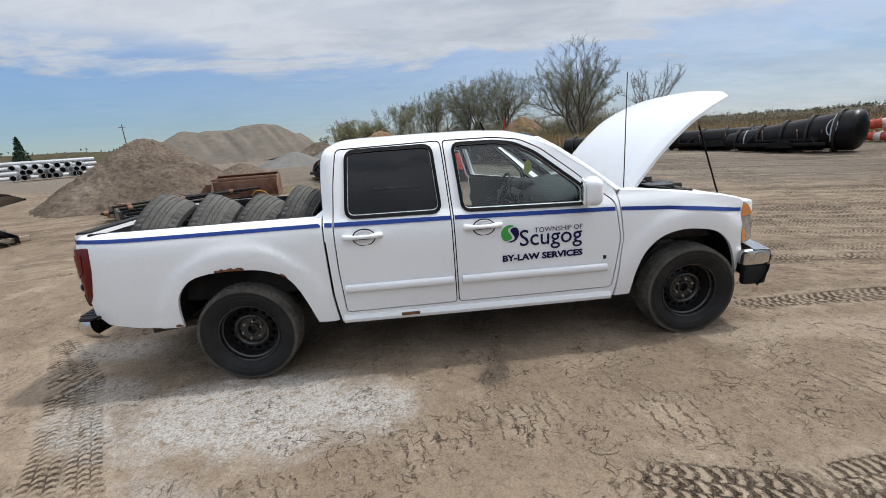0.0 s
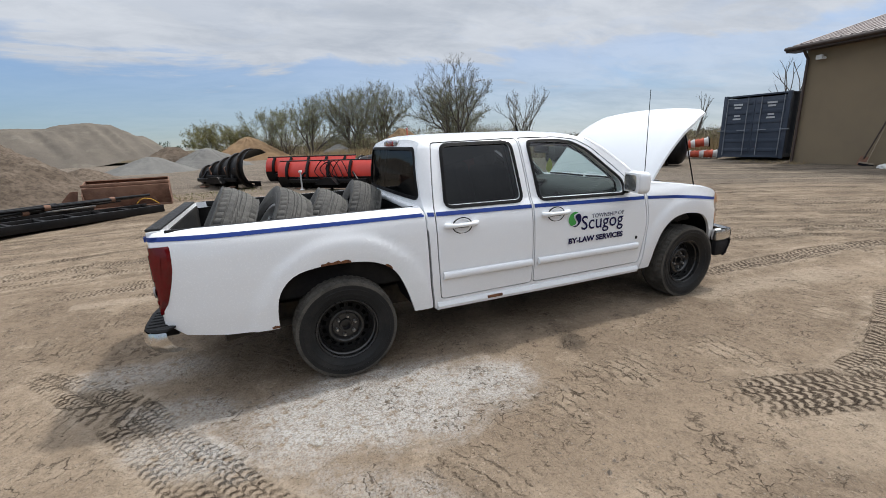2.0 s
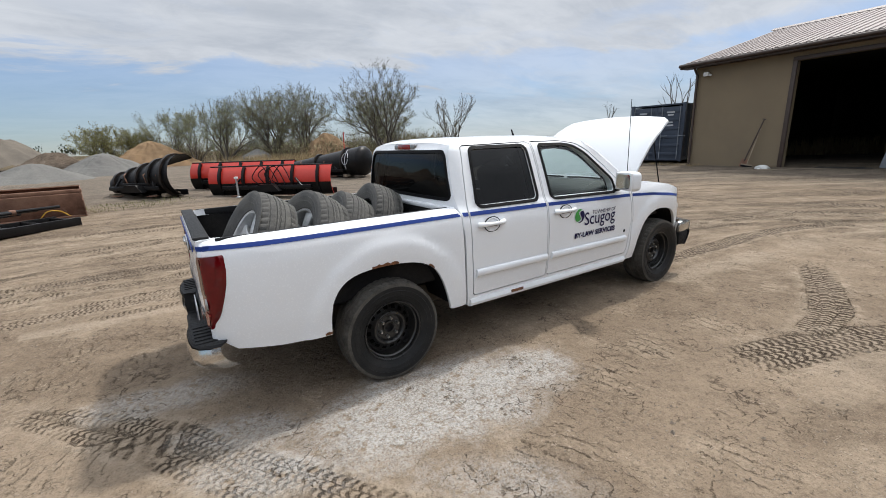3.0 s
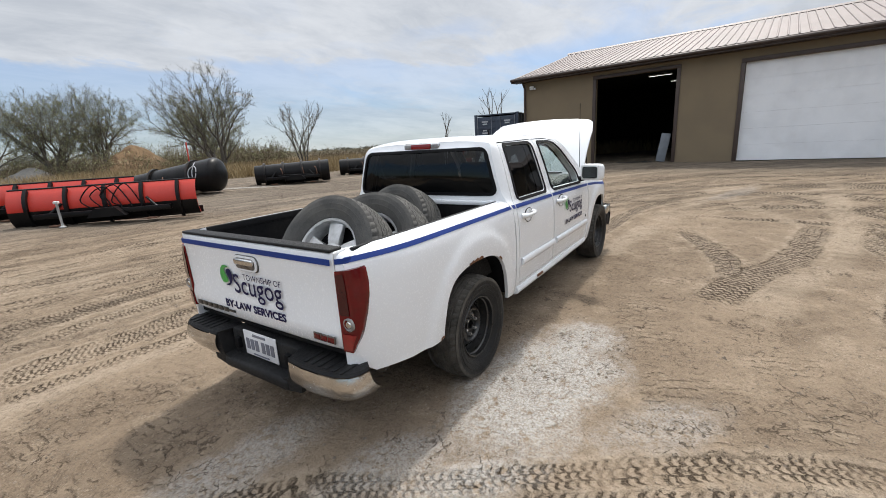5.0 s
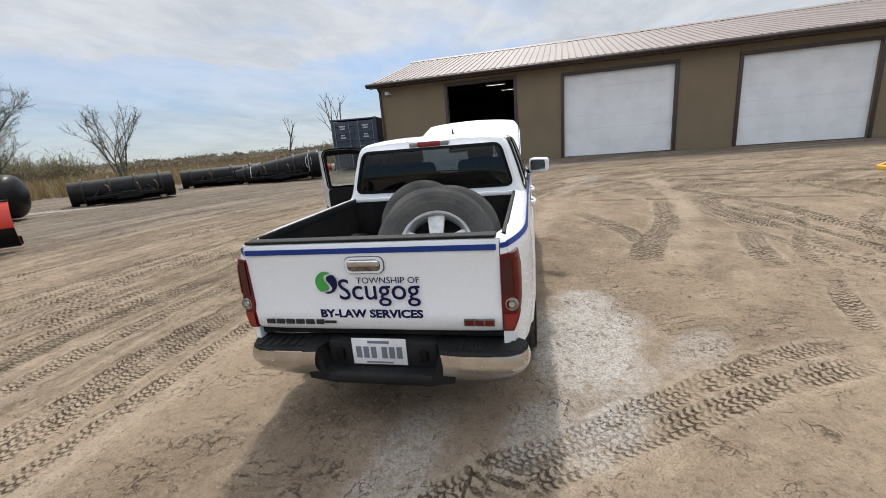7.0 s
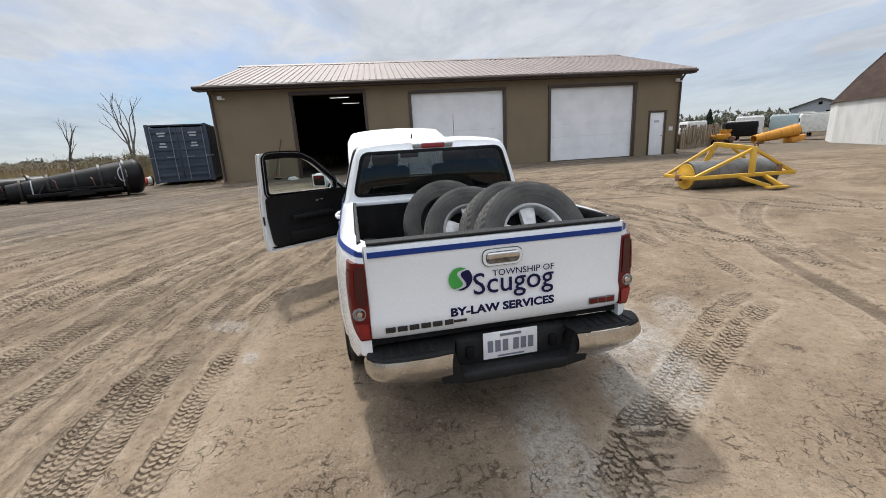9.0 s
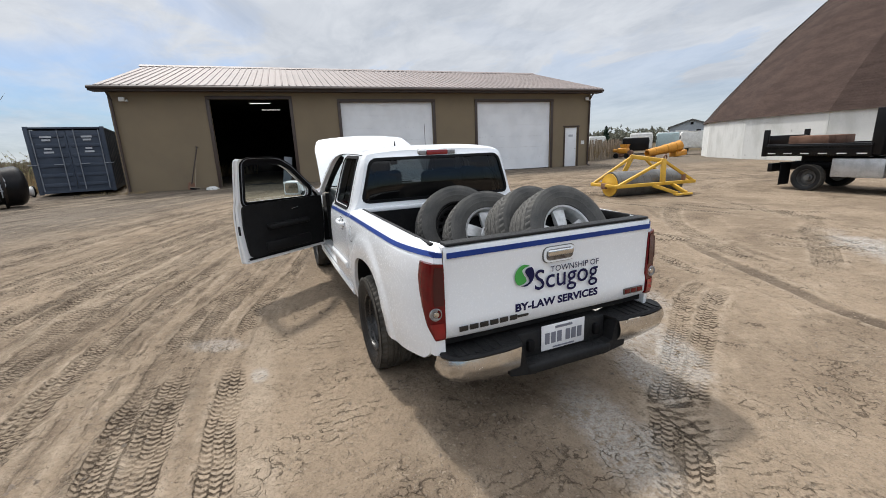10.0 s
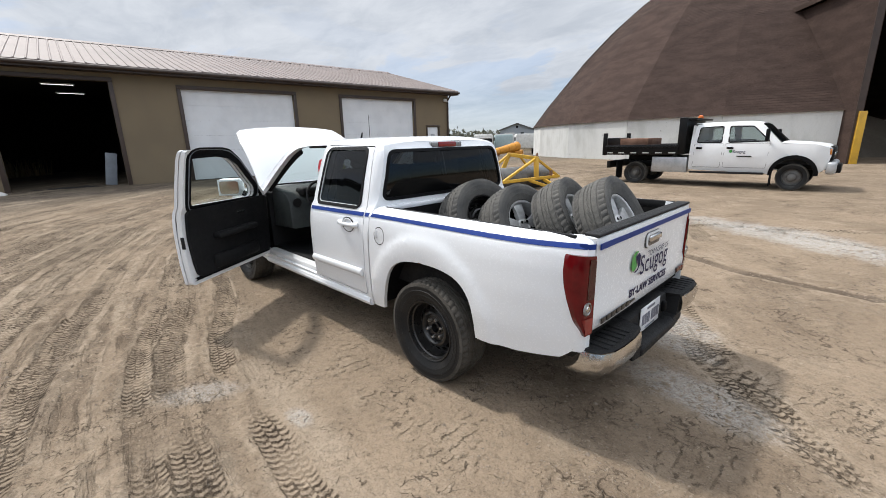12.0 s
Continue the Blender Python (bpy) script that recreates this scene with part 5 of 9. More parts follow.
def make_tyre(material, parent, m, r=0.347, rim_r=0.205, w=0.205, label="", tread="tread_rubber"):
    """A tyre with shoulder blocks, four grooves and sipes, its axis along z before m."""
    bm = B()
    n = 72
    cols = [(-0.50, 0.0), (-0.47, 0.0), (-0.34, 0.0), (-0.325, -0.009), (-0.295, -0.009), (-0.28, 0.0), (-0.15, 0.0), (-0.135, -0.009), (-0.105, -0.009), (-0.09, 0.0), (-0.035, 0.0)]
    cols = cols + [(-c, d) for c, d in cols[::-1]]
    rings = []
    for c, d in cols:
        ring = []
        for k in range(n * 2):
            a = 2 * math.pi * (k + (1.2 * math.copysign(1, c) * (0.5 - abs(c)) * 4)) / (2 * n)
            crown = -0.020 * abs(2 * c) ** 4
            block = -0.008 if (k % 3 == 2 and d == 0.0 and abs(c) > 0.2) else -0.005 if (k % 3 == 1 and d == 0.0 and abs(c) < 0.2) else 0.0
            ring.append(bm.verts.new(m @ Vector(((r + crown + d + block) * math.cos(a), (r + crown + d + block) * math.sin(a), c * w))))
        rings.append(ring)
    for a, b in zip(rings, rings[1:]):
        ring_faces(bm, a, b)
    bm2 = B()
    starts = []
    for sgn, start in ((-1, rings[0]), (1, rings[-1])):
        prev = start
        for c, q in ((0.545, 0.965), (0.567, 0.905)):
            ring = [bm.verts.new(m @ Vector((r * q * math.cos(math.pi * k / n), r * q * math.sin(math.pi * k / n), sgn * c * w))) for k in range(n * 2)]
            ring_faces(bm, prev, ring)
            prev = ring
        starts.append((sgn, prev))
    side = [(0.566, 0.88), (0.560, 0.83), (0.57, 0.825), (0.53, 0.74), (0.535, 0.735), (0.47, 0.665), (0.43, 0.612), (0.36, 0.60)]
    for sgn, start in starts:
        prev = [bm2.verts.new(v.co) for v in start]
        for c, q in side:
            ring = [bm2.verts.new(m @ Vector((r * q * math.cos(math.pi * k / n), r * q * math.sin(math.pi * k / n), sgn * c * w))) for k in range(n * 2)]
            ring_faces(bm2, prev, ring)
            prev = ring
    tyre = part("tyre", bm2, material, parent, label, sharp=40)
    part("tread", bm, tread, tyre, sharp=40)
    return tyre


def make_steel_rim(parent, m):
    """A dished steel wheel: rolled lip, deep barrel, a face with a ring of square slots, a raised ring and a sunk hub."""
    profile = [(0.212, -0.085), (0.214, 0.082), (0.207, 0.092), (0.199, 0.088), (0.195, 0.060), (0.186, 0.052), (0.180, 0.010), (0.172, -0.008), (0.164, -0.004), (0.128, 0.020), (0.118, 0.036), (0.104, 0.040), (0.094, 0.030), (0.088, 0.008), (0.046, 0.006), (0.042, 0.020), (0.033, 0.022), (0.030, -0.02), (0.0, -0.02)]
    rim = part("rim", lathe(B(), profile, 48, m), "steel_black", parent, "black steel wheel with rust spots")
    part("lip_dust", lathe(B(), [(0.1945, 0.058), (0.1862, 0.0526), (0.1815, 0.020)], 48, m), "under", rim, "brown dust in the wheel lip")
    for k in range(6):
        a = 2 * math.pi * k / 6
        part("lug_nut", lathe(B(), [(0.012, 0.0), (0.0125, 0.024), (0.007, 0.032), (0.0, 0.033)], 6, m @ pose(0.066 * math.cos(a), 0.066 * math.sin(a), 0.006)), "lug", rim)
    # black plates on the closed face stand in for the shade of open slots
    for k in range(16):
        a = 360 * (k + 0.5) / 16
        part("vent_hole", box(B(), (0, 0, 0), (0.026, 0.030, 0.004), 0.0015, m=m @ pose(0, 0, 0, 0, 0, a) @ pose(0.146, 0, 0.0085, 0, 34, 0)), "void", rim)
    return rim


def make_alloy_rim(parent, m):
    rim = part("rim", lathe(B(), [(0.205, -0.095), (0.19, -0.09), (0.185, 0.05), (0.196, 0.082), (0.208, 0.088), (0.214, 0.080), (0.206, 0.07), (0.2, -0.085), (0.205, -0.095)], 48, m), "alloy", parent, "worn five-spoke alloy wheel")
    for k in range(5):
        a = 360 * k / 5
        sp = [(0.035, 0.05), (0.10, 0.058), (0.190, 0.062), (0.190, 0.03), (0.10, 0.018), (0.035, 0.015)]
        bm = B()
        lo, hi = [], []
        for x, z in sp:
            hw = 0.030 + 0.022 * min(1, x / 0.19)
            lo.append(bm.verts.new(m @ pose(0, 0, 0, 0, 0, a) @ Vector((x, -hw, z - 0.006 * (z > 0.04)))))
            hi.append(bm.verts.new(m @ pose(0, 0, 0, 0, 0, a) @ Vector((x, hw, z - 0.006 * (z > 0.04)))))
        bm.faces.new(lo), bm.faces.new(hi[::-1]), ring_faces(bm, lo, hi)
        bmesh.ops.bevel(bm, geom=bm.edges[:], offset=0.006, segments=2, affect="EDGES", profile=0.5)
        part("spoke", bm, "alloy", rim)
        b = radians(a + 36)
        # small black disc in place of the shade in a lug hole
        part("lug_hole", lathe(B(), [(0.012, 0.0), (0.012, 0.004), (0.0, 0.004)], 10, m @ pose(0.052 * math.cos(b), 0.052 * math.sin(b), 0.052)), "seal", rim)
    part("hub", lathe(B(), [(0.075, 0.01), (0.075, 0.045), (0.065, 0.052), (0.038, 0.054), (0.034, 0.048), (0.0, 0.046)], 30, m), "alloy", rim)
    # black disc added across the barrel for the shade behind the spokes
    part("barrel_backing", lathe(B(), [(0.185, -0.02), (0.0, -0.02)], 30, m), "seal", rim)
    return rim


def make_letters(parent, m):
    """The lettering of the doors and tailgate: m puts its x to the right, y up, z out of the panel."""
    words("lettering", "TOWNSHIP OF", 0.340, 0.034, m @ pose(0.228, 0.190, 0), "navy", parent, 0.004)
    words("lettering", "Scugog", 0.442, 0.152, m @ pose(0.124, 0.064, 0), "navy", parent, 0.006)
    words("lettering", "BY-LAW SERVICES", 0.572, 0.048, m @ pose(0.0, -0.002, 0), "navy", parent, 0.045)
    cx, cy, r = 0.058, 0.196, 0.062

    # a disc cut by a white S: the green half below and left, the navy half above and right
    lean = radians(-14)

    def half(side, material):
        rows = []
        for q in np.linspace(-0.97, 0.97, 27):
            edge_u = -0.38 * math.sin(q * math.pi) + 0.52 * q * q * q + 0.12 + side * 0.15
            out_u = side * math.sqrt(max(0.0, 1 - q * q))
            edge_u = max(edge_u, -math.sqrt(1 - q * q)) if side > 0 else min(edge_u, math.sqrt(1 - q * q))
            if (out_u - edge_u) * side > 0.0:
                rows.append(((edge_u, q), (out_u, q)))
        bm = B()
        to = lambda p: bm.verts.new(m @ Vector((cx + r * (p[0] * math.cos(lean) - p[1] * math.sin(lean)), cy + r * (p[0] * math.sin(lean) + p[1] * math.cos(lean)), 0.0015)))
        prev = None
        for p, q in rows:
            now = (to(p), to(q))
            if prev:
                bm.faces.new((prev[0], prev[1], now[1], now[0]))
            prev = now
        part("emblem", bm, material, parent)
    half(1, "navy"), half(-1, "green")


def make_handle(parent, x, z, s):
    y = s * (half_width(x, z) + 0.003)
    m = pose(x + 0.008, y, z - 0.006, -90 * s, 0, 0)
    part("handle_cup", lathe(B(), [(0.068, -0.004), (0.066, 0.005), (0.058, 0.006), (0.050, -0.003), (0.0, -0.012)], 28, m @ Matrix.Diagonal((1.05, 0.78, 1, 1))), "paint", parent)
    # black ring drawn for the shade at the edge of the uncut recess
    part("cup_shade", lathe(B(), [(0.0755, -0.002), (0.0755, 0.003), (0.068, 0.003), (0.068, -0.002)], 28, m @ Matrix.Diagonal((1.05, 0.78, 1, 1))), "seal", parent)
    bm = B()
    tube(bm, [(x - 0.125, y, z + 0.004), (x - 0.105, y + s * 0.018, z + 0.004), (x - 0.05, y + s * 0.036, z + 0.004), (x + 0.05, y + s * 0.036, z + 0.004), (x + 0.10, y + s * 0.018, z + 0.004), (x + 0.125, y, z + 0.004)], [0.019, 0.021, 0.014, 0.014, 0.021, 0.019], 12)
    part("handle", bm, "paint", parent, "white pull handle")
    # dark bar put in for the shade under the pull
    part("handle_gap", box(B(), (x, y + s * 0.006, z - 0.016), (0.105, 0.006, 0.010), 0.002), "seal", parent)


def ring_panel(outer, inner, s, off, lip):
    return skin(outer, [inner], s, off, 0.3, lip)


def make_door(truck, name, outline, win, s, label, hinge=None, swing=0.0, tint="tinted"):
    inner = inset(outline, 0.008)
    door = part(name, skin(inner, [win], s, 0.0, 0.07, 0.03), "paint", truck, label)
    part("window_trim", ring_panel(inset(win, -0.024), inset(win, -0.002), s, 0.008, 0.014), "seal", door)
    pane = part("window_glass", skin(inset(win, 0.002), [], s, -0.008, 0.25, 0.0), tint, door, "dark tinted side glass" if tint == "tinted" else "clear side glass")
    pane.visible_shadow = tint == "tinted"
    if swing == 0.0:
        # black strip added behind the door gap, standing in for its shade
        part("gap_seal", panel(B(), inset(outline, -0.012), [inset(outline, 0.016)], lambda u, v: Vector((u, s * (half_width(u, v) - 0.016), v)), 0.4, 0.0), "seal", door)
    # inner trim, armrest and door edge
    us = [u for u, v in inner if v < 1.07]
    a, b = min(us), max(us)
    trim = rounded([(a + 0.07, 0.49), (a + 0.045, 0.80), (a + 0.04, 1.066), (b - 0.06, 1.066), (b - 0.035, 0.80), (b - 0.07, 0.49)], 0.06)
    part("door_lining", panel(B(), trim, [], lambda u, v: Vector((u, s * (half_width(u, v) - 0.105), v)), 0.2, 0.06, (0, s, 0)), "dark_trim", door, "black moulded door lining")
    part("armrest", box(B(), ((a + b) / 2, s * 0.712, 0.80), (0.55, 0.09, 0.055), 0.02), "dark_trim", door)
    shell = inset(outline, 0.012)
    part("door_frame", panel(B(), shell, [inset(win, -0.012)], lambda u, v: Vector((u, s * (half_width(u, v) - 0.075), v)), 0.2, 0.045, (0, s, 0)), "worn_paint", door, "white inner door shell")
    part("door_seal", panel(B(), inset(outline, 0.045), [inset(outline, 0.068)], lambda u, v: Vector((u, s * (half_width(u, v) - 0.086), v)), 0.4, 0.012, (0, s, 0)), "seal", door)
    part("window_seal", panel(B(), inset(win, -0.05), [inset(win, 0.004)], lambda u, v: Vector((u, s * (half_width(u, v) - 0.080), v)), 0.4, 0.012, (0, s, 0)), "seal", door)
    part("window_bead", panel(B(), inset(win, -0.036), [inset(win, -0.030)], lambda u, v: Vector((u, s * (half_width(u, v) - 0.093), v)), 0.4, 0.004, (0, s, 0)), "bar_grey", door)
    part("stripe", band(a + 0.004, b - 0.004 if b < 2 else 2.606, s, 0.014, 0.014), "blue_stripe", door)
    zm, front = 0.602, b > 2
    x0, x1 = a + 0.03, (b - 0.09 if front else b - 0.012)

    def ridge(u, v):
        q = (v - (zm - 0.008 * (u - 1.4))) / 0.030
        return Vector((u, s * (half_width(u, v) + 0.003 + 0.024 * max(0.0, 1 - abs(q) ** 3) ** 0.5), v))
    bm = B()
    rows = []
    for k in range(13):
        u = x0 + (x1 - x0) * k / 12
        rows.append([bm.verts.new(ridge(u, zm - 0.008 * (u - 1.4) + 0.030 * q)) for q in (-1, -0.97, -0.85, -0.6, -0.2, 0.2, 0.6, 0.85, 0.97, 1)])
    for r1, r2 in zip(rows, rows[1:]):
        ring_faces(bm, r1, r2, False)
    bm.faces.new(rows[0]), bm.faces.new(rows[-1])
    part("side_moulding", bm, "paint", door)
    make_handle(door, a + 0.185 if b < 2 else a + 0.19, 0.965, s)
    if hinge:
        h = Matrix.Translation(hinge)
        door.matrix_basis = h @ Matrix.Rotation(radians(swing), 4, "Z") @ h.inverted()
    return door


def make_mirror(door, s):
    m = pose(2.385, s * 0.955, 1.165, 0, 0, 18 * s)
    mirror = part("side_mirror", box(B(), (0, 0, 0), (0.115, 0.235, 0.175), 0.045, m=m, seg=4), "paint", door, "white side mirror housing")
    part("mirror_arm", tube(B(), [(2.43, s * 0.77, 1.085), (2.42, s * 0.82, 1.09), (2.41, s * 0.88, 1.11)], [0.035, 0.028, 0.03], 10), "black_plastic", mirror)
    part("mirror_frame", box(B(), (-0.056, 0, 0), (0.012, 0.215, 0.155), 0.005, m=m), "worn_paint", mirror)
    part("mirror_glass", prism(B(), rounded([(-0.09, -0.062), (-0.09, 0.062), (0.09, 0.062), (0.09, -0.062)], 0.03), 0.008, m @ pose(-0.062, 0, 0, 0, 0, 90)), "mirror", mirror)


def make_tail_lamp(truck, s):
    """Red lamp that wraps round the rear corner."""
    def wrap(u, v):
        # u runs from the tailgate's edge round the corner on to the side
        z = v
        w = half_width(-0.93, z)
        edge = 0.690
        t = min(max(u, 0.0), 1.0)
        if t < 0.62:
            q = t / 0.62
            y, x = edge + (w - 0.035 - edge) * q, -1.052 + 0.012 * q
        else:
            q = (t - 0.62) / 0.38
            a = q * math.pi / 2
            y, x = w - 0.035 + 0.040 * math.sin(a), -1.040 + 0.10 * (1 - math.cos(a))
        return Vector((x, s * y, z))
    shape = rounded([(0.0, 0.625), (0.0, 1.02), (1.0, 1.028), (0.98, 0.90), (0.80, 0.70), (0.60, 0.62)], 0.05)
    lamp = part("tail_lamp", panel(B(), shape, [], wrap, 0.06, 0.03, (1, -0.3 * s, 0)), "red_lens", truck, "red wraparound tail lamp")

    def out(u, v):
        p = wrap(u, v)
        return p + Vector((-0.004, s * 0.003, 0))
    part("lamp_band", panel(B(), rounded([(0.05, 0.81), (0.05, 1.005), (0.58, 1.010), (0.56, 0.81)], 0.03), [], out, 0.08, 0.0), "dark_lens", lamp)
    part("lamp_core", panel(B(), rounded([(0.62, 0.82), (0.62, 0.985), (0.92, 0.990), (0.88, 0.86)], 0.03), [], out, 0.08, 0.0), "red_lens", lamp)
    part("lamp_foot", panel(B(), rounded([(0.06, 0.635), (0.06, 0.715), (0.74, 0.715), (0.56, 0.632)], 0.03), [], out, 0.08, 0.0), "bright_lens", lamp)
    rev = part("reverse_lamp", lathe(B(), [(0.034, 0.0), (0.033, 0.009), (0.027, 0.011), (0.025, 0.006), (0.0, 0.004)], 24, pose(-1.039, s * 0.738, 0.765, 0, -90, 0)), "clear_lens", lamp, "clear round reversing lens")
    part("reverse_bulb", lathe(B(), [(0.018, 0.004), (0.014, 0.010), (0.0, 0.012)], 20, pose(-1.040, s * 0.738, 0.765, 0, -90, 0)), "chrome", rev)
    return lamp


def make_pickup():
    truck = thing("pickup_truck", "white crew-cab pickup with blue stripe, raised hood and open driver door", "pickup truck", pose(0, -0.02, 0.0))
    for s in (1, -1):
        bed = part("bed_side", skin(BED_OUT, [], s, 0.0, 0.035), "paint", truck, "white cargo bed side with rust over the wheel arch")
        part("stripe", band(-1.015, 0.586, s, 0.012, 0.012), "blue_stripe", bed)
        # rust along the arch lip
        for (x0, x1, dz, seed) in ((-0.13, 0.06, 0.020, 1), (0.285, 0.33, 0.012, 2), (-0.46, -0.415, 0.03, 3)) if s < 0 else ((0.02, 0.045, 0.010, 4),):
            lip_z = lambda x: float(np.interp(x, [p[0] for p in REAR_ARCH], [p[1] for p in REAR_ARCH])) if x > -0.41 else 0.447
            n = 12
            xs = [x0 + (x1 - x0) * i / n for i in range(n + 1)]
            top = [(x, lip_z(x) + 0.004 + dz * (0.55 + 0.45 * float(value_noise(x, seed, 0.02, seed)))) for x in xs]
            part("rust_patch", skin([(x, lip_z(x) - 0.001) for x in xs] + top[::-1], [], s, 0.0025, 0.2, 0.0), "rust", bed)
        for inner in (0.02,):
            bm = B()
            pts = REAR_ARCH[1:-1]
            a = [bm.verts.new((x, s * (half_width(x, z) - 0.024), z)) for x, z in pts]
            b = [bm.verts.new((x, s * 0.52, z)) for x, z in pts]
            ring_faces(bm, a, b, False)
            part("wheel_well", bm, "seal", bed)
        # cab side with door openings
        cab = part("cab_side", skin(CAB_OUT, [REAR_DOOR, FRONT_DOOR], s, 0.0, 0.03, 0.05), "paint", truck)
        part("stripe", band(0.6125, 0.6615, s, 0.0135, 0.0135), "blue_stripe", cab)
        part("rocker_trim", tube(B(), [(0.66, s * 0.80, 0.375), (1.6, s * 0.805, 0.37), (2.6, s * 0.80, 0.365)], 0.035, 8), "paint", cab)
        if s < 0:
            part("rust_patch", box(B(), (1.13, s * 0.835, 0.380), (0.13, 0.012, 0.022), 0.004), "rust", cab)
        for px, pz in ((1.455, 0),):
            bm = B()
            rings = []
            for z, dx in ((0.40, 0.0), (1.08, -0.005), (1.55, -0.02)):
                w = half_width(1.0, z)
                rings.append([bm.verts.new((px + dx + ex, s * (w + ey), z)) for ex, ey in ((-0.05, -0.16), (0.05, -0.16), (0.05, -0.068), (-0.05, -0.068))])
            for a, b in zip(rings, rings[1:]):
                ring_faces(bm, a, b)
            part("door_pillar", bm, "worn_paint", cab)
        # front fender
        fen = part("front_fender", skin(FENDER, [], s, 0.0, 0.035), "paint", truck)
        part("stripe", band(2.648, 3.57, s, 0.013, 0.013), "blue_stripe", fen)
        # black strip added behind the fender gap to give it deep shade
        part("gap_seal", panel(B(), [(2.60, 0.37), (2.65, 0.80), (2.62, 1.09), (2.66, 1.09), (2.69, 0.80), (2.64, 0.37)], [], lambda u, v: Vector((u, s * (half_width(u, v) - 0.02), v)), 0.4, 0.0), "seal", fen)
        bm = B()
        pts = FRONT_ARCH[1:-1]
        a = [bm.verts.new((x, s * (half_width(x, z) - 0.024), z)) for x, z in pts]
        b = [bm.verts.new((x, s * 0.50, z)) for x, z in pts]
        ring_faces(bm, a, b, False)
        part("wheel_well", bm, "seal", fen)
        # fender top turning in to the engine bay
        top = [(2.66, 1.128), (2.85, 1.112), (3.12, 1.078), (3.40, 1.035), (3.56, 0.995)]
        bm = B()
        r1 = [bm.verts.new((x, s * half_width(x, z), z)) for x, z in top]
        r2 = [bm.verts.new((x, s * (half_width(x, z) - 0.03), z + 0.012)) for x, z in top]
        r3 = [bm.verts.new((x, s * (half_width(x, z) - 0.085), z + 0.008)) for x, z in top]
        r4 = [bm.verts.new((x, s * (half_width(x, z) - 0.10), z - 0.05)) for x, z in top]
        ring_faces(bm, r1, r2, False), ring_faces(bm, r2, r3, False), ring_faces(bm, r3, r4, False)
        part("fender_top", bm, "paint", fen)
        # head lamp and front corner
        hl = [(3.60, 0.66), (3.585, 0.80), (3.60, 0.968), (3.66, 0.94), (3.74, 0.80), (3.76, 0.66)]
        lamp = part("head_lamp", skin(rounded(hl, 0.02), [], s, 0.0, 0.05, 0.05), "clear_lens", truck, "clear head lamp with amber corner")
        part("turn_lens", skin(rounded([(3.585, 0.858), (3.594, 0.957), (3.655, 0.942), (3.725, 0.862)], 0.012), [], s, 0.004, 0.05, 0.0), "amber_lens", lamp, "amber turn signal lens")
        part("turn_lens", skin(rounded([(3.60, 0.67), (3.59, 0.78), (3.63, 0.76), (3.64, 0.67)], 0.012), [], s, 0.004, 0.05, 0.0), "amber_lens", lamp)
        make_tail_lamp(truck, s)
    # doors
    for s in (1, -1):
        make_door(truck, "rear_door", REAR_DOOR, REAR_WIN, s, "white rear door with dark tinted window")
        fd = make_door(truck, "front_door", FRONT_DOOR, FRONT_WIN, s, "white driver door standing wide open" if s > 0 else "white passenger door with blue lettering",
                       (2.615, 0.80, 0), -56.0 if s > 0 else 0.0, "clear") if s > 0 else make_door(truck, "front_door", FRONT_DOOR, FRONT_WIN, s, "white passenger door with navy lettering", tint="clear")
        make_mirror(fd, s)
        if s < 0:
            make_letters(fd, Matrix.Translation((1.798, -half_width(2.0, 0.8) - 0.003, 0.702)) @ Matrix.Rotation(radians(90), 4, "X"))
            part("badge", box(B(), (2.535, -half_width(2.5, 0.66) - 0.002, 0.668), (0.022, 0.006, 0.026), 0.002), "black_plastic", fd)
        if s > 0:
            part("inner_handle", box(B(), (2.18, 0.735, 0.955), (0.10, 0.02, 0.022), 0.006), "chrome", fd)
            part("speaker_ring", lathe(B(), [(0.026, 0.0), (0.026, 0.012), (0.020, 0.014), (0.018, 0.006), (0.0, 0.005)], 20, pose(2.31, 0.752, 1.01, 90, 0, 0)), "black_plastic", fd)
            part("map_pocket", box(B(), (2.05, 0.725, 0.575), (0.62, 0.05, 0.13), 0.025), "dark_trim", fd)
            part("door_latch", box(B(), (1.487, 0.775, 0.80), (0.012, 0.03, 0.10), 0.004), "black_plastic", fd)
    # roof
    bm = B()

    def roof(u, v):
        x = 0.645 + (2.11 - 0.645) * u ** 1.15
        zs = table([(0.645, 1.539), (0.69, 1.561), (0.75, 1.573), (0.85, 1.578), (1.30, 1.581), (1.70, 1.578), (1.95, 1.561), (2.11, 1.518)], x)
        w = half_width(x, zs)
        y = w * (2 * v - 1)
        return Vector((x, y, zs + 0.027 * (1 - (2 * v - 1) ** 4)))
    grid(bm, 40, 24, roof)
    part("roof", bm, "paint", truck)
    part("roof_lining", box(B(), (1.35, 0, 1.535), (1.25, 1.05, 0.02)), "grey_cloth", truck)
    # rear cab wall with window
    def rear_x(v):
        return table([(0.95, 0.604), (1.09, 0.602), (1.20, 0.600), (1.30, 0.600), (1.38, 0.605), (1.46, 0.612), (1.505, 0.624), (1.54, 0.645), (1.60, 0.655)], v)

    def back(u, v):
        w = half_width(rear_x(v), min(v, 1.54))
        bow = table([(1.30, 0.030), (1.50, 0.022), (1.54, 0.012), (1.567, 0.0)], v)
        return Vector((rear_x(v) - bow * (1 - min(1.0, abs(u) / w) ** 5), u, v))
    edge_l = [(-half_width(rear_x(z), z), z) for z in (0.95, 1.06, 1.10, 1.15, 1.20, 1.30, 1.38, 1.46, 1.505, 1.54)]
    wt = -edge_l[-1][0]
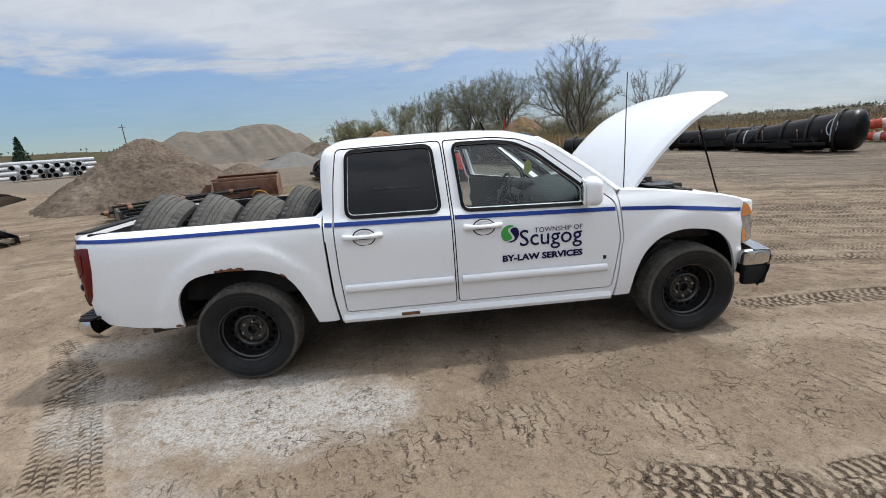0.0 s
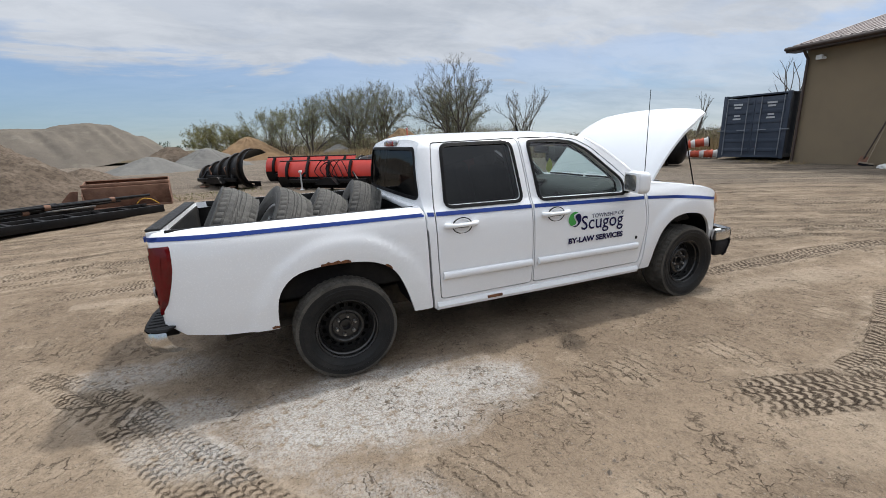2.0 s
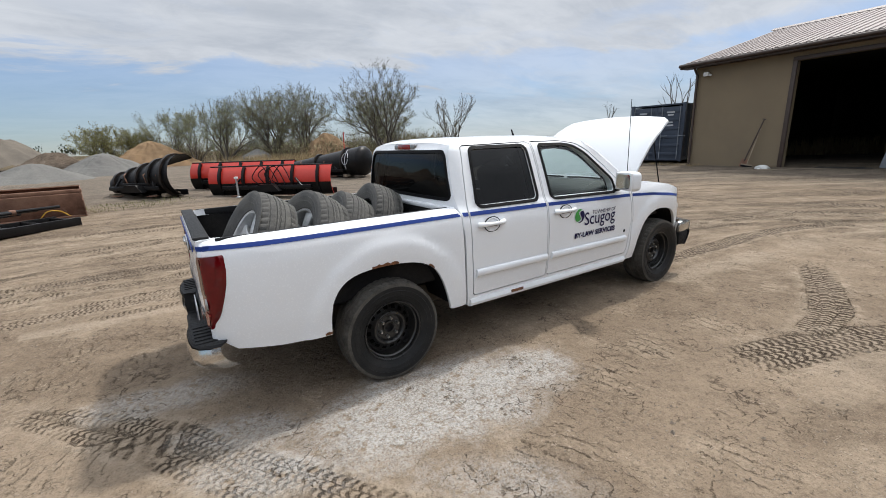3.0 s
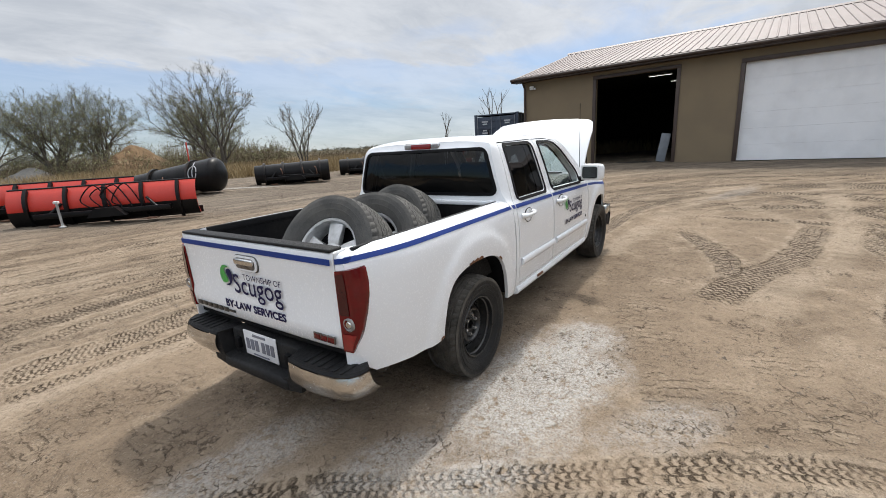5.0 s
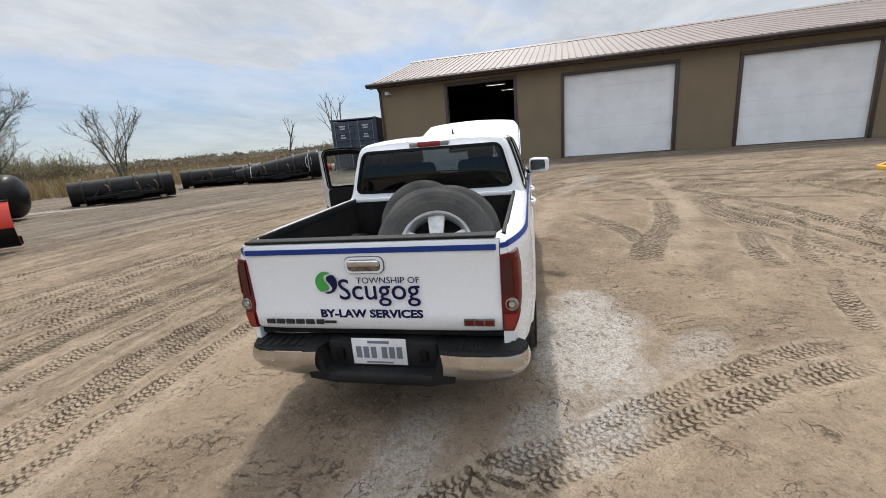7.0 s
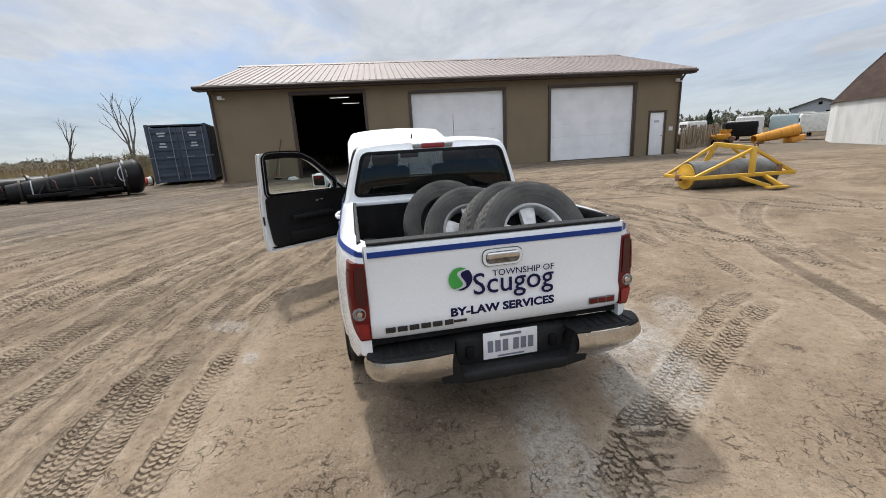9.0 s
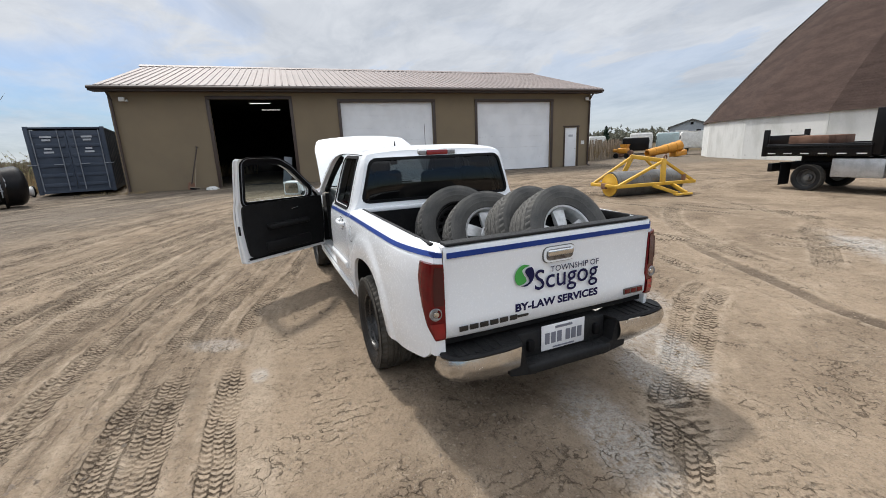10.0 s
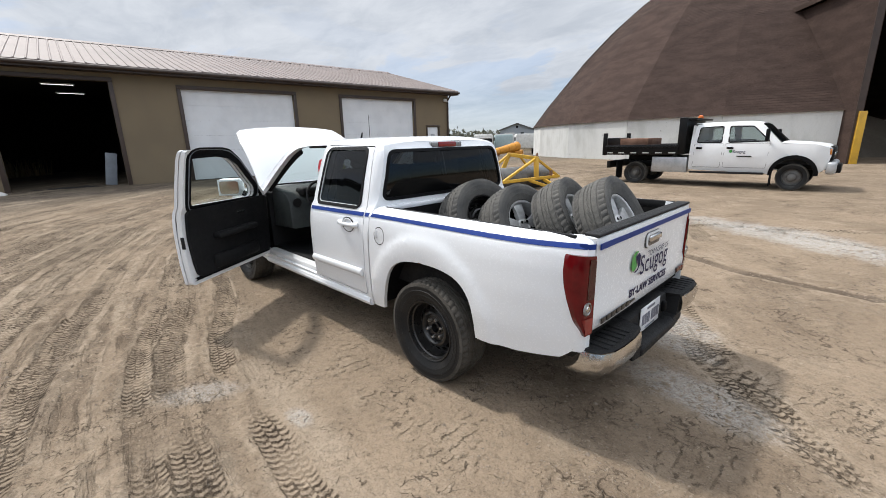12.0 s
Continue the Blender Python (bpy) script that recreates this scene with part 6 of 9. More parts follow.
    outline = edge_l + [(wt * q, 1.54 + 0.027 * (1 - q ** 4)) for q in (-0.9, -0.75, -0.5, -0.25, 0, 0.25, 0.5, 0.75, 0.9)] + [(-y, z) for y, z in edge_l[::-1]]
    rwin = rounded([(-0.698, 1.155), (-0.602, 1.500), (0.602, 1.500), (0.698, 1.155)], 0.06)
    cabb = part("cab_back", panel(B(), outline, [rwin], back, 0.05, 0.03, (1, 0, 0)), "paint", truck)
    part("rear_window_seal", panel(B(), inset(rwin, -0.012), [inset(rwin, 0.012)], lambda u, v: back(u, v) + Vector((-0.004, 0, 0)), 0.06, 0.01, (1, 0, 0)), "seal", cabb)
    part("rear_window", panel(B(), inset(rwin, 0.002), [], lambda u, v: back(u, v) + Vector((0.006, 0, 0)), 0.06, 0.0), "tinted", cabb, "dark tinted rear window")
    lamp = part("brake_lamp", box(B(), (0.630, -0.0, 1.540), (0.03, 0.36, 0.052), 0.016, m=None), "chrome", truck, "high centre brake lamp")
    part("lens", box(B(), (0.611, 0.0, 1.537), (0.014, 0.20, 0.042), 0.006), "bright_lens", lamp)
    for s in (1, -1):
        part("clear_lens", box(B(), (0.613, s * 0.137, 1.536), (0.012, 0.07, 0.036), 0.006), "clear_lens", lamp)
    # windscreen, cowl
    bm = B()

    def screen(u, v):
        x = 2.105 + (2.66 - 2.105) * u
        z = table([(2.105, 1.520), (2.25, 1.434), (2.44, 1.298), (2.60, 1.172), (2.66, 1.125)], x)
        w = half_width(2.0, z) - 0.03
        q = 2 * v - 1
        return Vector((x + 0.09 * (1 - q * q), w * q, z + 0.030 * (1 - q ** 4)))
    grid(bm, 10, 16, screen)
    ws = part("windscreen", bm, "clear", truck, "clear curved windscreen")
    ws.visible_shadow = False
    for s in (1, -1):
        bm = B()
        vs = []
        for u in np.linspace(0, 1, 9):
            p = screen(u, 1.0 if s > 0 else 0.0)
            w = half_width(2.0, p.z)
            vs.append([bm.verts.new(q) for q in (p + Vector((0.035, -s * 0.03, 0.006)), p + Vector((0.015, s * 0.012, 0.012)), Vector((p.x - 0.02, s * (w + 0.001), p.z + 0.004)), Vector((p.x - 0.035, s * (w - 0.03), p.z - 0.03)))])
        for a, b in zip(vs, vs[1:]):
            ring_faces(bm, a, b)
        part("windscreen_pillar", bm, "paint", truck)
        part("pillar_trim", tube(B(), [screen(u, 0.965 if s > 0 else 0.035) + Vector((-0.03, -s * 0.012, -0.03)) for u in np.linspace(0, 1, 7)], 0.032, 8), "dark_trim", truck, "dark inner pillar trim")
    part("cowl", box(B(), (2.76, 0, 1.105), (0.20, 1.30, 0.03), 0.01), "black_plastic", truck, "black cowl grille")
    for y0 in (0.45, -0.15):
        part("wiper", tube(B(), [(2.74, y0 - 0.35, 1.135), (2.73, y0, 1.14), (2.72, y0 + 0.18, 1.135)], 0.009, 6), "black_plastic", truck)
    # raised hood: a crowned sheet hinged at the cowl
    tilt, hlen = 41.5, 1.03

    def hood(u, v, under=0.0):
        q = 2 * v - 1
        w = 0.735 - 0.03 * u - 0.05 * max(0.0, u - 0.75) * 4 * abs(q) ** 3
        along = hlen * u - 0.07 * u * q * q
        crown = 0.004 * (1 - q ** 4) + 0.066 * math.sin(math.pi * min(1.0, u * 0.9)) - 0.10 * max(0.0, u - 0.65) ** 1.5 * 2 - under
        crown -= 0.03 * max(0.0, abs(q) - 0.93) / 0.07
        a = radians(tilt)
        return Vector((2.735 + along * math.cos(a) - crown * math.sin(a), w * q, 1.115 + along * math.sin(a) + crown * math.cos(a)))
    bm = B()
    t = grid(bm, 22, 28, lambda u, v: hood(u, v))
    b2 = grid(bm, 22, 28, lambda u, v: hood(u, v, 0.022))
    rim_t = [t[i][0] for i in range(23)] + [t[22][j] for j in range(1, 29)] + [t[i][28] for i in range(21, -1, -1)] + [t[0][j] for j in range(27, 0, -1)]
    rim_b = [b2[i][0] for i in range(23)] + [b2[22][j] for j in range(1, 29)] + [b2[i][28] for i in range(21, -1, -1)] + [b2[0][j] for j in range(27, 0, -1)]
    ring_faces(bm, rim_t, rim_b)
    hood_ob = part("hood", bm, "paint", truck, "white hood propped wide open")
    ribs = [((0.12, 0.2), (0.85, 0.35)), ((0.12, 0.8), (0.85, 0.65)), ((0.12, 0.5), (0.85, 0.5)), ((0.10, 0.12), (0.10, 0.88)), ((0.88, 0.12), (0.88, 0.88))]
    for (u0, v0), (u1, v1) in ribs:
        part("hood_rib", tube(B(), [hood(u0 + (u1 - u0) * q, v0 + (v1 - v0) * q, 0.035) for q in np.linspace(0, 1, 7)], 0.022, 6), "worn_paint", hood_ob)
    part("prop_rod", tube(B(), [(3.53, -0.60, 1.00), (3.33, -0.60, 1.52)], 0.006, 6), "seal", truck, "thin hood prop rod")
    # engine bay and front end
    bay = part("engine_bay", box(B(), (3.15, 0, 0.84), (0.85, 1.28, 0.30), 0.03), "engine", truck, "dark engine bay with hoses")
    for k in range(26):
        x, y = random.uniform(2.8, 3.5), random.uniform(-0.55, 0.55)
        part("engine_part", box(B(), (x, y, 0.99 + random.uniform(0, 0.05)), (random.uniform(0.05, 0.22), random.uniform(0.05, 0.2), random.uniform(0.04, 0.09)), 0.015), random.choice(["engine", "black_plastic", "steel_black", "nut"]), bay)
    for k in range(5):
        y = -0.5 + 0.22 * k
        part("hose", tube(B(), smooth3([(2.85, y, 1.03), (3.05, y + 0.08, 1.07), (3.25, y - 0.05, 1.05), (3.45, y + 0.1, 1.02)]), 0.014, 7), "seal", bay)
    part("front_panel", box(B(), (3.76, 0, 0.78), (0.10, 1.26, 0.34), 0.03), "paint", truck)
    gr = part("grille", box(B(), (3.83, 0, 0.80), (0.05, 0.92, 0.22), 0.02), "black_plastic", truck, "black front grille")
    part("grille_bar", box(B(), (3.86, 0, 0.80), (0.03, 0.96, 0.03), 0.01), "chrome", gr)
    bm = B()

    def bumper(u, v):
        y = -0.86 + 1.72 * u
        q = abs(2 * u - 1)
        x = 3.90 - 0.11 * q ** 3
        prof = [(0.0, -0.12, 0.618), (0.12, 0.0, 0.612), (0.40, 0.02, 0.56), (0.5, 0.01, 0.49)]
        return Vector((x + table([(p[0], p[1]) for p in prof], v * 0.5), y * (1 - 0.02 * q), table([(p[0], p[2]) for p in prof], v * 0.5)))
    grid(bm, 28, 8, bumper)
    fb = part("front_bumper", bm, "chrome", truck, "chrome front bumper with black lower valance")
    bm = B()
    grid(bm, 28, 6, lambda u, v: Vector((3.915 - 0.11 * abs(2 * u - 1) ** 3 - 0.08 * v ** 2, (-0.865 + 1.73 * u) * (1 - 0.02 * abs(2 * u - 1)), 0.495 - 0.16 * v)))
    part("valance", bm, "black_plastic", fb)
    for s in (1, -1):
        part("bumper_end", box(B(), (3.715, s * 0.805, 0.415), (0.19, 0.06, 0.16), 0.028), "black_plastic", fb)
        part("bumper_tip", box(B(), (3.705, s * 0.810, 0.553), (0.22, 0.065, 0.122), 0.025), "chrome", fb)
    flap = [(0.470 + 0.060 * math.cos(a), 0.925 + 0.064 * math.sin(a)) for a in np.linspace(0, 2 * math.pi, 29)[:-1]]
    part("fuel_flap", skin(flap, [inset(flap, 0.005)], 1, 0.0015, 0.05, 0.0), "seal", truck, "round fuel flap")
    part("flap_pull", box(B(), (0.505, half_width(0.50, 0.94) + 0.004, 0.94), (0.02, 0.012, 0.06), 0.005), "paint", truck)
    # aerials
    part("antenna", tube(B(), [(2.72, -0.715, 1.10), (2.72, -0.715, 1.14), (2.715, -0.71, 1.90)], [0.012, 0.004, 0.0028], 6), "seal", truck, "thin whip antenna on the fender")
    part("roof_antenna", tube(B(), [(1.86, 0.0, 1.595), (1.83, 0.0, 1.665)], [0.012, 0.006], 8), "seal", truck)
    make_bed(truck)
    make_cabin(truck)
    # wheels
    for x in (0.0, WB):
        for s in (1, -1):
            m = pose(x, s * 0.745, 0.345, -90 * s, 0, 0) @ pose(0, 0, 0, 0, 0, 17 + 40 * x)
            wheel = new("wheel")
            wheel.parent = truck
            tagged(wheel, "black steel wheel with a dusty tyre")
            make_tyre("rubber", wheel, m)
            make_steel_rim(wheel, m)
    # chassis
    part("chassis", box(B(), (1.4, 0, 0.40), (4.5, 0.95, 0.16), 0.02), "under", truck, "dark dirty chassis and axles")
    part("axle", tube(B(), [(0, -0.62, 0.345), (0, 0.62, 0.345)], 0.045, 10), "under", truck)
    part("axle", tube(B(), [(3.2, -0.62, 0.345), (3.2, 0.62, 0.345)], 0.04, 10), "under", truck)
    part("axle_bell", lathe(B(), [(0.0, -0.12), (0.09, -0.08), (0.12, 0.0), (0.09, 0.08), (0.0, 0.12)], 16, pose(0, 0.0, 0.345, 0, 90, 0)), "under", truck)
    part("exhaust", tube(B(), [(2.2, -0.35, 0.33), (0.5, -0.42, 0.33), (-0.5, -0.55, 0.36), (-0.75, -0.62, 0.36)], 0.03, 8), "under", truck)
    return truck


def smooth3(pts, n=4):
    pts = [Vector(p) for p in pts]
    out, k = [], len(pts)
    for i in range(k - 1):
        p0, p1, p2, p3 = (pts[min(max(i + d, 0), k - 1)] for d in (-1, 0, 1, 2))
        for s in range(n):
            t = s / n
            out.append(0.5 * (2 * p1 + (p2 - p0) * t + (2 * p0 - 5 * p1 + 4 * p2 - p3) * t * t + (3 * p1 - p0 - 3 * p2 + p3) * t ** 3))
    return out + [pts[-1]]


def make_bed(truck):
    """Cargo box, tailgate and rear bumper."""
    floor_z = 0.60
    box_ob = part("cargo_box", box(B(), (-0.22, 0, floor_z), (1.58, 1.40, 0.05)), "bedliner", truck, "black lined cargo box")
    for s in (1, -1):
        part("bed_wall", box(B(), (-0.22, s * 0.715, 0.83), (1.58, 0.03, 0.47)), "bedliner", box_ob)
        part("wheel_tub", box(B(), (0.0, s * 0.62, 0.72), (0.78, 0.18, 0.24), 0.05), "bedliner", box_ob)
        bm = B()
        n = 12
        rows = []
        for i in range(n + 1):
            x = -1.02 + 1.608 * i / n
            w = half_width(x, 1.102)
            rows.append([bm.verts.new(p) for p in ((x, s * w, 1.102), (x, s * (w - 0.02), 1.108), (x, s * min(w - 0.022, 0.722), 1.108), (x, s * min(w - 0.024, 0.718), 1.06))])
        for a, b in zip(rows, rows[1:]):
            ring_faces(bm, a, b, False)
        part("bed_rail", bm, "paint", box_ob)
        part("rail_cap", box(B(), (-0.20, s * 0.706, 1.085), (1.50, 0.022, 0.05), 0.006), "black_plastic", box_ob)
    part("head_board", box(B(), (0.555, 0, 0.84), (0.03, 1.43, 0.48)), "bedliner", box_ob)
    part("head_rail", box(B(), (0.562, 0, 1.092), (0.055, 1.50, 0.035), 0.01), "paint", box_ob)
    for k in range(9):
        part("floor_rib", box(B(), (-0.22, -0.56 + 0.14 * k, floor_z + 0.03), (1.5, 0.06, 0.016), 0.006), "bedliner", box_ob)
    # tailgate
    bm = B()
    prof = [(-0.985, 0.625), (-1.035, 0.615), (-1.056, 0.64), (-1.060, 0.72), (-1.050, 0.76), (-1.054, 1.00), (-1.060, 1.07), (-1.052, 1.098), (-1.035, 1.106), (-0.975, 1.106), (-0.97, 1.05)]
    bm2 = []
    for y in np.linspace(-0.688, 0.688, 15):
        e = (abs(y) / 0.688) ** 8 * 0.012
        bm2.append([bm.verts.new((x + e, y, z)) for x, z in prof])
    for a, b in zip(bm2, bm2[1:]):
        ring_faces(bm, a, b)
    bm.faces.new(bm2[0]), bm.faces.new(bm2[-1][::-1])
    gate = part("tailgate", bm, "paint", truck, "white closed tailgate with navy lettering")
    part("gate_liner", box(B(), (-0.964, 0, 0.85), (0.012, 1.36, 0.46), 0.003), "bedliner", gate, "black inner liner")
    part("gate_cap", box(B(), (-1.012, 0, 1.112), (0.078, 1.35, 0.016), 0.006, seg=3), "black_plastic", gate, "black top cap")
    part("stripe", box(B(), (-1.0595, 0, 1.062), (0.006, 1.35, 0.028)), "blue_stripe", gate)
    def oval(w, h, r, x, deep):
        return prism(B(), rounded([(-w, 0.985 - h), (w, 0.985 - h), (w, 0.985 + h), (-w, 0.985 + h)], r, 6), deep, pose(x, 0, 0, 0, 0, 90))
    part("handle_gap", oval(0.108, 0.046, 0.040, -1.055, 0.012), "drum", gate)
    part("handle_bezel", oval(0.104, 0.042, 0.038, -1.057, 0.020), "paint", gate)
    part("handle_recess", oval(0.090, 0.031, 0.029, -1.0665, 0.004), "nut", gate)
    part("handle", box(B(), (-1.073, 0.0, 0.996), (0.020, 0.172, 0.036), 0.009, seg=3), "chrome", gate, "bright pull handle")
    make_letters(gate, Matrix(((0, 0, -1, -1.0600), (-1, 0, 0, 0.283), (0, 1, 0, 0.695), (0, 0, 0, 1))))
    for k, (y, w) in enumerate(((0.595, 0.05), (0.535, 0.05), (0.475, 0.05), (0.415, 0.05), (0.355, 0.05), (0.295, 0.045), (0.235, 0.07))):
        part("badge_bar", box(B(), (-1.062, y, 0.668), (0.006, w, 0.028 if k < 6 else 0.014), 0.002), "steel_black", gate)
    badge = part("badge_plate", box(B(), (-1.0615, -0.575, 0.672), (0.006, 0.155, 0.038), 0.002), "nut", gate)
    for k in range(3):
        part("badge_bar", box(B(), (-1.066, -0.525 - 0.05 * k, 0.672), (0.004, 0.042, 0.026), 0.002), "red_lens", badge)
    # corner posts beside the tailgate
    for s in (1, -1):
        bm = B()
        zs = [0.53, 0.60, 0.64, 0.85, 1.03, 1.085, 1.102]
        rows = []
        for z in zs:
            w = half_width(-0.985, z)
            rows.append([bm.verts.new(p) for p in ((-0.985, s * (w - 0.002), z), (-1.015, s * (w - 0.012), z), (-1.036, s * (w - 0.035), z), (-1.043, s * 0.693, z), (-0.97, s * 0.692, z))])
        for a, b in zip(rows, rows[1:]):
            ring_faces(bm, a, b, False)
        bm.faces.new(rows[-1])
        post = part("bed_corner", bm, "paint", truck)
        wt = half_width(-0.985, 1.06) + 0.003
        bm = B()
        around = [(-0.985, wt - 0.002), (-1.017, wt - 0.011), (-1.039, wt - 0.034), (-1.046, 0.694)]
        ring_faces(bm, *[[bm.verts.new((x, s * y, z)) for x, y in around] for z in (1.052, 1.078)], False)
        part("stripe", bm, "blue_stripe", post)
    # step bumper
    bump = part("rear_bumper", box(B(), (-1.00, 0, 0.475), (0.14, 0.62, 0.17), 0.02), "black_plastic", truck, "chrome step bumper with black tread pads")
    for s in (1, -1):
        bm = B()

        def corner(u, v):
            # u: from the middle part outwards and round the corner; v: from the top down
            path = [(-1.150, 0.34), (-1.162, 0.45), (-1.160, 0.58), (-1.148, 0.68), (-1.118, 0.738), (-1.072, 0.766), (-1.02, 0.772)]
            q = u * (len(path) - 1)
            i = min(int(q), len(path) - 2)
            f = q - i
            x, y = path[i][0] + (path[i + 1][0] - path[i][0]) * f, path[i][1] + (path[i + 1][1] - path[i][1]) * f
            low = 0.405 - 0.04 * (1 - u)
            bulge = 0.012 * math.sin(math.pi * v)
            return Vector((x - bulge + 0.05 * v ** 3 + 0.045 * v * u ** 4, s * (y + bulge - 0.015 * v ** 3), 0.535 + (low - 0.535) * v))
        grid(bm, 24, 8, corner)
        part("chrome_end", bm, "chrome", bump, "dull chrome bumper corner")
        top = [(-1.150, 0.34), (-1.162, 0.45), (-1.160, 0.58), (-1.148, 0.68), (-1.118, 0.738), (-1.072, 0.766), (-1.02, 0.772), (-0.98, 0.72), (-0.98, 0.40), (-1.01, 0.30)]
        bm = B()
        a = [bm.verts.new((x + 0.004, s * (y - 0.004), 0.538)) for x, y in top]
        b = [bm.verts.new((x + 0.012, s * (y - 0.010), 0.552)) for x, y in top]
        bm.faces.new(b), ring_faces(bm, a, b), bm.faces.new(a[::-1])
        pad = part("step_pad", bm, "black_plastic", bump, "black ribbed step pad")
        for i in range(6):
            part("pad_rib", box(B(), (-1.068, s * (0.44 + 0.05 * i), 0.554), (0.12, 0.022, 0.006), 0.002), "black_plastic", pad)
        part("step_lip", prism(B(), [(0.33, 0.54), (0.43, 0.54), (0.40, 0.37), (0.24, 0.345), (0.24, 0.41), (0.30, 0.42)], 0.10, pose(-1.09, 0, 0, 0, 0, 90 if s > 0 else -90) @ Matrix.Scale(1, 4)), "black_plastic", bump)
        part("tow_hook", box(B(), (-1.075, s * 0.235, 0.485), (0.04, 0.045, 0.07), 0.012), "seal", bump)
    part("hitch_step", box(B(), (-1.08, 0, 0.378), (0.14, 0.60, 0.07), 0.025, seg=3), "black_plastic", bump)
    plate = part("number_plate", box(B(), (-1.078, -0.03, 0.506), (0.006, 0.305, 0.152), 0.0025), "plate", bump, "white number plate with dark bars")
    for y in (0.082, 0.040, -0.002, -0.062, -0.104, -0.146):
        part("plate_bar", box(B(), (-1.0825, y + 0.002, 0.502), (0.003, 0.030, 0.066)), "plate_ink", plate)
    part("plate_bar", box(B(), (-1.0825, -0.03, 0.562), (0.003, 0.12, 0.014)), "plate_ink", plate)
    part("plate_bar", box(B(), (-1.0825, -0.03, 0.444), (0.003, 0.15, 0.008)), "plate_ink", plate)
    # the bumper hangs a little to the right; the plate sits in the middle of the body
    bump.location.y, plate.location.y = -0.04, 0.04


def make_cabin(truck):
    """Floor, dash, wheel and seats."""
    cab = part("cabin_floor", box(B(), (1.65, 0, 0.46), (2.0, 1.42, 0.05)), "dark_trim", truck, "dark cabin floor and sills")
    for s in (1, -1):
        part("sill_plate", box(B(), (1.65, s * 0.735, 0.445), (1.95, 0.11, 0.05), 0.012), "worn_paint", cab)
    part("bulkhead", box(B(), (2.68, 0, 0.76), (0.06, 1.42, 0.6)), "dark_trim", cab)
    part("rear_shelf", box(B(), (0.68, 0, 0.80), (0.06, 1.35, 0.62)), "dark_trim", cab)
    dash = part("dashboard", prism(B(), [(2.20, 0.72), (2.22, 1.0), (2.30, 1.08), (2.62, 1.13), (2.66, 0.70)], 1.36, bevel=0.03), "dash", cab, "dark grey-green dashboard")
    for y in (0.60, 0.16, -0.16, -0.60):
        part("vent", lathe(B(), [(0.045, 0.0), (0.045, 0.014), (0.036, 0.016), (0.0, 0.006)], 18, pose(2.212, y, 0.985, 0, -90, 0)), "black_plastic", dash)
    part("instrument_hood", box(B(), (2.28, 0.36, 1.085), (0.16, 0.36, 0.09), 0.035, seg=3), "dark_trim", dash)
    wheel_m = pose(2.06, 0.36, 1.02, 0, -64, 0)
    sw = part("steering_wheel", lathe(B(), [(0.19 + 0.014 * math.cos(a), 0.014 * math.sin(a)) for a in np.linspace(0, 2 * math.pi, 9)[:-1]], 36, wheel_m, closed=True), "black_plastic", cab, "black steering wheel")
    part("wheel_hub", box(B(), (0, 0, -0.02), (0.14, 0.13, 0.05), 0.02, m=wheel_m), "black_plastic", sw)
    for a in (0, 120, 240):
        part("wheel_spoke", box(B(), (0.12, 0, -0.01), (0.14, 0.035, 0.018), 0.006, m=wheel_m @ pose(0, 0, 0, 0, 0, a + 90)), "black_plastic", sw)
    part("column", tube(B(), [(2.08, 0.36, 1.00), (2.30, 0.36, 0.90)], 0.04, 10), "dark_trim", sw)
    for y in (0.36, -0.36):
        seat = part("front_seat", box(B(), (1.72, y, 0.70), (0.52, 0.50, 0.20), 0.06, seg=3), "grey_cloth", cab, "dark grey front seat")
        m = pose(1.47, y, 0.74, 0, -14, 0)
        part("backrest", box(B(), (0, 0, 0.31), (0.15, 0.48, 0.62), 0.055, m=m, seg=3), "grey_cloth", seat)
        part("headrest", box(B(), (0.0, 0, 0.70), (0.10, 0.26, 0.16), 0.045, m=m, seg=3), "grey_cloth", seat)
    seat = part("rear_seat", box(B(), (0.98, 0, 0.68), (0.46, 1.28, 0.18), 0.05, seg=3), "grey_cloth", cab, "dark grey rear bench")
    part("backrest", box(B(), (0.78, 0, 0.98), (0.13, 1.28, 0.58), 0.05, m=pose(0, 0, 0, 0, 0, 0), seg=3), "grey_cloth", seat)
    for y in (0.42, -0.42):
        part("headrest", box(B(), (0.76, y, 1.32), (0.09, 0.25, 0.15), 0.04, seg=3), "grey_cloth", seat)
    # a red jacket hangs by the driver's pillar, a leaf-shaped tag from the mirror
    part("jacket", prism(B(), smooth_line([(1.36, 1.08), (1.33, 1.30), (1.37, 1.43), (1.43, 1.45), (1.49, 1.42), (1.50, 1.28), (1.52, 1.07), (1.44, 1.05)], 3), 0.06, pose(0.18, 0.58, -0.02), 0.015), "red_cloth", cab, "red jacket hanging by the pillar")
    part("belt", box(B(), (1.70, 0.58, 0.95), (0.05, 0.02, 0.22), 0.004, m=pose(0, 0, 0, 0, 0, 0)), "white_plain", cab, "pale seat belt")
    part("air_tag", prism(B(), [(2.08, 1.24), (2.05, 1.28), (2.06, 1.34), (2.09, 1.38), (2.12, 1.34), (2.12, 1.28)], 0.006, pose(0.14, 0, -0.04)), "tag", cab, "yellow-green leaf-shaped tag")
    part("rear_mirror", box(B(), (2.13, 0, 1.43), (0.03, 0.22, 0.07), 0.015), "black_plastic", cab)


make_pickup()


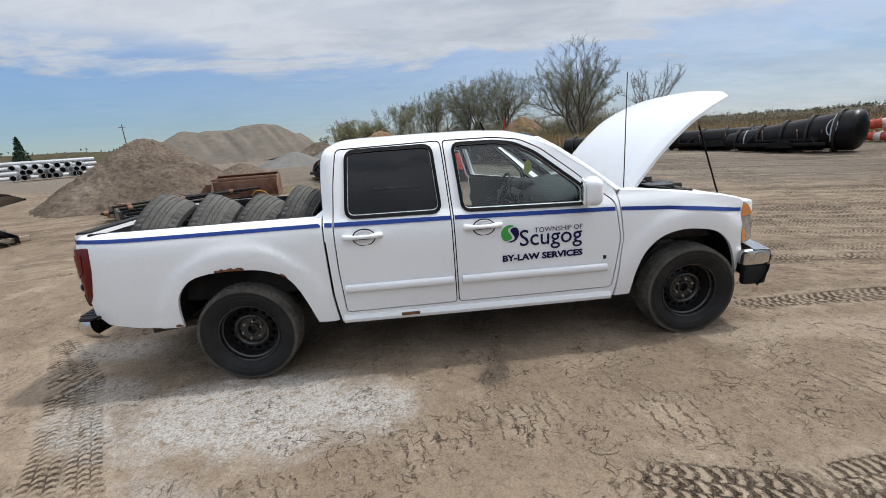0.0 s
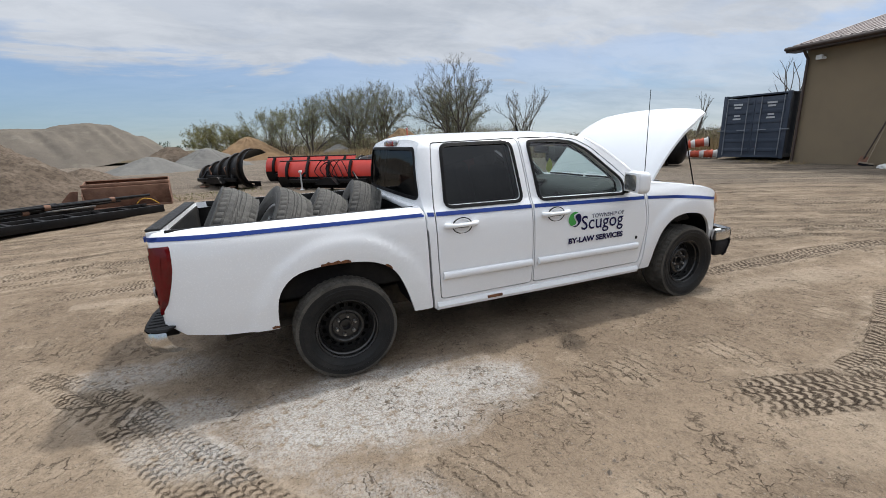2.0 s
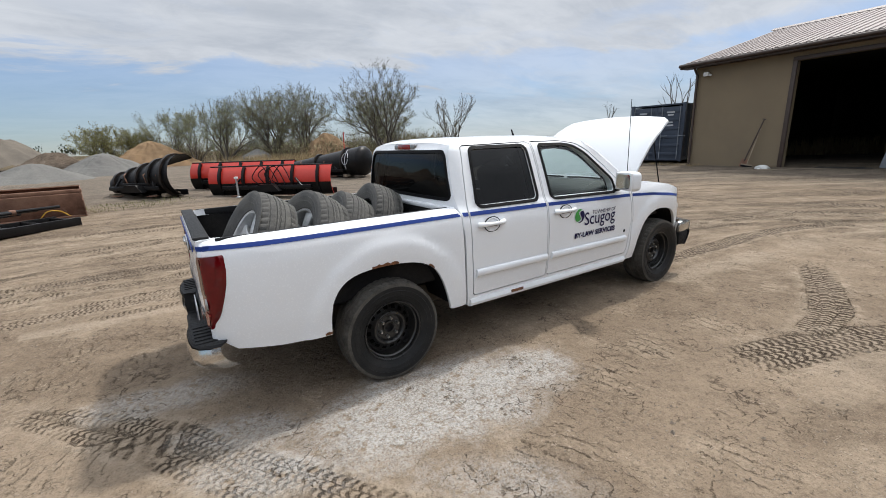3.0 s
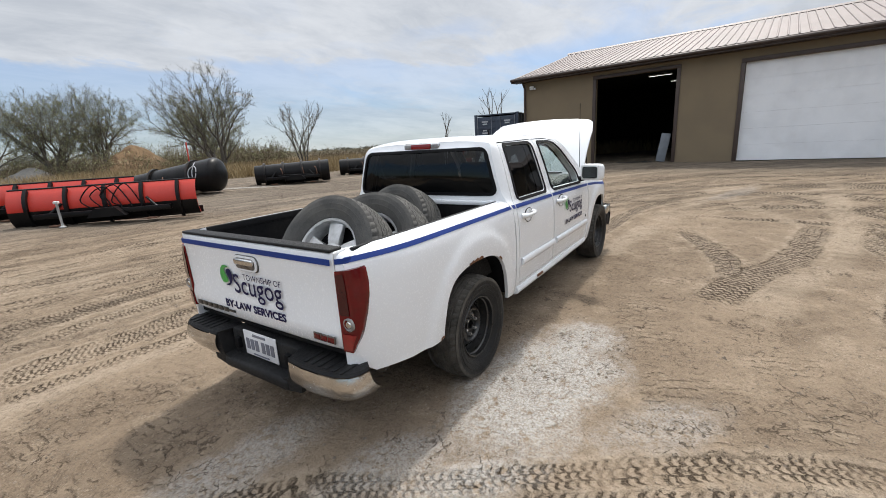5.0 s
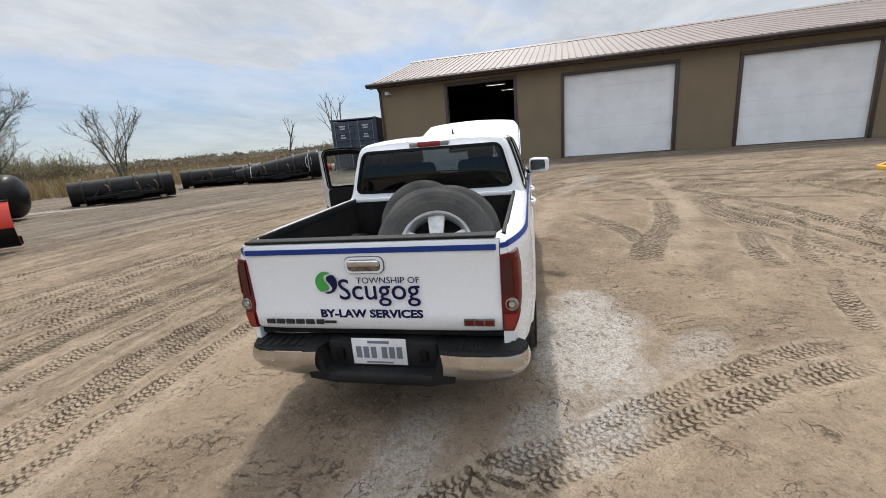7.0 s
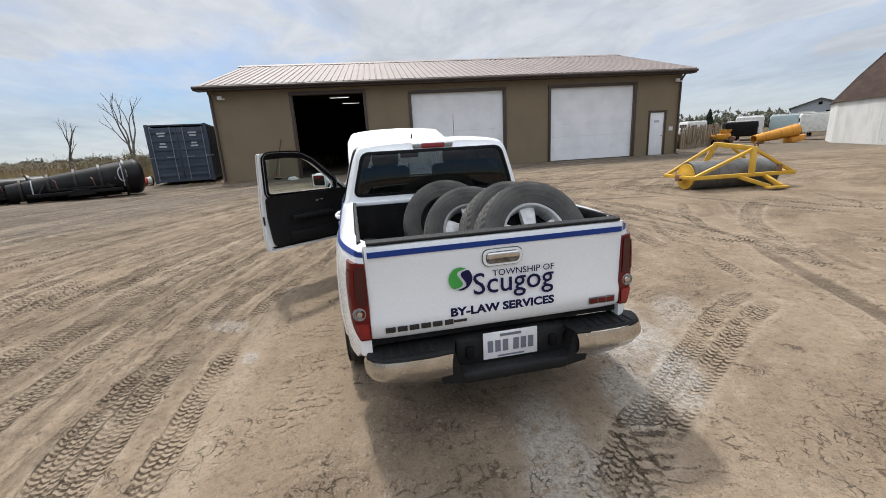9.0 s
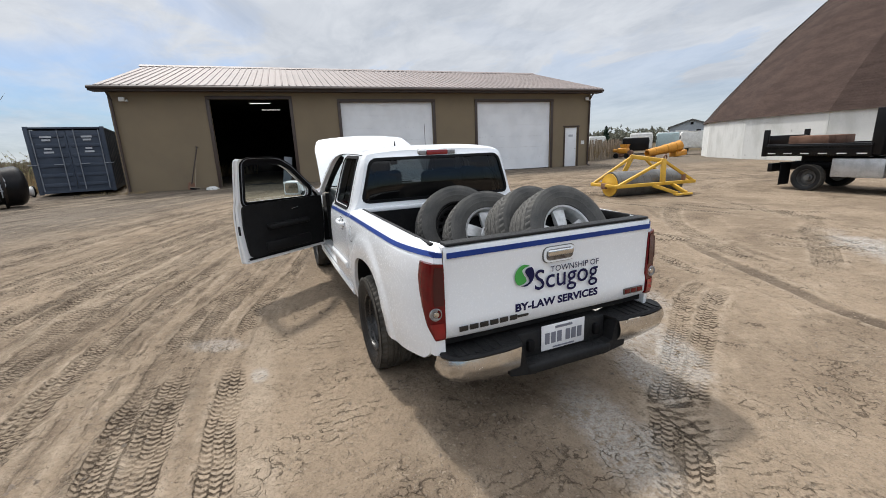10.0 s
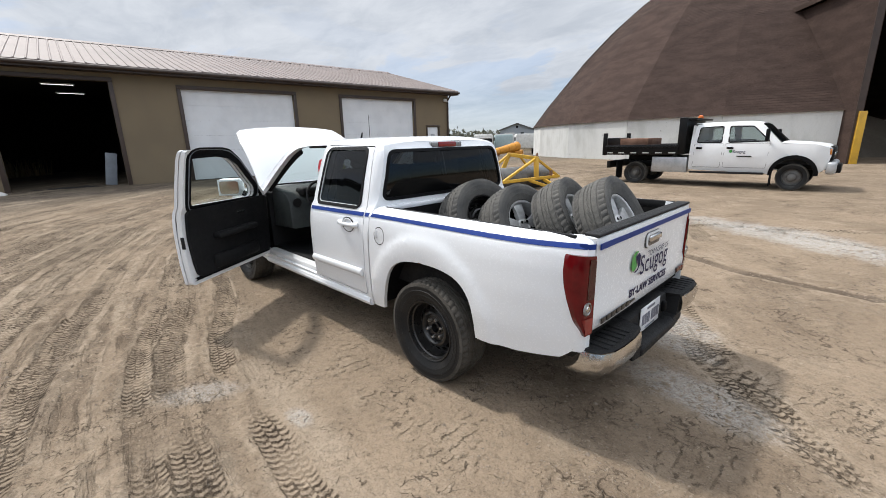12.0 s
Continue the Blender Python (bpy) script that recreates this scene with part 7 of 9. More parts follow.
# ---- the four loose wheels in the bed ----
def loose_wheel(m, alloy):
    w = thing("spare_wheel", "old grey tyre on a silver alloy wheel in a truck bed" if alloy else "old grey tyre on a black steel wheel against the cab", "wheel", m, "wheels in the truck bed")
    make_tyre("old_rubber", w, Matrix(), 0.345, 0.205, 0.215, "dry grey all-season tyre", "old_rubber")
    if alloy:
        make_alloy_rim(w, Matrix())
    else:
        make_steel_rim(w, Matrix())
    return w


first = loose_wheel(pose(-0.70, -0.33, 0.958, 0, -62, 6), True)
copy_thing(first, pose(-0.37, -0.33, 0.935, 0, -60, 10))
copy_thing(first, pose(-0.07, -0.13, 0.888, 0, -60, -4))
loose_wheel(pose(0.25, -0.02, 0.915, 0, -66, -4), False)


# ---- snow plow blades ----
def finish_plow(plow, sheet, mark):
    if mark:
        ring = [sheet(0.88 + 0.035 * math.cos(a), 0.33 + 0.085 * math.sin(a), 0.008) for a in np.linspace(0, 6.1, 22)]
        part("paint_mark", tube(B(), ring, 0.016, 5), "marking", plow)
        part("paint_mark", tube(B(), [sheet(0.88, v, 0.008) for v in np.linspace(0.18, 0.48, 8)], 0.016, 5), "marking", plow)
        for u in (0.18, 0.50):
            part("paint_mark", tube(B(), [sheet(u, v, 0.006) for v in np.linspace(0.22, 0.50, 8)], 0.02, 5), "marking", plow)
    return plow


def make_plow(name, label, x0, y0, x1, y1, h0, h1, paint, ribs, group, curl=105.0, hoses=False, flat=0.52, mark=False):
    """A curled moldboard from (x0, y0) to (x1, y1), its convex back to the right of that line; heights h0, h1 at the ends."""
    length = math.hypot(x1 - x0, y1 - y0)
    turn = math.degrees(math.atan2(y1 - y0, x1 - x0))
    plow = thing(name, label, "snow plow", on((x0 + x1) / 2, (y0 + y1) / 2, turn, 0.02), group)

    def sheet(u, v, grow=0.0):
        h = h0 + (h1 - h0) * u
        r = h * flat
        lo = math.degrees(math.asin(max(-1.0, min(1.0, -0.5 / flat)))) if flat > 0.55 else -80
        a = radians(lo + (curl - lo) * v)
        return Vector((length * (u - 0.5), -(r + grow) * math.cos(a) + (r - h * 0.5), h * 0.512 + (r + grow) * math.sin(a)))
    bm = B()
    t = grid(bm, 20, 22, lambda u, v: sheet(u, v, 0.0))
    b = grid(bm, 20, 22, lambda u, v: sheet(u, v, -0.014))
    n, m = 20, 22
    rim = lambda g: [g[i][0] for i in range(n + 1)] + [g[n][j] for j in range(1, m + 1)] + [g[i][m] for i in range(n - 1, -1, -1)] + [g[0][j] for j in range(m - 1, 0, -1)]
    ring_faces(bm, rim(t), rim(b))
    part("moldboard", bm, paint, plow, "", 60)
    dark = "plow_black"
    for k in range(ribs):
        u = (k + 0.5) / ribs if ribs > 2 else (0.3, 0.7)[k]
        bm = B()
        rows = []
        for j in range(19):
            v = j / 18 * 0.92
            rows.append([bm.verts.new(p) for p in (sheet(u, v, 0.002) + Vector((-0.035, 0, 0)), sheet(u, v, 0.075) + Vector((-0.035, 0, 0)), sheet(u, v, 0.075) + Vector((0.035, 0, 0)), sheet(u, v, 0.002) + Vector((0.035, 0, 0)))])
        for a, c in zip(rows, rows[1:]):
            ring_faces(bm, a, c)
        bm.faces.new(rows[0]), bm.faces.new(rows[-1][::-1])
        part("rib", bm, "plow_rib" if paint != "plow_red" else dark, plow)
    part("top_edge", tube(B(), [sheet(u, 1.0, 0.0) for u in np.linspace(0, 1, 9)], 0.022, 8), dark, plow)
    part("cutting_edge", box(B(), (0, 0.05, 0.07), (length * 0.99, 0.03, 0.16), 0.005), "plow_black", plow, "worn steel cutting edge")
    hm = (h0 + h1) / 2
    part("push_bar", box(B(), (0, -hm * 0.50 - 0.12, 0.24), (length * 0.72, 0.11, 0.11), 0.012), dark, plow)
    for s in (-0.28, 0.28):
        part("push_arm", tube(B(), [(s * length, -hm * 0.50 - 0.12, 0.24), (s * length, -0.18, 0.18)], 0.045, 8), dark, plow)
        part("foot", box(B(), (s * length * 0.9, -hm * 0.5 - 0.16, 0.02), (0.22, 0.18, 0.03), 0.006), "rusty_steel", plow)
        part("strut", tube(B(), [(s * length, -hm * 0.5 - 0.12, 0.27), (s * length * 0.8, -hm * 0.5, hm * 0.62)], 0.03, 8), dark, plow)
    part("pivot_frame", prism(B(), [(-0.38, 0.14), (0.38, 0.14), (0.20, 0.34), (-0.20, 0.34)], 0.20, pose(0.1, -hm * 0.5 - 0.24, 0)), dark, plow)
    if paint == "plow_red":
        bm = B()
        skirt = [grid(bm, 10, 8, lambda u, v, g=g: sheet(u, v * 0.42, g)) for g in (0.004, 0.020)]
        part("lower_skirt", bm, dark, plow, "black rubber lower skirt")
    else:
        part("slide_frame", box(B(), (0.05 * length, -hm * 0.5 - 0.05, hm * 0.40), (length * 0.5, 0.07, 0.09), 0.01), dark, plow)
        for sx in (-0.16, 0.12, 0.3):
            part("lift_loop", tube(B(), [(sx * length, -hm * 0.46, hm * 0.78), (sx * length + 0.05, -hm * 0.60, hm * 0.72), (sx * length + 0.08, -hm * 0.56, hm * 0.45), (sx * length + 0.05, -hm * 0.5, hm * 0.38)], 0.016, 6), "rusty_steel", plow)
        for sx in (-0.40, 0.36):
            part("timber", box(B(), (sx * length, -0.1, 0.03), (0.16, 0.75, 0.10), 0.01), "wood", plow)
    if curl > 180:
        bm = B()
        bm.faces.new([bm.verts.new(sheet(0.985, v, -0.004)) for v in np.linspace(0, 1, 23)])
        part("end_plate", bm, dark, plow, "closed black end plate")
        if mark:
            q = h1 * flat
            part("nose", lathe(B(), [(q, 0.0), (q * 0.985, 0.06), (q * 0.90, 0.15), (q * 0.70, 0.22), (q * 0.38, 0.26), (0.0, 0.27)], 28, pose(length / 2 - 0.02, q - h1 * 0.5, h1 * 0.512, 0, 90, 0)), dark, plow, "rounded black nose")
    if not hoses:
        return finish_plow(plow, sheet, mark)
    jack = part("jack_stand", tube(B(), [(-0.2 * length, -hm * 0.5 - 0.34, 0.0), (-0.2 * length, -hm * 0.5 - 0.34, 0.52)], 0.025, 8), "galv", plow)
    part("jack_foot", lathe(B(), [(0.07, 0.0), (0.07, 0.02), (0.03, 0.04)], 12, pose(-0.2 * length, -hm * 0.5 - 0.34, -0.01)), "galv", jack)
    part("jack_head", box(B(), (-0.2 * length, -hm * 0.5 - 0.34, 0.54), (0.09, 0.09, 0.06), 0.015), "white_plain", jack)
    if hoses:
        rnd = random.Random(int(x0 * 100) + 3)
        for k in range(4):
            bx = -0.25 + 0.2 * k
            part("hose", tube(B(), smooth3([(bx, -hm * 0.5 - 0.1, 0.34), (bx - 0.2, -hm * 0.56, hm * (0.6 + 0.2 * rnd.random())), (bx + 0.1, -hm * 0.5, hm * (0.98 + 0.1 * rnd.random())), (bx + 0.35, -hm * 0.56, 0.42), (bx + 0.4, -hm * 0.5 - 0.12, 0.30)]), 0.014, 6), "seal", plow)
    return finish_plow(plow, sheet, mark)


G = "snow plows along the yard"
make_plow("snow_plow", "orange-red one-way snow plow with black ribs and hoses", 0.22, 11.12, 3.02, 8.62, 0.78, 0.78, "plow_red", 5, G, curl=50, flat=0.72, hoses=True)
make_plow("snow_plow", "orange-red snow plow behind another one", -0.1, 13.3, 2.6, 10.9, 0.80, 0.80, "plow_red", 5, G, curl=50, flat=0.72)
make_plow("snow_plow", "black curled snow plow with a wide open mouth", -2.3, 13.2, -0.6, 11.3, 0.55, 1.14, "plow_black", 5, G, curl=128)
make_plow("snow_plow", "black conical snow plow on timber blocks", 3.3, 16.2, 5.6, 12.6, 0.45, 1.12, "plow_black", 3, G, curl=215, mark=True)
make_plow("snow_plow", "black snow plow with a small push frame", 7.75, 13.6, 9.95, 11.75, 0.74, 0.82, "plow_black", 4, G, curl=190)
make_plow("snow_plow", "black snow plow among the dry grass", 12.2, 13.5, 14.3, 11.2, 0.72, 0.76, "plow_black", 4, G, curl=190)
make_plow("snow_plow", "long black conical snow plow with chalk marks", 13.35, 11.7, 14.97, 8.60, 0.62, 1.2, "plow_black", 5, G, curl=215, mark=True)
make_plow("snow_plow", "small black snow plow end by the soil", -8.6, 6.6, -6.5, 4.9, 0.6, 0.9, "plow_black", 3, G, curl=130)
for (xx, yy) in ((5.05, 13.1),):
    flag = thing("marker_stick", "thin red plastic plow marker stick", "marker", on(xx, yy, 0), "plow markers")
    part("stick", tube(B(), [(0, 0, 0.02), (0, 0, 0.95), (0.03, 0.02, 1.75)], [0.012, 0.016, 0.02], 6), "plow_red", flag)


# ---- rusty bucket and dismantled frames ----
def make_bucket():
    m = on(-3.62, 9.35, 8.0)
    b = thing("steel_bucket", "rusty brown steel loader bucket on the ground", "bucket", m)
    L = 1.75
    side = [(-0.42, 0.02), (0.40, 0.02), (0.44, 0.60), (0.30, 0.66), (-0.05, 0.60), (-0.40, 0.36)]
    for s in (1, -1):
        part("side_plate", prism(B(), side, 0.02, pose(s * L / 2, 0, 0, 0, 0, 90)), "rusty_steel", b)
    outer = [(-0.42, 0.02), (0.40, 0.02), (0.44, 0.60), (0.30, 0.66)]
    for (y0, z0), (y1, z1) in zip(outer, outer[1:]):
        d = Vector((0, y1 - y0, z1 - z0))
        m2 = pose(0, (y0 + y1) / 2, (z0 + z1) / 2, math.degrees(math.atan2(d.z, d.y)), 0, 0)
        part("plate", box(B(), (0, 0, 0), (L, d.length, 0.025), m=m2), "rusty_steel", b)
    part("front_plate", box(B(), (0, -0.20, 0.30), (L, 0.03, 0.55), 0.006, m=pose(0, 0, 0, 12, 0, 0)), "rusty_steel", b)
    part("lip", box(B(), (0, -0.27, 0.575), (L + 0.03, 0.08, 0.07), 0.01, m=pose(0, 0, 0, 0, 0, 0)), "rusty_steel", b)
    part("ear", prism(B(), [(-0.5, 0.05), (-0.1, 0.05), (0.0, 0.45), (-0.15, 0.45)], 0.05, pose(-L / 2 - 0.12, 0, 0)), "rusty_steel", b)
    part("rope", tube(B(), smooth3([(0.1, -0.34, 0.03), (0.25, -0.36, 0.18), (0.45, -0.36, 0.16), (0.6, -0.36, 0.03)]), 0.012, 6), "yellow", b, "loop of yellow rope")


make_bucket()


def make_frames():
    """Long black ladder frames and bars lying on the dirt."""
    for k, (x0, y0, x1, y1, w, label) in enumerate(((-5.35, 6.2, -2.9, 8.2, 0.72, "long black steel ladder frame lying on the dirt"), (-6.0, 7.0, -4.3, 8.6, 0.45, "black steel hopper frame lying on the dirt"))):
        L, a = math.hypot(x1 - x0, y1 - y0), math.degrees(math.atan2(y1 - y0, x1 - x0))
        f = thing("ladder_rack", label, "steel frame", on((x0 + x1) / 2, (y0 + y1) / 2, a, 0.02), "dismantled frames")
        for s in (1, -1):
            part("rail", box(B(), (0, s * w / 2, 0.09), (L, 0.06, 0.16), 0.008), "plow_black", f)
        for i in range(7):
            part("rung", box(B(), (-L / 2 + 0.1 + (L - 0.2) * i / 6, 0, 0.10), (0.06, w, 0.10), 0.006), "plow_black", f)
        part("deck", box(B(), (0, 0, 0.03), (L * 0.96, w * 0.9, 0.012)), "plow_black", f)
        part("end_plate", box(B(), (-L / 2 - 0.02, 0, 0.16), (0.05, w * 1.1, 0.28), 0.01), "steel_black", f)
    rnd = random.Random(5)
    for k in range(9):
        x, y = -5.5 + 0.2 * k + rnd.uniform(-0.2, 0.2), 7.2 + 0.15 * k + rnd.uniform(-0.25, 0.25)
        a = 38 + rnd.uniform(-12, 12)
        p = thing("steel_bar", "black steel bar on a heap of dismantled parts" if k != 3 else "bright bare steel bar on a heap of parts", "steel bar", on(x, y, a, 0.20 + 0.06 * (k % 3)), "dismantled bars")
        part("bar", tube(B(), [(-0.9, 0, 0), (0.9, 0, 0.02)], 0.032, 8), "plow_black" if k != 3 else "galv", p)
        part("collar", lathe(B(), [(0.055, -0.05), (0.06, 0.0), (0.055, 0.05)], 10, pose(-0.8 + 0.3 * k * 0.4, 0, 0.0, 0, 90, 0)), "rusty_steel", p)
        if k in (0, 2, 4):
            c = thing("machine_part", "dark dusty machine casting on the dirt", "machine part", on(x - 0.9, y + 0.2, a * 2), "machine castings")
            part("casting", lathe(B(), [(0.0, 0.0), (0.15, 0.0), (0.17, 0.10), (0.10, 0.16), (0.07, 0.30), (0.0, 0.31)], 12), "rusty_steel", c)
            part("flange", box(B(), (0.12, 0, 0.1), (0.22, 0.10, 0.12), 0.02), "plow_black", c)


make_frames()


# ---- yellow towed roller ----
def make_roller():
    """Local x along the drum; the hitch side is -y."""
    r = thing("towed_roller", "yellow framed land roller with a grey steel drum", "roller", pose(6.0, -8.7, 0.0, 0, 0, -96))
    L, rad = 2.25, 0.36
    drum = part("drum", lathe(B(), [(0.0, -L / 2), (rad - 0.05, -L / 2), (rad - 0.04, -L / 2 - 0.0), (rad, -L / 2), (rad, L / 2), (rad - 0.04, L / 2), (rad - 0.05, L / 2 - 0.03), (0.0, L / 2 - 0.03)], 40, pose(0, 0, rad, 0, 90, 0)), "drum", r, "grey steel roller drum")
    for k in range(9):
        part("drum_band", lathe(B(), [(rad + 0.001, -0.015), (rad + 0.006, -0.008), (rad + 0.006, 0.008), (rad + 0.001, 0.015)], 40, pose(-L / 2 + L * (k + 0.5) / 9, 0, rad, 0, 90, 0)), "drum", drum)
    for s in (1, -1):
        part("drum_end", lathe(B(), [(0.0, 0.0), (rad - 0.04, 0.0), (rad - 0.04, 0.03), (0.12, 0.035), (0.1, 0.05), (0.0, 0.05)], 32, pose(s * (L / 2 + 0.002), 0, rad, 0, 90 * s, 0)), "yellow", drum)

    def beam(a, b, w=0.07):
        a, b = Vector(a), Vector(b)
        d = b - a
        m = Matrix.Translation((a + b) / 2) @ d.to_track_quat("X", "Z").to_matrix().to_4x4()
        part("beam", box(B(), (0, 0, 0), (d.length + w * 0.6, w, w), 0.008, m=m), "yellow", r)
    e, f, z = L / 2 + 0.2, 0.52, 0.36
    for y in (-f, f):
        beam((-e, y, z), (e, y, z), 0.09)
    for x in (-e, e):
        beam((x, -f, z), (x, f, z), 0.08)
    front, rear = (0.25, -0.45, 0.98), (-0.12, 0.35, 1.10)
    beam((-e, -f, z), front), beam(front, (e, -f, z)), beam((0.2, -f, z), front, 0.13)
    beam((-e, f, z), rear), beam(rear, front, 0.11), beam((-0.38, f, z), rear, 0.12), beam((e, f, z), (0.05, 0.05, 1.05), 0.06)
    beam((-0.1, -f, z - 0.04), (0.3, -f - 0.42, 0.12), 0.09), beam((0.55, -f, z - 0.04), (0.6, -f - 0.42, 0.12), 0.09)
    part("hitch_plate", box(B(), (0.48, -f - 0.46, 0.09), (0.55, 0.14, 0.05), 0.01), "yellow", r)
    part("hitch_ring", lathe(B(), [(0.07 + 0.02 * math.cos(a), 0.02 * math.sin(a)) for a in np.linspace(0, 2 * math.pi, 9)[:-1]], 20, pose(0.33, -0.42, 1.06, 90, 0, 20), closed=True), "rusty_steel", r)
    part("stop", box(B(), (0.95, -f + 0.02, z + 0.12), (0.10, 0.08, 0.20), 0.02), "rusty_steel", r)
    for x in (e, -e):
        part("bearing", box(B(), (x, 0, rad - 0.02), (0.09, 0.18, 0.16), 0.02), "rusty_steel", r)


make_roller()


# ---- white crew-cab dump truck ----
def make_dump_truck():
    """Local x forward; the origin lies under the rear axle; wheelbase 4.3 m."""
    t = thing("dump_truck", "white crew-cab truck with a black dump body", "dump truck", pose(3.85, -13.35, 0.0, 0, 0, 181.0))
    wb = 4.2

    def wide(x, z):
        w = table([(0.45, 0.90), (0.6, 0.95), (0.95, 0.97), (1.2, 0.955), (1.30, 0.93), (1.55, 0.86), (1.85, 0.76), (1.95, 0.66)], z)
        if x > 4.5:
            w -= 0.14 * ((x - 4.5) / 0.44) ** 2.5
        return w
    arch_f = [(wb + 0.47 * math.cos(a), 0.44 + 0.45 * math.sin(a)) for a in np.linspace(math.pi, 0, 16)]
    outline = [(1.62, 0.52), *arch_f, (4.88, 0.62), (4.93, 0.95), (4.86, 1.17), (4.6, 1.255), (3.86, 1.30), (3.42, 1.78), (3.25, 1.885), (2.0, 1.90), (1.72, 1.86), (1.62, 1.70)]
    wins = [rounded([(1.80, 1.34), (1.83, 1.77), (2.42, 1.79), (2.44, 1.33)], 0.05), rounded([(2.62, 1.33), (2.60, 1.79), (3.16, 1.77), (3.58, 1.36)], 0.05)]
    for s in (1, -1):
        place = lambda u, v: Vector((u, s * wide(u, v), v))
        body = part("cab_side", panel(B(), outline, wins, place, 0.12, 0.05, (0, -s, 0)), "worn_paint", t)
        for wn_ in wins:
            g_ = part("side_window", panel(B(), inset(wn_, 0.004), [], lambda u, v: Vector((u, s * (wide(u, v) - 0.012), v)), 0.3, 0.0), "clear", body)
            part("window_seal", panel(B(), inset(wn_, -0.02), [inset(wn_, 0.01)], lambda u, v: Vector((u, s * (wide(u, v) + 0.003), v)), 0.4, 0.0), "seal", body)
        for x0, x1 in ((1.73, 2.50), (2.54, 3.62)):
            edge = rounded([(x0, 0.60), (x0, 1.30), (x1, 1.30), (x1 - 0.03, 0.60)], 0.04)
            part("door_gap", panel(B(), edge, [inset(edge, 0.007)], lambda u, v: Vector((u, s * (wide(u, v) + 0.002), v)), 0.4, 0.0), "seal", body)
            part("door_handle", box(B(), (x0 + 0.14, s * (wide(2, 1.2) + 0.01), 1.17), (0.17, 0.03, 0.06), 0.015), "seal", body)
        flare = [(wb + 0.54 * math.cos(a), 0.44 + 0.53 * math.sin(a)) for a in np.linspace(math.pi * 1.02, -0.05, 20)]
        inner = [(wb + 0.45 * math.cos(a), 0.44 + 0.435 * math.sin(a)) for a in np.linspace(-0.05, math.pi * 1.02, 20)]
        part("wheel_flare", panel(B(), flare + inner, [], lambda u, v: Vector((u, s * (wide(u, v) + 0.045), v)), 0.3, 0.06, (0, -s, 0)), "seal", body, "black wheel arch flare")
        part("running_board", box(B(), (2.62, s * 0.95, 0.45), (1.9, 0.14, 0.06), 0.02), "black_plastic", t)
        lamp = part("head_lamp", box(B(), (4.87, s * 0.70, 1.03), (0.13, 0.26, 0.26), 0.03), "clear_lens", t)
        part("turn_lens", box(B(), (4.82, s * 0.85, 1.05), (0.22, 0.02, 0.14), 0.008), "amber_lens", lamp)
        part("mud_flap", box(B(), (3.72, s * 0.86, 0.32), (0.02, 0.28, 0.42)), "seal", t)
        mir = part("side_mirror", box(B(), (3.55, s * 1.10, 1.52), (0.09, 0.16, 0.34), 0.03), "seal", t)
        part("mirror_arm", tube(B(), [(3.58, s * 0.92, 1.36), (3.56, s * 1.08, 1.45)], 0.02, 6), "seal", mir)
        part("badge_bar", box(B(), (3.05, s * (wide(3, 0.95) + 0.004), 0.93), (0.36, 0.006, 0.03)), "steel_black", t)
        side = Matrix.Translation((2.66 if s < 0 else 3.06, s * (wide(3, 1.02) + 0.004), 1.0)) @ Matrix.Rotation(radians(90), 4, "X") if s < 0 else Matrix.Translation((3.06, wide(3, 1.02) + 0.004, 1.0)) @ Matrix.Rotation(radians(180), 4, "Z") @ Matrix.Rotation(radians(90), 4, "X")
        words("lettering", "Scugog", 0.30, 0.10, side @ pose(0.11, 0, 0), "navy", t, 0.01)
        part("emblem", lathe(B(), [(0.045, 0.0), (0.045, 0.003), (0.0, 0.003)], 20, side @ pose(0.05, 0.075, 0)), "green", t)
        # wheels
        for x in (0.0, wb):
            m = pose(x, s * 0.83, 0.368, -90 * s, 0, 0)
            w = new("wheel")
            w.parent = t
            tagged(w, "dusty truck wheel with a silver hub")
            make_tyre("rubber", w, m, 0.37, 0.22, 0.23)
            rim = part("rim", lathe(B(), [(0.232, 0.08), (0.22, 0.10), (0.22, 0.06), (0.20, 0.03 if x else -0.06), (0.12, 0.05 if x else -0.05), (0.10, 0.09 if x else 0.0), (0.05, 0.11 if x else 0.01), (0.0, 0.11 if x else 0.01)], 32, m), "drum", w)
            part("hub_cap", lathe(B(), [(0.075, 0.05), (0.07, 0.10), (0.0, 0.105)], 20, m), "drum", rim)
        part("tool_box", box(B(), (1.05, s * 0.78, 0.66), (1.05, 0.36, 0.48), 0.02), "galv", t, "bare steel underbody tool box")
        part("dump_wall", box(B(), (0.15, s * 1.05, 1.14), (2.35, 0.07, 0.30), 0.015), "plow_black", t)
        part("dump_rub_rail", box(B(), (0.15, s * 1.09, 1.22), (2.35, 0.05, 0.06), 0.01), "plow_black", t)
        for k in range(6):
            part("marker_tape", box(B(), (-0.85 + 0.4 * k, s * 1.093, 1.03), (0.2, 0.004, 0.03)), "white_plain", t)
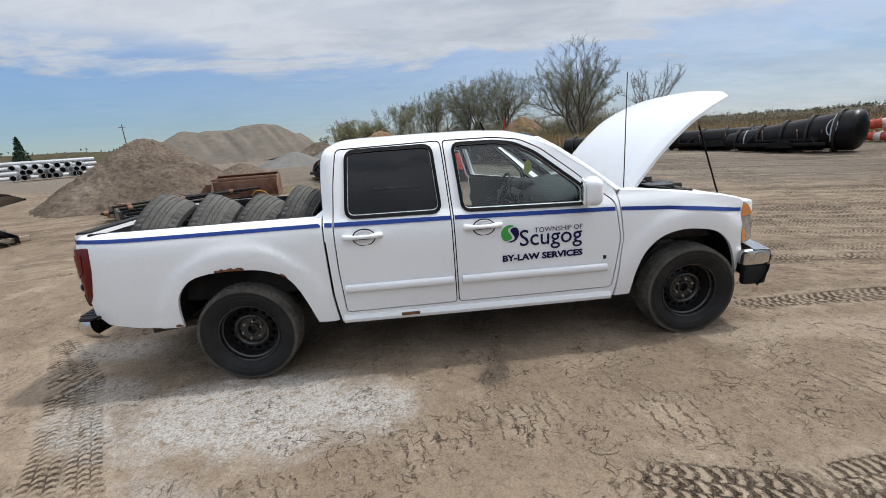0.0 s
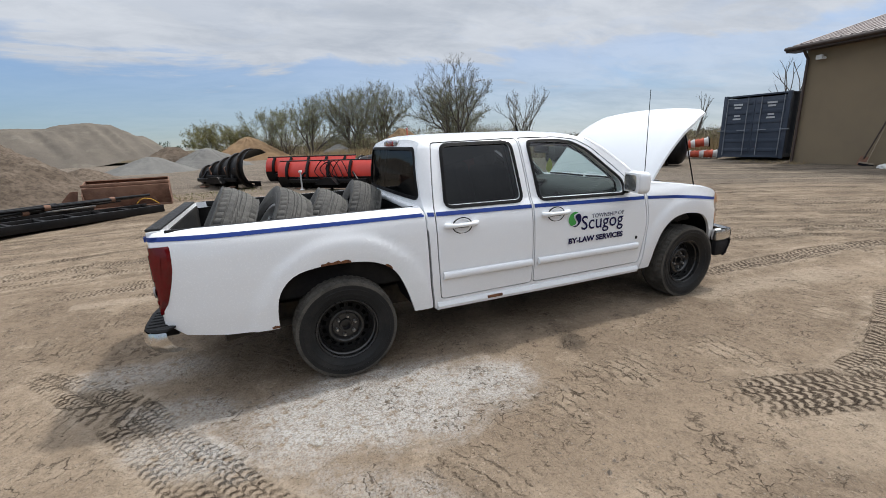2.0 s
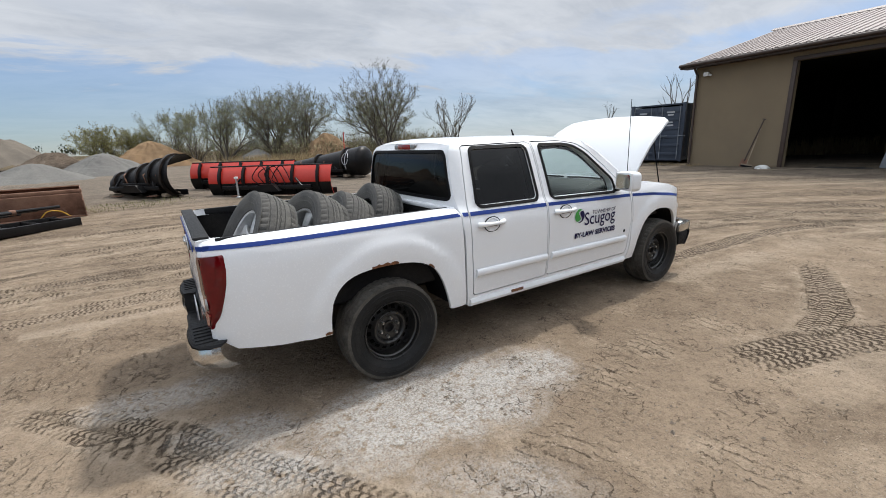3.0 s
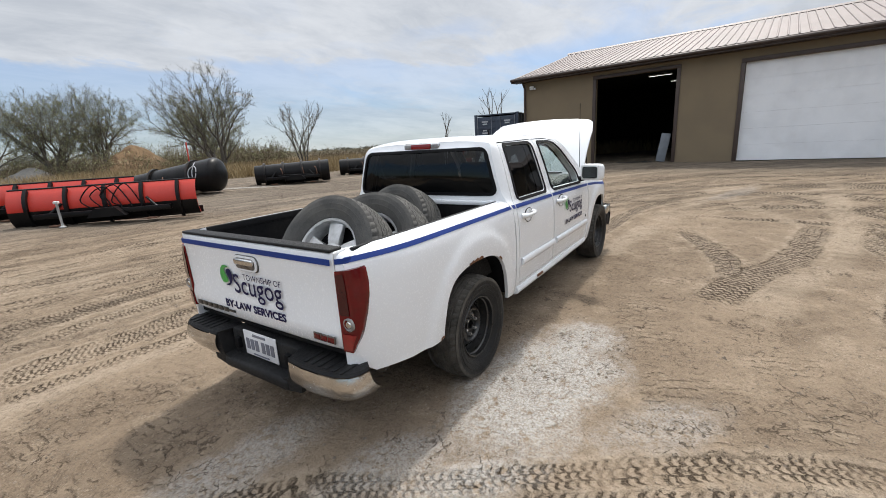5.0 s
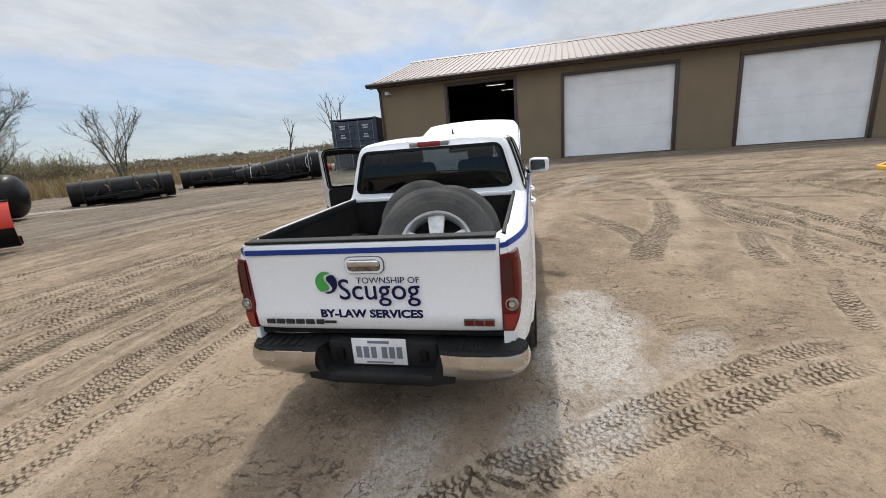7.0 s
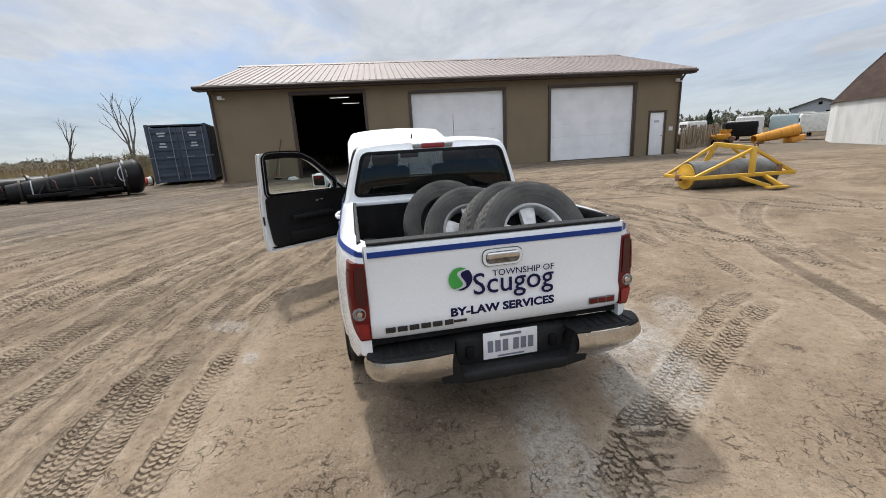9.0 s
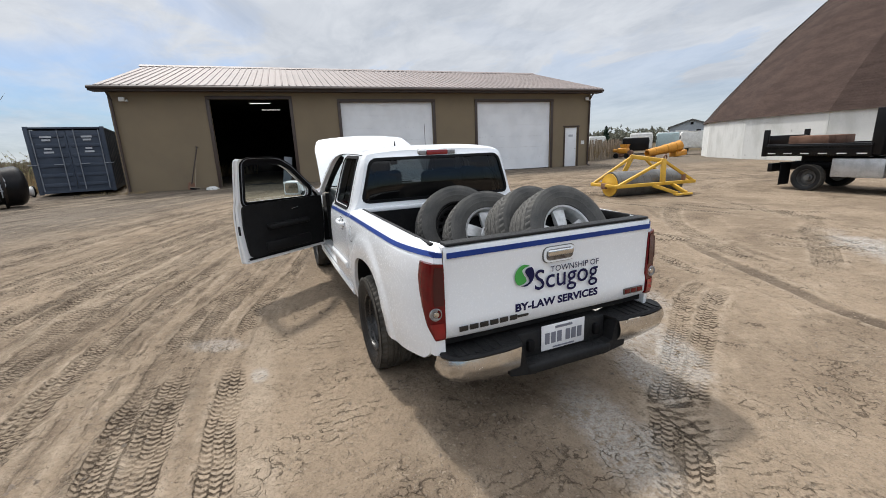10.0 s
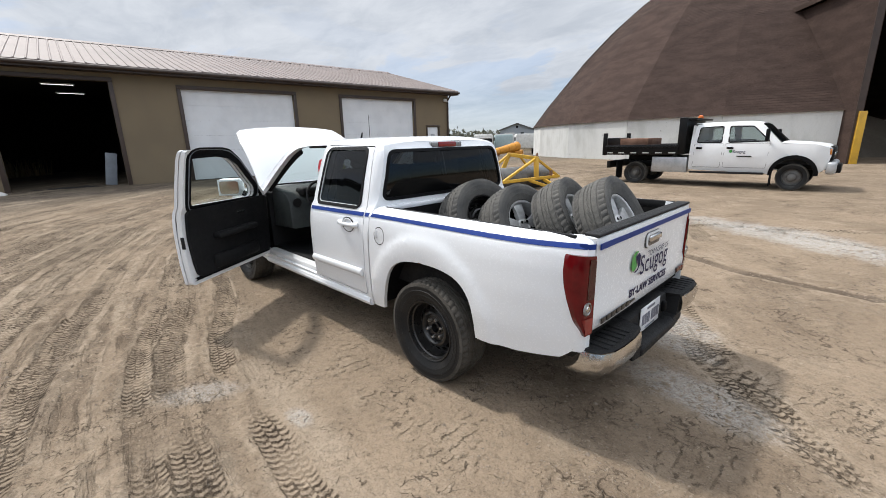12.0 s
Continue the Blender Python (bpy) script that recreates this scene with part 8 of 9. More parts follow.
    for name, c, size in (("dump_floor", (0.15, 0, 1.0), (2.35, 2.1, 0.08)), ("dump_front", (1.38, 0, 1.55), (0.22, 2.1, 1.1)), ("cab_guard", (1.52, 0, 2.04), (0.42, 1.9, 0.06)), ("dump_gate", (-1.06, 0, 1.25), (0.07, 2.1, 0.56)),
                          ("gate_post", (-1.06, 1.04, 1.32), (0.13, 0.10, 0.75)), ("gate_post", (-1.06, -1.04, 1.32), (0.13, 0.10, 0.75)), ("chassis_rail", (2.0, 0.4, 0.66), (5.9, 0.09, 0.2)), ("chassis_rail", (2.0, -0.4, 0.66), (5.9, 0.09, 0.2)), ("hoist", (0.2, 0, 0.8), (1.4, 0.5, 0.3)), ("rear_bar", (-0.95, 0, 0.62), (0.12, 1.8, 0.24))):
        part(name, box(B(), c, size, 0.012), "plow_black", t)
    part("load", box(B(), (-0.25, 0.1, 1.38), (0.95, 1.4, 0.24), 0.03), "rusty_steel", t, "rusty steel plates in the dump body")
    part("mud_flap", box(B(), (-0.58, 0.83, 0.45), (0.02, 0.5, 0.6)), "seal", t)
    part("mud_flap", box(B(), (-0.58, -0.83, 0.45), (0.02, 0.5, 0.6)), "seal", t)
    bm = B()
    grid(bm, 10, 16, lambda u, v: Vector((1.64 + 1.72 * u, (2 * v - 1) * wide(2, 1.88), 1.885 + 0.05 * (1 - (2 * v - 1) ** 4) - 0.06 * max(0, u - 0.85) / 0.15)))
    part("roof", bm, "worn_paint", t)
    bm = B()
    grid(bm, 8, 12, lambda u, v: Vector((3.36 + 0.52 * u + 0.08 * (1 - (2 * v - 1) ** 2), (2 * v - 1) * (wide(2, 1.85 - 0.53 * u) - 0.03), 1.84 - 0.53 * u)))
    part("windscreen", bm, "tinted", t)
    bm = B()
    grid(bm, 10, 16, lambda u, v: Vector((3.86 + 1.02 * u + 0.06 * (1 - (2 * v - 1) ** 2), (2 * v - 1) * wide(3.86 + 1.02 * u, 1.25), table([(0, 1.30), (0.55, 1.255), (0.95, 1.19), (1.0, 1.12)], u) + 0.05 * (1 - (2 * v - 1) ** 4))))
    part("hood", bm, "worn_paint", t)
    part("cab_back", box(B(), (1.66, 0, 1.2), (0.05, 1.72, 1.30)), "worn_paint", t)
    gr = part("grille", box(B(), (4.93, 0, 1.0), (0.10, 1.25, 0.36), 0.03), "black_plastic", t)
    part("grille_bar", box(B(), (4.985, 0, 1.0), (0.03, 1.25, 0.06), 0.01), "chrome", gr)
    bump = part("front_bumper", box(B(), (4.97, 0, 0.63), (0.20, 1.86, 0.32), 0.06, seg=3), "galv", t, "grey front bumper")
    part("plow_mount", box(B(), (5.09, 0, 0.60), (0.14, 0.8, 0.24), 0.02), "plow_black", bump)
    part("engine_block", box(B(), (4.3, 0, 0.95), (1.3, 1.2, 0.5)), "engine", t)
    part("cabin_seats", box(B(), (2.5, 0, 1.15), (1.2, 1.4, 0.5), 0.08), "grey_cloth", t)
    beacon = part("beacon", lathe(B(), [(0.08, 0.0), (0.085, 0.02), (0.075, 0.09), (0.04, 0.12), (0.0, 0.125)], 16, pose(1.5, 0.35, 2.07)), "amber", t, "amber roof beacon")
    return t


make_dump_truck()


# ---- trees and brush ----
def twig_mesh(name, material, segs, sides=3):
    """Many tapered sticks (a, b, ra, rb) as one mesh."""
    V, F = [], []
    for a, b, ra, rb in segs:
        d = (b - a)
        if d.length < 1e-5:
            continue
        d = d.normalized()
        o = d.orthogonal().normalized()
        p = d.cross(o)
        k = len(V)
        for c, r in ((a, ra), (b, rb)):
            for i in range(sides):
                w = 2 * math.pi * i / sides
                V.append(c + r * (math.cos(w) * o + math.sin(w) * p))
        F += [(k + i, k + (i + 1) % sides, k + sides + (i + 1) % sides, k + sides + i) for i in range(sides)]
    me = bpy.data.meshes.new(name)
    me.from_pydata([v[:] for v in V], [], F)
    me.polygons.foreach_set("use_smooth", [True] * len(me.polygons))
    me.materials.append(M[material])
    return me


def leaf_mesh(name, material, places, size, rnd):
    V, F = [], []
    for p in places:
        q = Euler((rnd.uniform(0, 6.3), rnd.uniform(0, 6.3), rnd.uniform(0, 6.3))).to_matrix()
        s = size * rnd.uniform(0.6, 1.4)
        k = len(V)
        V += [p + q @ Vector(c) for c in ((-s, 0, 0), (0, -s * 0.45, 0), (s, 0, 0), (0, s * 0.45, 0))]
        F.append((k, k + 1, k + 2, k + 3))
    me = bpy.data.meshes.new(name)
    me.from_pydata([v[:] for v in V], [], F)
    me.materials.append(M[material])
    return me


def make_tree(label, x, y, height, spread, seed, leaves=0.5, stems=1, lean=0.0, depth=6, leaf="bud", leaf_size=0.05, twigs=1.0, base_z=None):
    """A bare spring tree: tapered stems that fork into limbs and fine twigs, with buds at their ends."""
    rnd = random.Random(seed)
    z = ground_z(x, y) - 0.1 if base_z is None else base_z
    tree = thing("tree", label, "tree", pose(x, y, z), "trees at the edge of the yard")
    thick, fine, ends = [], [], []

    def spray(e, d, many):
        for _ in range(many):
            way = (d * 0.7 + Vector((rnd.gauss(0, 0.6), rnd.gauss(0, 0.6), rnd.gauss(0.15, 0.5)))).normalized()
            tip = e + way * rnd.uniform(0.02, 0.065) * height
            fine.append((e, tip, 0.006, 0.0035))
            ends.append(tip), ends.append((e + tip) / 2)

    def grow(p, d, length, r, level):
        n = 4
        q = p
        for i in range(n):
            d = (d + Vector((rnd.gauss(0, 0.11), rnd.gauss(0, 0.11), rnd.gauss(0.04, 0.07)))).normalized()
            e = q + d * (length / n)
            r2 = r * 0.91
            (thick if r > 0.02 else fine).append((q, e, r, r2))
            if level < depth - 1 and i and rnd.random() < 0.55 * twigs:
                o = d.orthogonal().normalized()
                a = rnd.uniform(0, 6.28)
                side = (d + (math.cos(a) * o + math.sin(a) * d.cross(o)) * rnd.uniform(0.7, 1.2) * min(1.0, spread)).normalized()
                grow(e, side, length * rnd.uniform(0.45, 0.7), max(r2 * 0.5, 0.006), level + 2)
            if level >= depth - 3:
                spray(e, d, 3 if twigs >= 1 else 1)
            q, r = e, r2
        if level >= depth:
            return
        o = d.orthogonal().normalized()
        turn = rnd.uniform(0, 6.28)
        for i in range(2):
            a = turn + math.pi * i + rnd.uniform(-0.4, 0.4)
            w = math.cos(a) * o + math.sin(a) * d.cross(o)
            grow(q, (d + w * rnd.uniform(0.25, 0.6) * spread).normalized(), length * rnd.uniform(0.7, 0.9), max(r * 0.78, 0.005), level + 1)
    for s in range(stems):
        a = 2 * math.pi * s / stems + rnd.uniform(-0.4, 0.4)
        d = Vector((math.cos(a) * 0.32 * spread * (stems > 1) + lean, math.sin(a) * 0.32 * spread * (stems > 1), 1)).normalized()
        grow(Vector((0.12 * math.cos(a) * (stems > 1), 0.12 * math.sin(a) * (stems > 1), 0)), d, height * 0.24, height * (0.026 if stems == 1 else 0.021 if height > 6 else 0.012), 0)
    top = max([e.z for e in ends] + [1])
    f = height / top
    scale = lambda rows: [(a * f, b * f, ra, rb) for a, b, ra, rb in rows]
    tr = new("trunk", twig_mesh("trunk", "bark", scale(thick), 7))
    tr.parent = tree
    cr = new("crown", twig_mesh("crown", "twig", scale(fine), 3))
    cr.parent = tree
    tagged(cr, kind="stuff")
    if leaves:
        pts = [e * f + Vector((rnd.gauss(0, 0.06), rnd.gauss(0, 0.06), rnd.gauss(0, 0.06))) for e in ends if rnd.random() < leaves]
        lv = new("foliage", leaf_mesh("foliage", leaf, pts, leaf_size, rnd))
        lv.parent = tree
        tagged(lv, kind="stuff")
    return tree


make_tree("tall budding willow with an open grey crown", 13.6, 26.5, 7.0, 1.05, 11, 0.6, 4, 0.0, 5, leaf_size=0.03, base_z=0.5)
make_tree("bare thin multi-stemmed tree in dry grass", 14.4, 18.9, 4.1, 0.42, 12, 0.05, 5, 0.0, 3, leaf_size=0.03, base_z=0.55)
make_tree("spreading bare willow with grey limbs", 7.8, 37.5, 6.8, 1.1, 13, 0.75, 4, 0.0, 5, leaf_size=0.036, base_z=0.4)
make_tree("spreading bare willow beside the sand heap", 11.0, 39.5, 7.2, 1.1, 14, 0.75, 4, 0.0, 5, leaf_size=0.036, base_z=0.4)
make_tree("bare willow in a group", 4.2, 41.0, 6.2, 1.05, 15, 0.8, 4, 0.0, 5, leaf_size=0.036, base_z=0.4)
make_tree("bare willow behind the sand heap", 16.5, 34.0, 6.2, 1.05, 21, 0.8, 4, 0.0, 5, leaf_size=0.034, base_z=0.4)
make_tree("slender budding tree behind heaps", 0.0, 47.0, 5.4, 0.8, 16, 0.8, 4, 0.0, 4, leaf_size=0.045, base_z=0.4)
make_tree("young tree with pale green buds", 2.0, 45.0, 5.2, 0.9, 17, 0.8, 4, 0.0, 4, leaf_size=0.045, base_z=0.4)
make_tree("round bush with yellow-green spring leaves", -5.2, 46.0, 4.0, 1.15, 18, 0.9, 7, 0.0, 4, "bush_leaf", 0.05, base_z=0.5)
make_tree("bush with yellow-green spring leaves", -2.6, 47.5, 3.6, 1.1, 19, 0.9, 6, 0.0, 4, "bush_leaf", 0.05, base_z=0.5)
make_tree("dead grey tree with broken limbs", 50.5, 24.0, 8.3, 0.5, 22, 0.0, 2, -0.06, 3, twigs=0.5, base_z=0.3)
make_tree("thin dead grey sapling in brush", 29.0, 18.5, 4.0, 0.4, 23, 0.0, 1, 0.05, 3, twigs=0.6, base_z=0.3)


def make_brush(name, label, centre, count, rx, ry, turn, height, seed, leaf, share, base_z=0.3, dense=26, leaf_size=0.06):
    """A belt of brush: clumps of many thin stems with small leaves."""
    rnd = random.Random(seed)
    segs, pts = [], []
    c, s = math.cos(radians(turn)), math.sin(radians(turn))
    for k in range(count):
        u, v = rnd.uniform(-rx, rx), rnd.uniform(-ry, ry)
        p = Vector((centre[0] + c * u - s * v, centre[1] + s * u + c * v, base_z))
        h = height * rnd.uniform(0.45, 1.1)
        for _ in range(dense):
            d = Vector((rnd.gauss(0, 0.33), rnd.gauss(0, 0.33), 1)).normalized()
            q = p + Vector((rnd.gauss(0, 0.4), rnd.gauss(0, 0.4), 0))
            l = h * rnd.uniform(0.4, 1.0)
            mid = q + d * l * 0.6
            tip = mid + (d + Vector((rnd.gauss(0, 0.3), rnd.gauss(0, 0.3), 0))).normalized() * l * 0.4
            segs += [(q, mid, 0.022, 0.014), (mid, tip, 0.014, 0.006)]
            for _ in range(2):
                w = mid + (tip - mid) * rnd.random()
                e = w + Vector((rnd.gauss(0, 0.25), rnd.gauss(0, 0.25), rnd.uniform(0.1, 0.4)))
                segs.append((w, e, 0.010, 0.005))
                if rnd.random() < share:
                    pts += [e, (w + e) / 2]
    ob = tagged(new(name, twig_mesh(name, "dry_brush", segs, 3)), label, "brush", kind="stuff")
    if pts:
        lv = new("foliage", leaf_mesh("foliage", leaf, pts, leaf_size, rnd))
        lv.parent = ob
    return ob


make_brush("brush", "belt of brown and olive brush along the yard", (13.5, 47.5), 190, 17, 3.5, -10, 3.4, 31, "bud", 0.8)
make_brush("brush", "brown brush under the willows", (12.5, 33.5), 110, 9, 2.0, -36, 2.2, 32, "bud", 0.6)
make_brush("brush", "low grey brush at the field edge", (29.5, 19.0), 150, 11, 2.5, -58, 1.5, 33, "dry_brush", 0.6)
make_brush("brush", "brush and saplings beside the container", (27.5, 12.0), 50, 4.5, 2.0, -70, 1.7, 34, "bud", 0.4)
make_brush("brush", "far row of leafing trees past the fence", (92.0, -104.0), 900, 62, 8, 44, 6.0, 35, "far_wood", 1.0, -0.5, 8, 0.55)
make_brush("brush", "far dark hedgerow on the low hill", (150.0, 150.0), 420, 120, 8, -45, 2.6, 36, "far_wood", 0.9, 0.6, 12, 0.32)
make_brush("brush", "far dark hedgerow behind the gravel", (-120.0, 150.0), 150, 120, 8, 38, 4.5, 37, "conifer", 0.7, 2.0, 12, 0.4)


def make_grass(label, x, y, rx, ry, turn, count, h, seed, material="dry_grass"):
    """A stand of dry grass: many thin leaning blades."""
    rnd = random.Random(seed)
    c, s = math.cos(radians(turn)), math.sin(radians(turn))
    V, F = [], []
    for k in range(count):
        u, v = rnd.uniform(-rx, rx), rnd.uniform(-ry, ry)
        px, py = x + c * u - s * v, y + s * u + c * v
        a, l = rnd.uniform(0, 6.28), h * rnd.uniform(0.5, 1.15)
        w, lean = rnd.uniform(0.012, 0.03) * (h / 0.9 + 0.3), l * rnd.uniform(0.1, 0.45)
        z = ground_z(px, py) - 0.03
        i = len(V)
        V += [(px - w * math.cos(a), py - w * math.sin(a), z), (px + w * math.cos(a), py + w * math.sin(a), z), (px + lean * math.sin(a), py - lean * math.cos(a), z + l)]
        F.append((i, i + 1, i + 2))
    me = bpy.data.meshes.new("grass")
    me.from_pydata(V, [], F)
    me.materials.append(M[material])
    return tagged(new("grass", me), label, "grass", kind="stuff")


make_grass("tall dry tan grass field past the plows", 20.0, 20.5, 20.0, 7.0, -45, 34000, 0.85, 41)
make_grass("dry tan grass field towards the container", 26.0, 14.0, 7.0, 3.5, -65, 9000, 0.6, 42)
make_grass("sparse green weeds beside the bucket", -2.0, 10.3, 1.5, 0.7, 10, 700, 0.10, 43, "green_grass")
make_grass("weeds along the shed wall", 18.0, 6.9, 1.2, 0.35, 86, 260, 0.16, 44)
make_grass("tall dry reeds along the fence", 22.3, -23.0, 3.6, 0.4, -61.7, 3200, 1.0, 45)

# low hill on the north-eastern horizon
heap("low_hill", "low grassy rise on the horizon with bare soil", 120.0, 118.0, 70.0, 26.0, 1.5, -45, "hill", 51, ridge=0.5, rough=0.04)
heap("low_hill", "low grassy rise on the far horizon", -110.0, 128.0, 80.0, 26.0, 4.6, 40, "hill", 52, ridge=0.5, rough=0.04)


# ---- small things round the shed ----
def make_shovel():
    s = thing("shovel", "long-handled shovel leaning on the shed wall", "shovel", pose(18.05, 4.22, ground_z(18.05, 4.2), 15, 6, 0))
    part("shaft", tube(B(), [(0, 0, 0.25), (0, 0, 1.85)], 0.024, 8), "brown_trim", s)
    part("grip", tube(B(), [(0, -0.06, 1.86), (0, 0.06, 1.86)], 0.02, 8), "brown_trim", s)
    part("blade", panel(B(), rounded([(-0.12, 0.0), (-0.13, 0.30), (0.13, 0.30), (0.12, 0.0), (0, -0.05)], 0.03), [], lambda u, v: Vector((0.03 * (u / 0.13) ** 2, u, v + 0.02)), 0.06, 0.004, (1, 0, 0)), "rusty_steel", s)
    b = thing("broom", "worn wooden push broom leaning on the shed wall", "broom", pose(18.0, 4.05, ground_z(18.0, 4.1), 9, 10, 0))
    part("shaft", tube(B(), [(0, 0, 0.1), (0, 0, 1.5)], 0.015, 8), "wood", b)
    part("head", box(B(), (0, 0, 0.09), (0.07, 0.4, 0.05), 0.01), "wood", b)
    part("bristles", box(B(), (0, 0, 0.035), (0.06, 0.39, 0.07)), "seal", b)
    bag = thing("bag", "crumpled white plastic bag on the ground", "bag", on(17.55, 3.34, 20))
    bm = B()
    bmesh.ops.create_icosphere(bm, subdivisions=3, radius=0.24)
    for v in bm.verts:
        n_ = noise.noise(v.co * 9) * 0.06
        v.co = Vector((v.co.x * 1.4, v.co.y, max(0.0, v.co.z * 0.55))) * (1 + n_ * 4)
    part("sack", bm, "white_plain", bag)
    sheet = thing("leaning_panel", "pale grey sheet leaning inside the dark bay", "panel", pose(18.6, 0.26, 0.22, 9, 0, 0))
    part("board", box(B(), (0, 0, 0.62), (0.03, 0.36, 1.2), 0.006), "bar_grey", sheet)


make_shovel()


def cone_stack(label, m, rings, r0, r1):
    """Nested road cones lying on their side: each one a collar with a flared lip."""
    stack = thing("cone_stack", label, "traffic cones", m, "stacked road cones")
    step = 2.7 / rings
    for i in range(rings):
        r = r0 + (r1 - r0) * i / (rings - 1)
        x = -1.35 + step * i
        part("cone", lathe(B(), [(r * 0.72, x), (r * 0.80, x + 0.02), (r * 0.98, x + step * 0.82), (r * 1.14, x + step * 0.86), (r * 1.14, x + step * 0.98), (r * 0.7, x + step)], 18, pose(0, 0, 0, 0, 90, 0)),
             "white_plain" if i % 3 == 2 else "cone_orange", stack)
    part("base", lathe(B(), [(r1 * 0.4, 1.35), (r1 * 1.25, 1.35), (r1 * 1.25, 1.40), (0.0, 1.41)], 18, pose(0, 0, 0, 0, 90, 0)), "seal", stack, "black rubber end")
    return stack


cone_stack("long stack of orange and white road cones lying flat", on(18.05, 10.80, -48, 0.20), 15, 0.13, 0.18)
cone_stack("orange and white road cones lying across another stack", on(17.95, 11.20, -46, 0.55) @ pose(0, 0, 0, 0, -8, 0), 15, 0.15, 0.20)
cone_stack("half-buried stack of road cones in the weeds", on(18.30, 11.25, -54, 0.18), 13, 0.13, 0.17)


# ---- culvert pipes, poles and far things ----
def make_pipes():
    rnd = random.Random(4)
    for k in range(12):
        a = thing("culvert_pipe", "galvanised corrugated culvert pipe in a stack", "pipe", pose(-37.0 - 0.4 * (k % 4), 40.0 + 0.9 * (k // 4) + 0.4 * (k % 4), 0.52 + 0.46 * (k % 4), 0, 0, 34), "stack of culverts")
        bm = B()
        n = 60
        lathe(bm, [(0.20 + (0.012 if i % 2 else 0), -6.0 + 12.0 * i / n) for i in range(n + 1)], 14, pose(0, 0, 0, 0, 90, 0))
        part("pipe", bm, "galv", a)
    for k in range(21):
        row, col = k // 7, k % 7
        a = thing("short_pipe", "short galvanised pipe seen end on in a stack", "pipe", pose(-31.0 + 0.52 * (col + 0.5 * (row % 2)) + rnd.uniform(-0.1, 0.1), 34.0 + 0.42 * col + rnd.uniform(-0.3, 0.3), 0.72 + 0.40 * row, 0, 0, 127 + rnd.uniform(-9, 9)), "stack of short pipes")
        part("pipe", lathe(B(), [(0.23, -1.2), (0.23, 1.2), (0.20, 1.2), (0.20, -1.2), (0.23, -1.2)], 14, pose(0, 0, 0, 0, 90, 0)), "galv", a)
        # black disc set in the open pipe, standing in for its inner shade
        part("inside", lathe(B(), [(0.2, -0.9), (0.0, -0.9)], 14, pose(0, 0, 0, 0, 90, 0)), "seal", a)
    spruce = thing("spruce_tree", "dark green spruce past the pipes", "tree", pose(-52.0, 60.0, 1.4))
    part("trunk", tube(B(), [(0, 0, 0), (0, 0, 4.0)], [0.12, 0.02], 8), "bark", spruce)
    pts, segs = [], []
    for i in range(900):
        z = rnd.uniform(0.3, 4.1)
        r = (4.2 - z) * 0.36 * rnd.uniform(0.3, 1.0)
        w = rnd.uniform(0, 6.28)
        pts.append(Vector((r * math.cos(w), r * math.sin(w), z - 0.25 * r)))
    ob = new("needles", leaf_mesh("needles", "conifer", pts, 0.22, rnd))
    ob.parent = spruce
    spruce2 = copy_thing(spruce, pose(62.0, -62.0, 0.2) @ Matrix.Scale(1.0, 4))
    for x, y, h in ((-60.0, 96.0, 8.5), (-74.0, 60.0, 7.5)):
        p = thing("utility_pole", "thin grey wooden utility pole", "utility pole", pose(x, y, 0.5), "utility poles")
        part("pole", tube(B(), [(0, 0, 0), (0, 0, h)], [0.14, 0.09], 8), "bark", p)
        part("crossarm", box(B(), (0, 0, h - 0.6), (1.6, 0.1, 0.1), 0.01), "bark", p)


make_pipes()


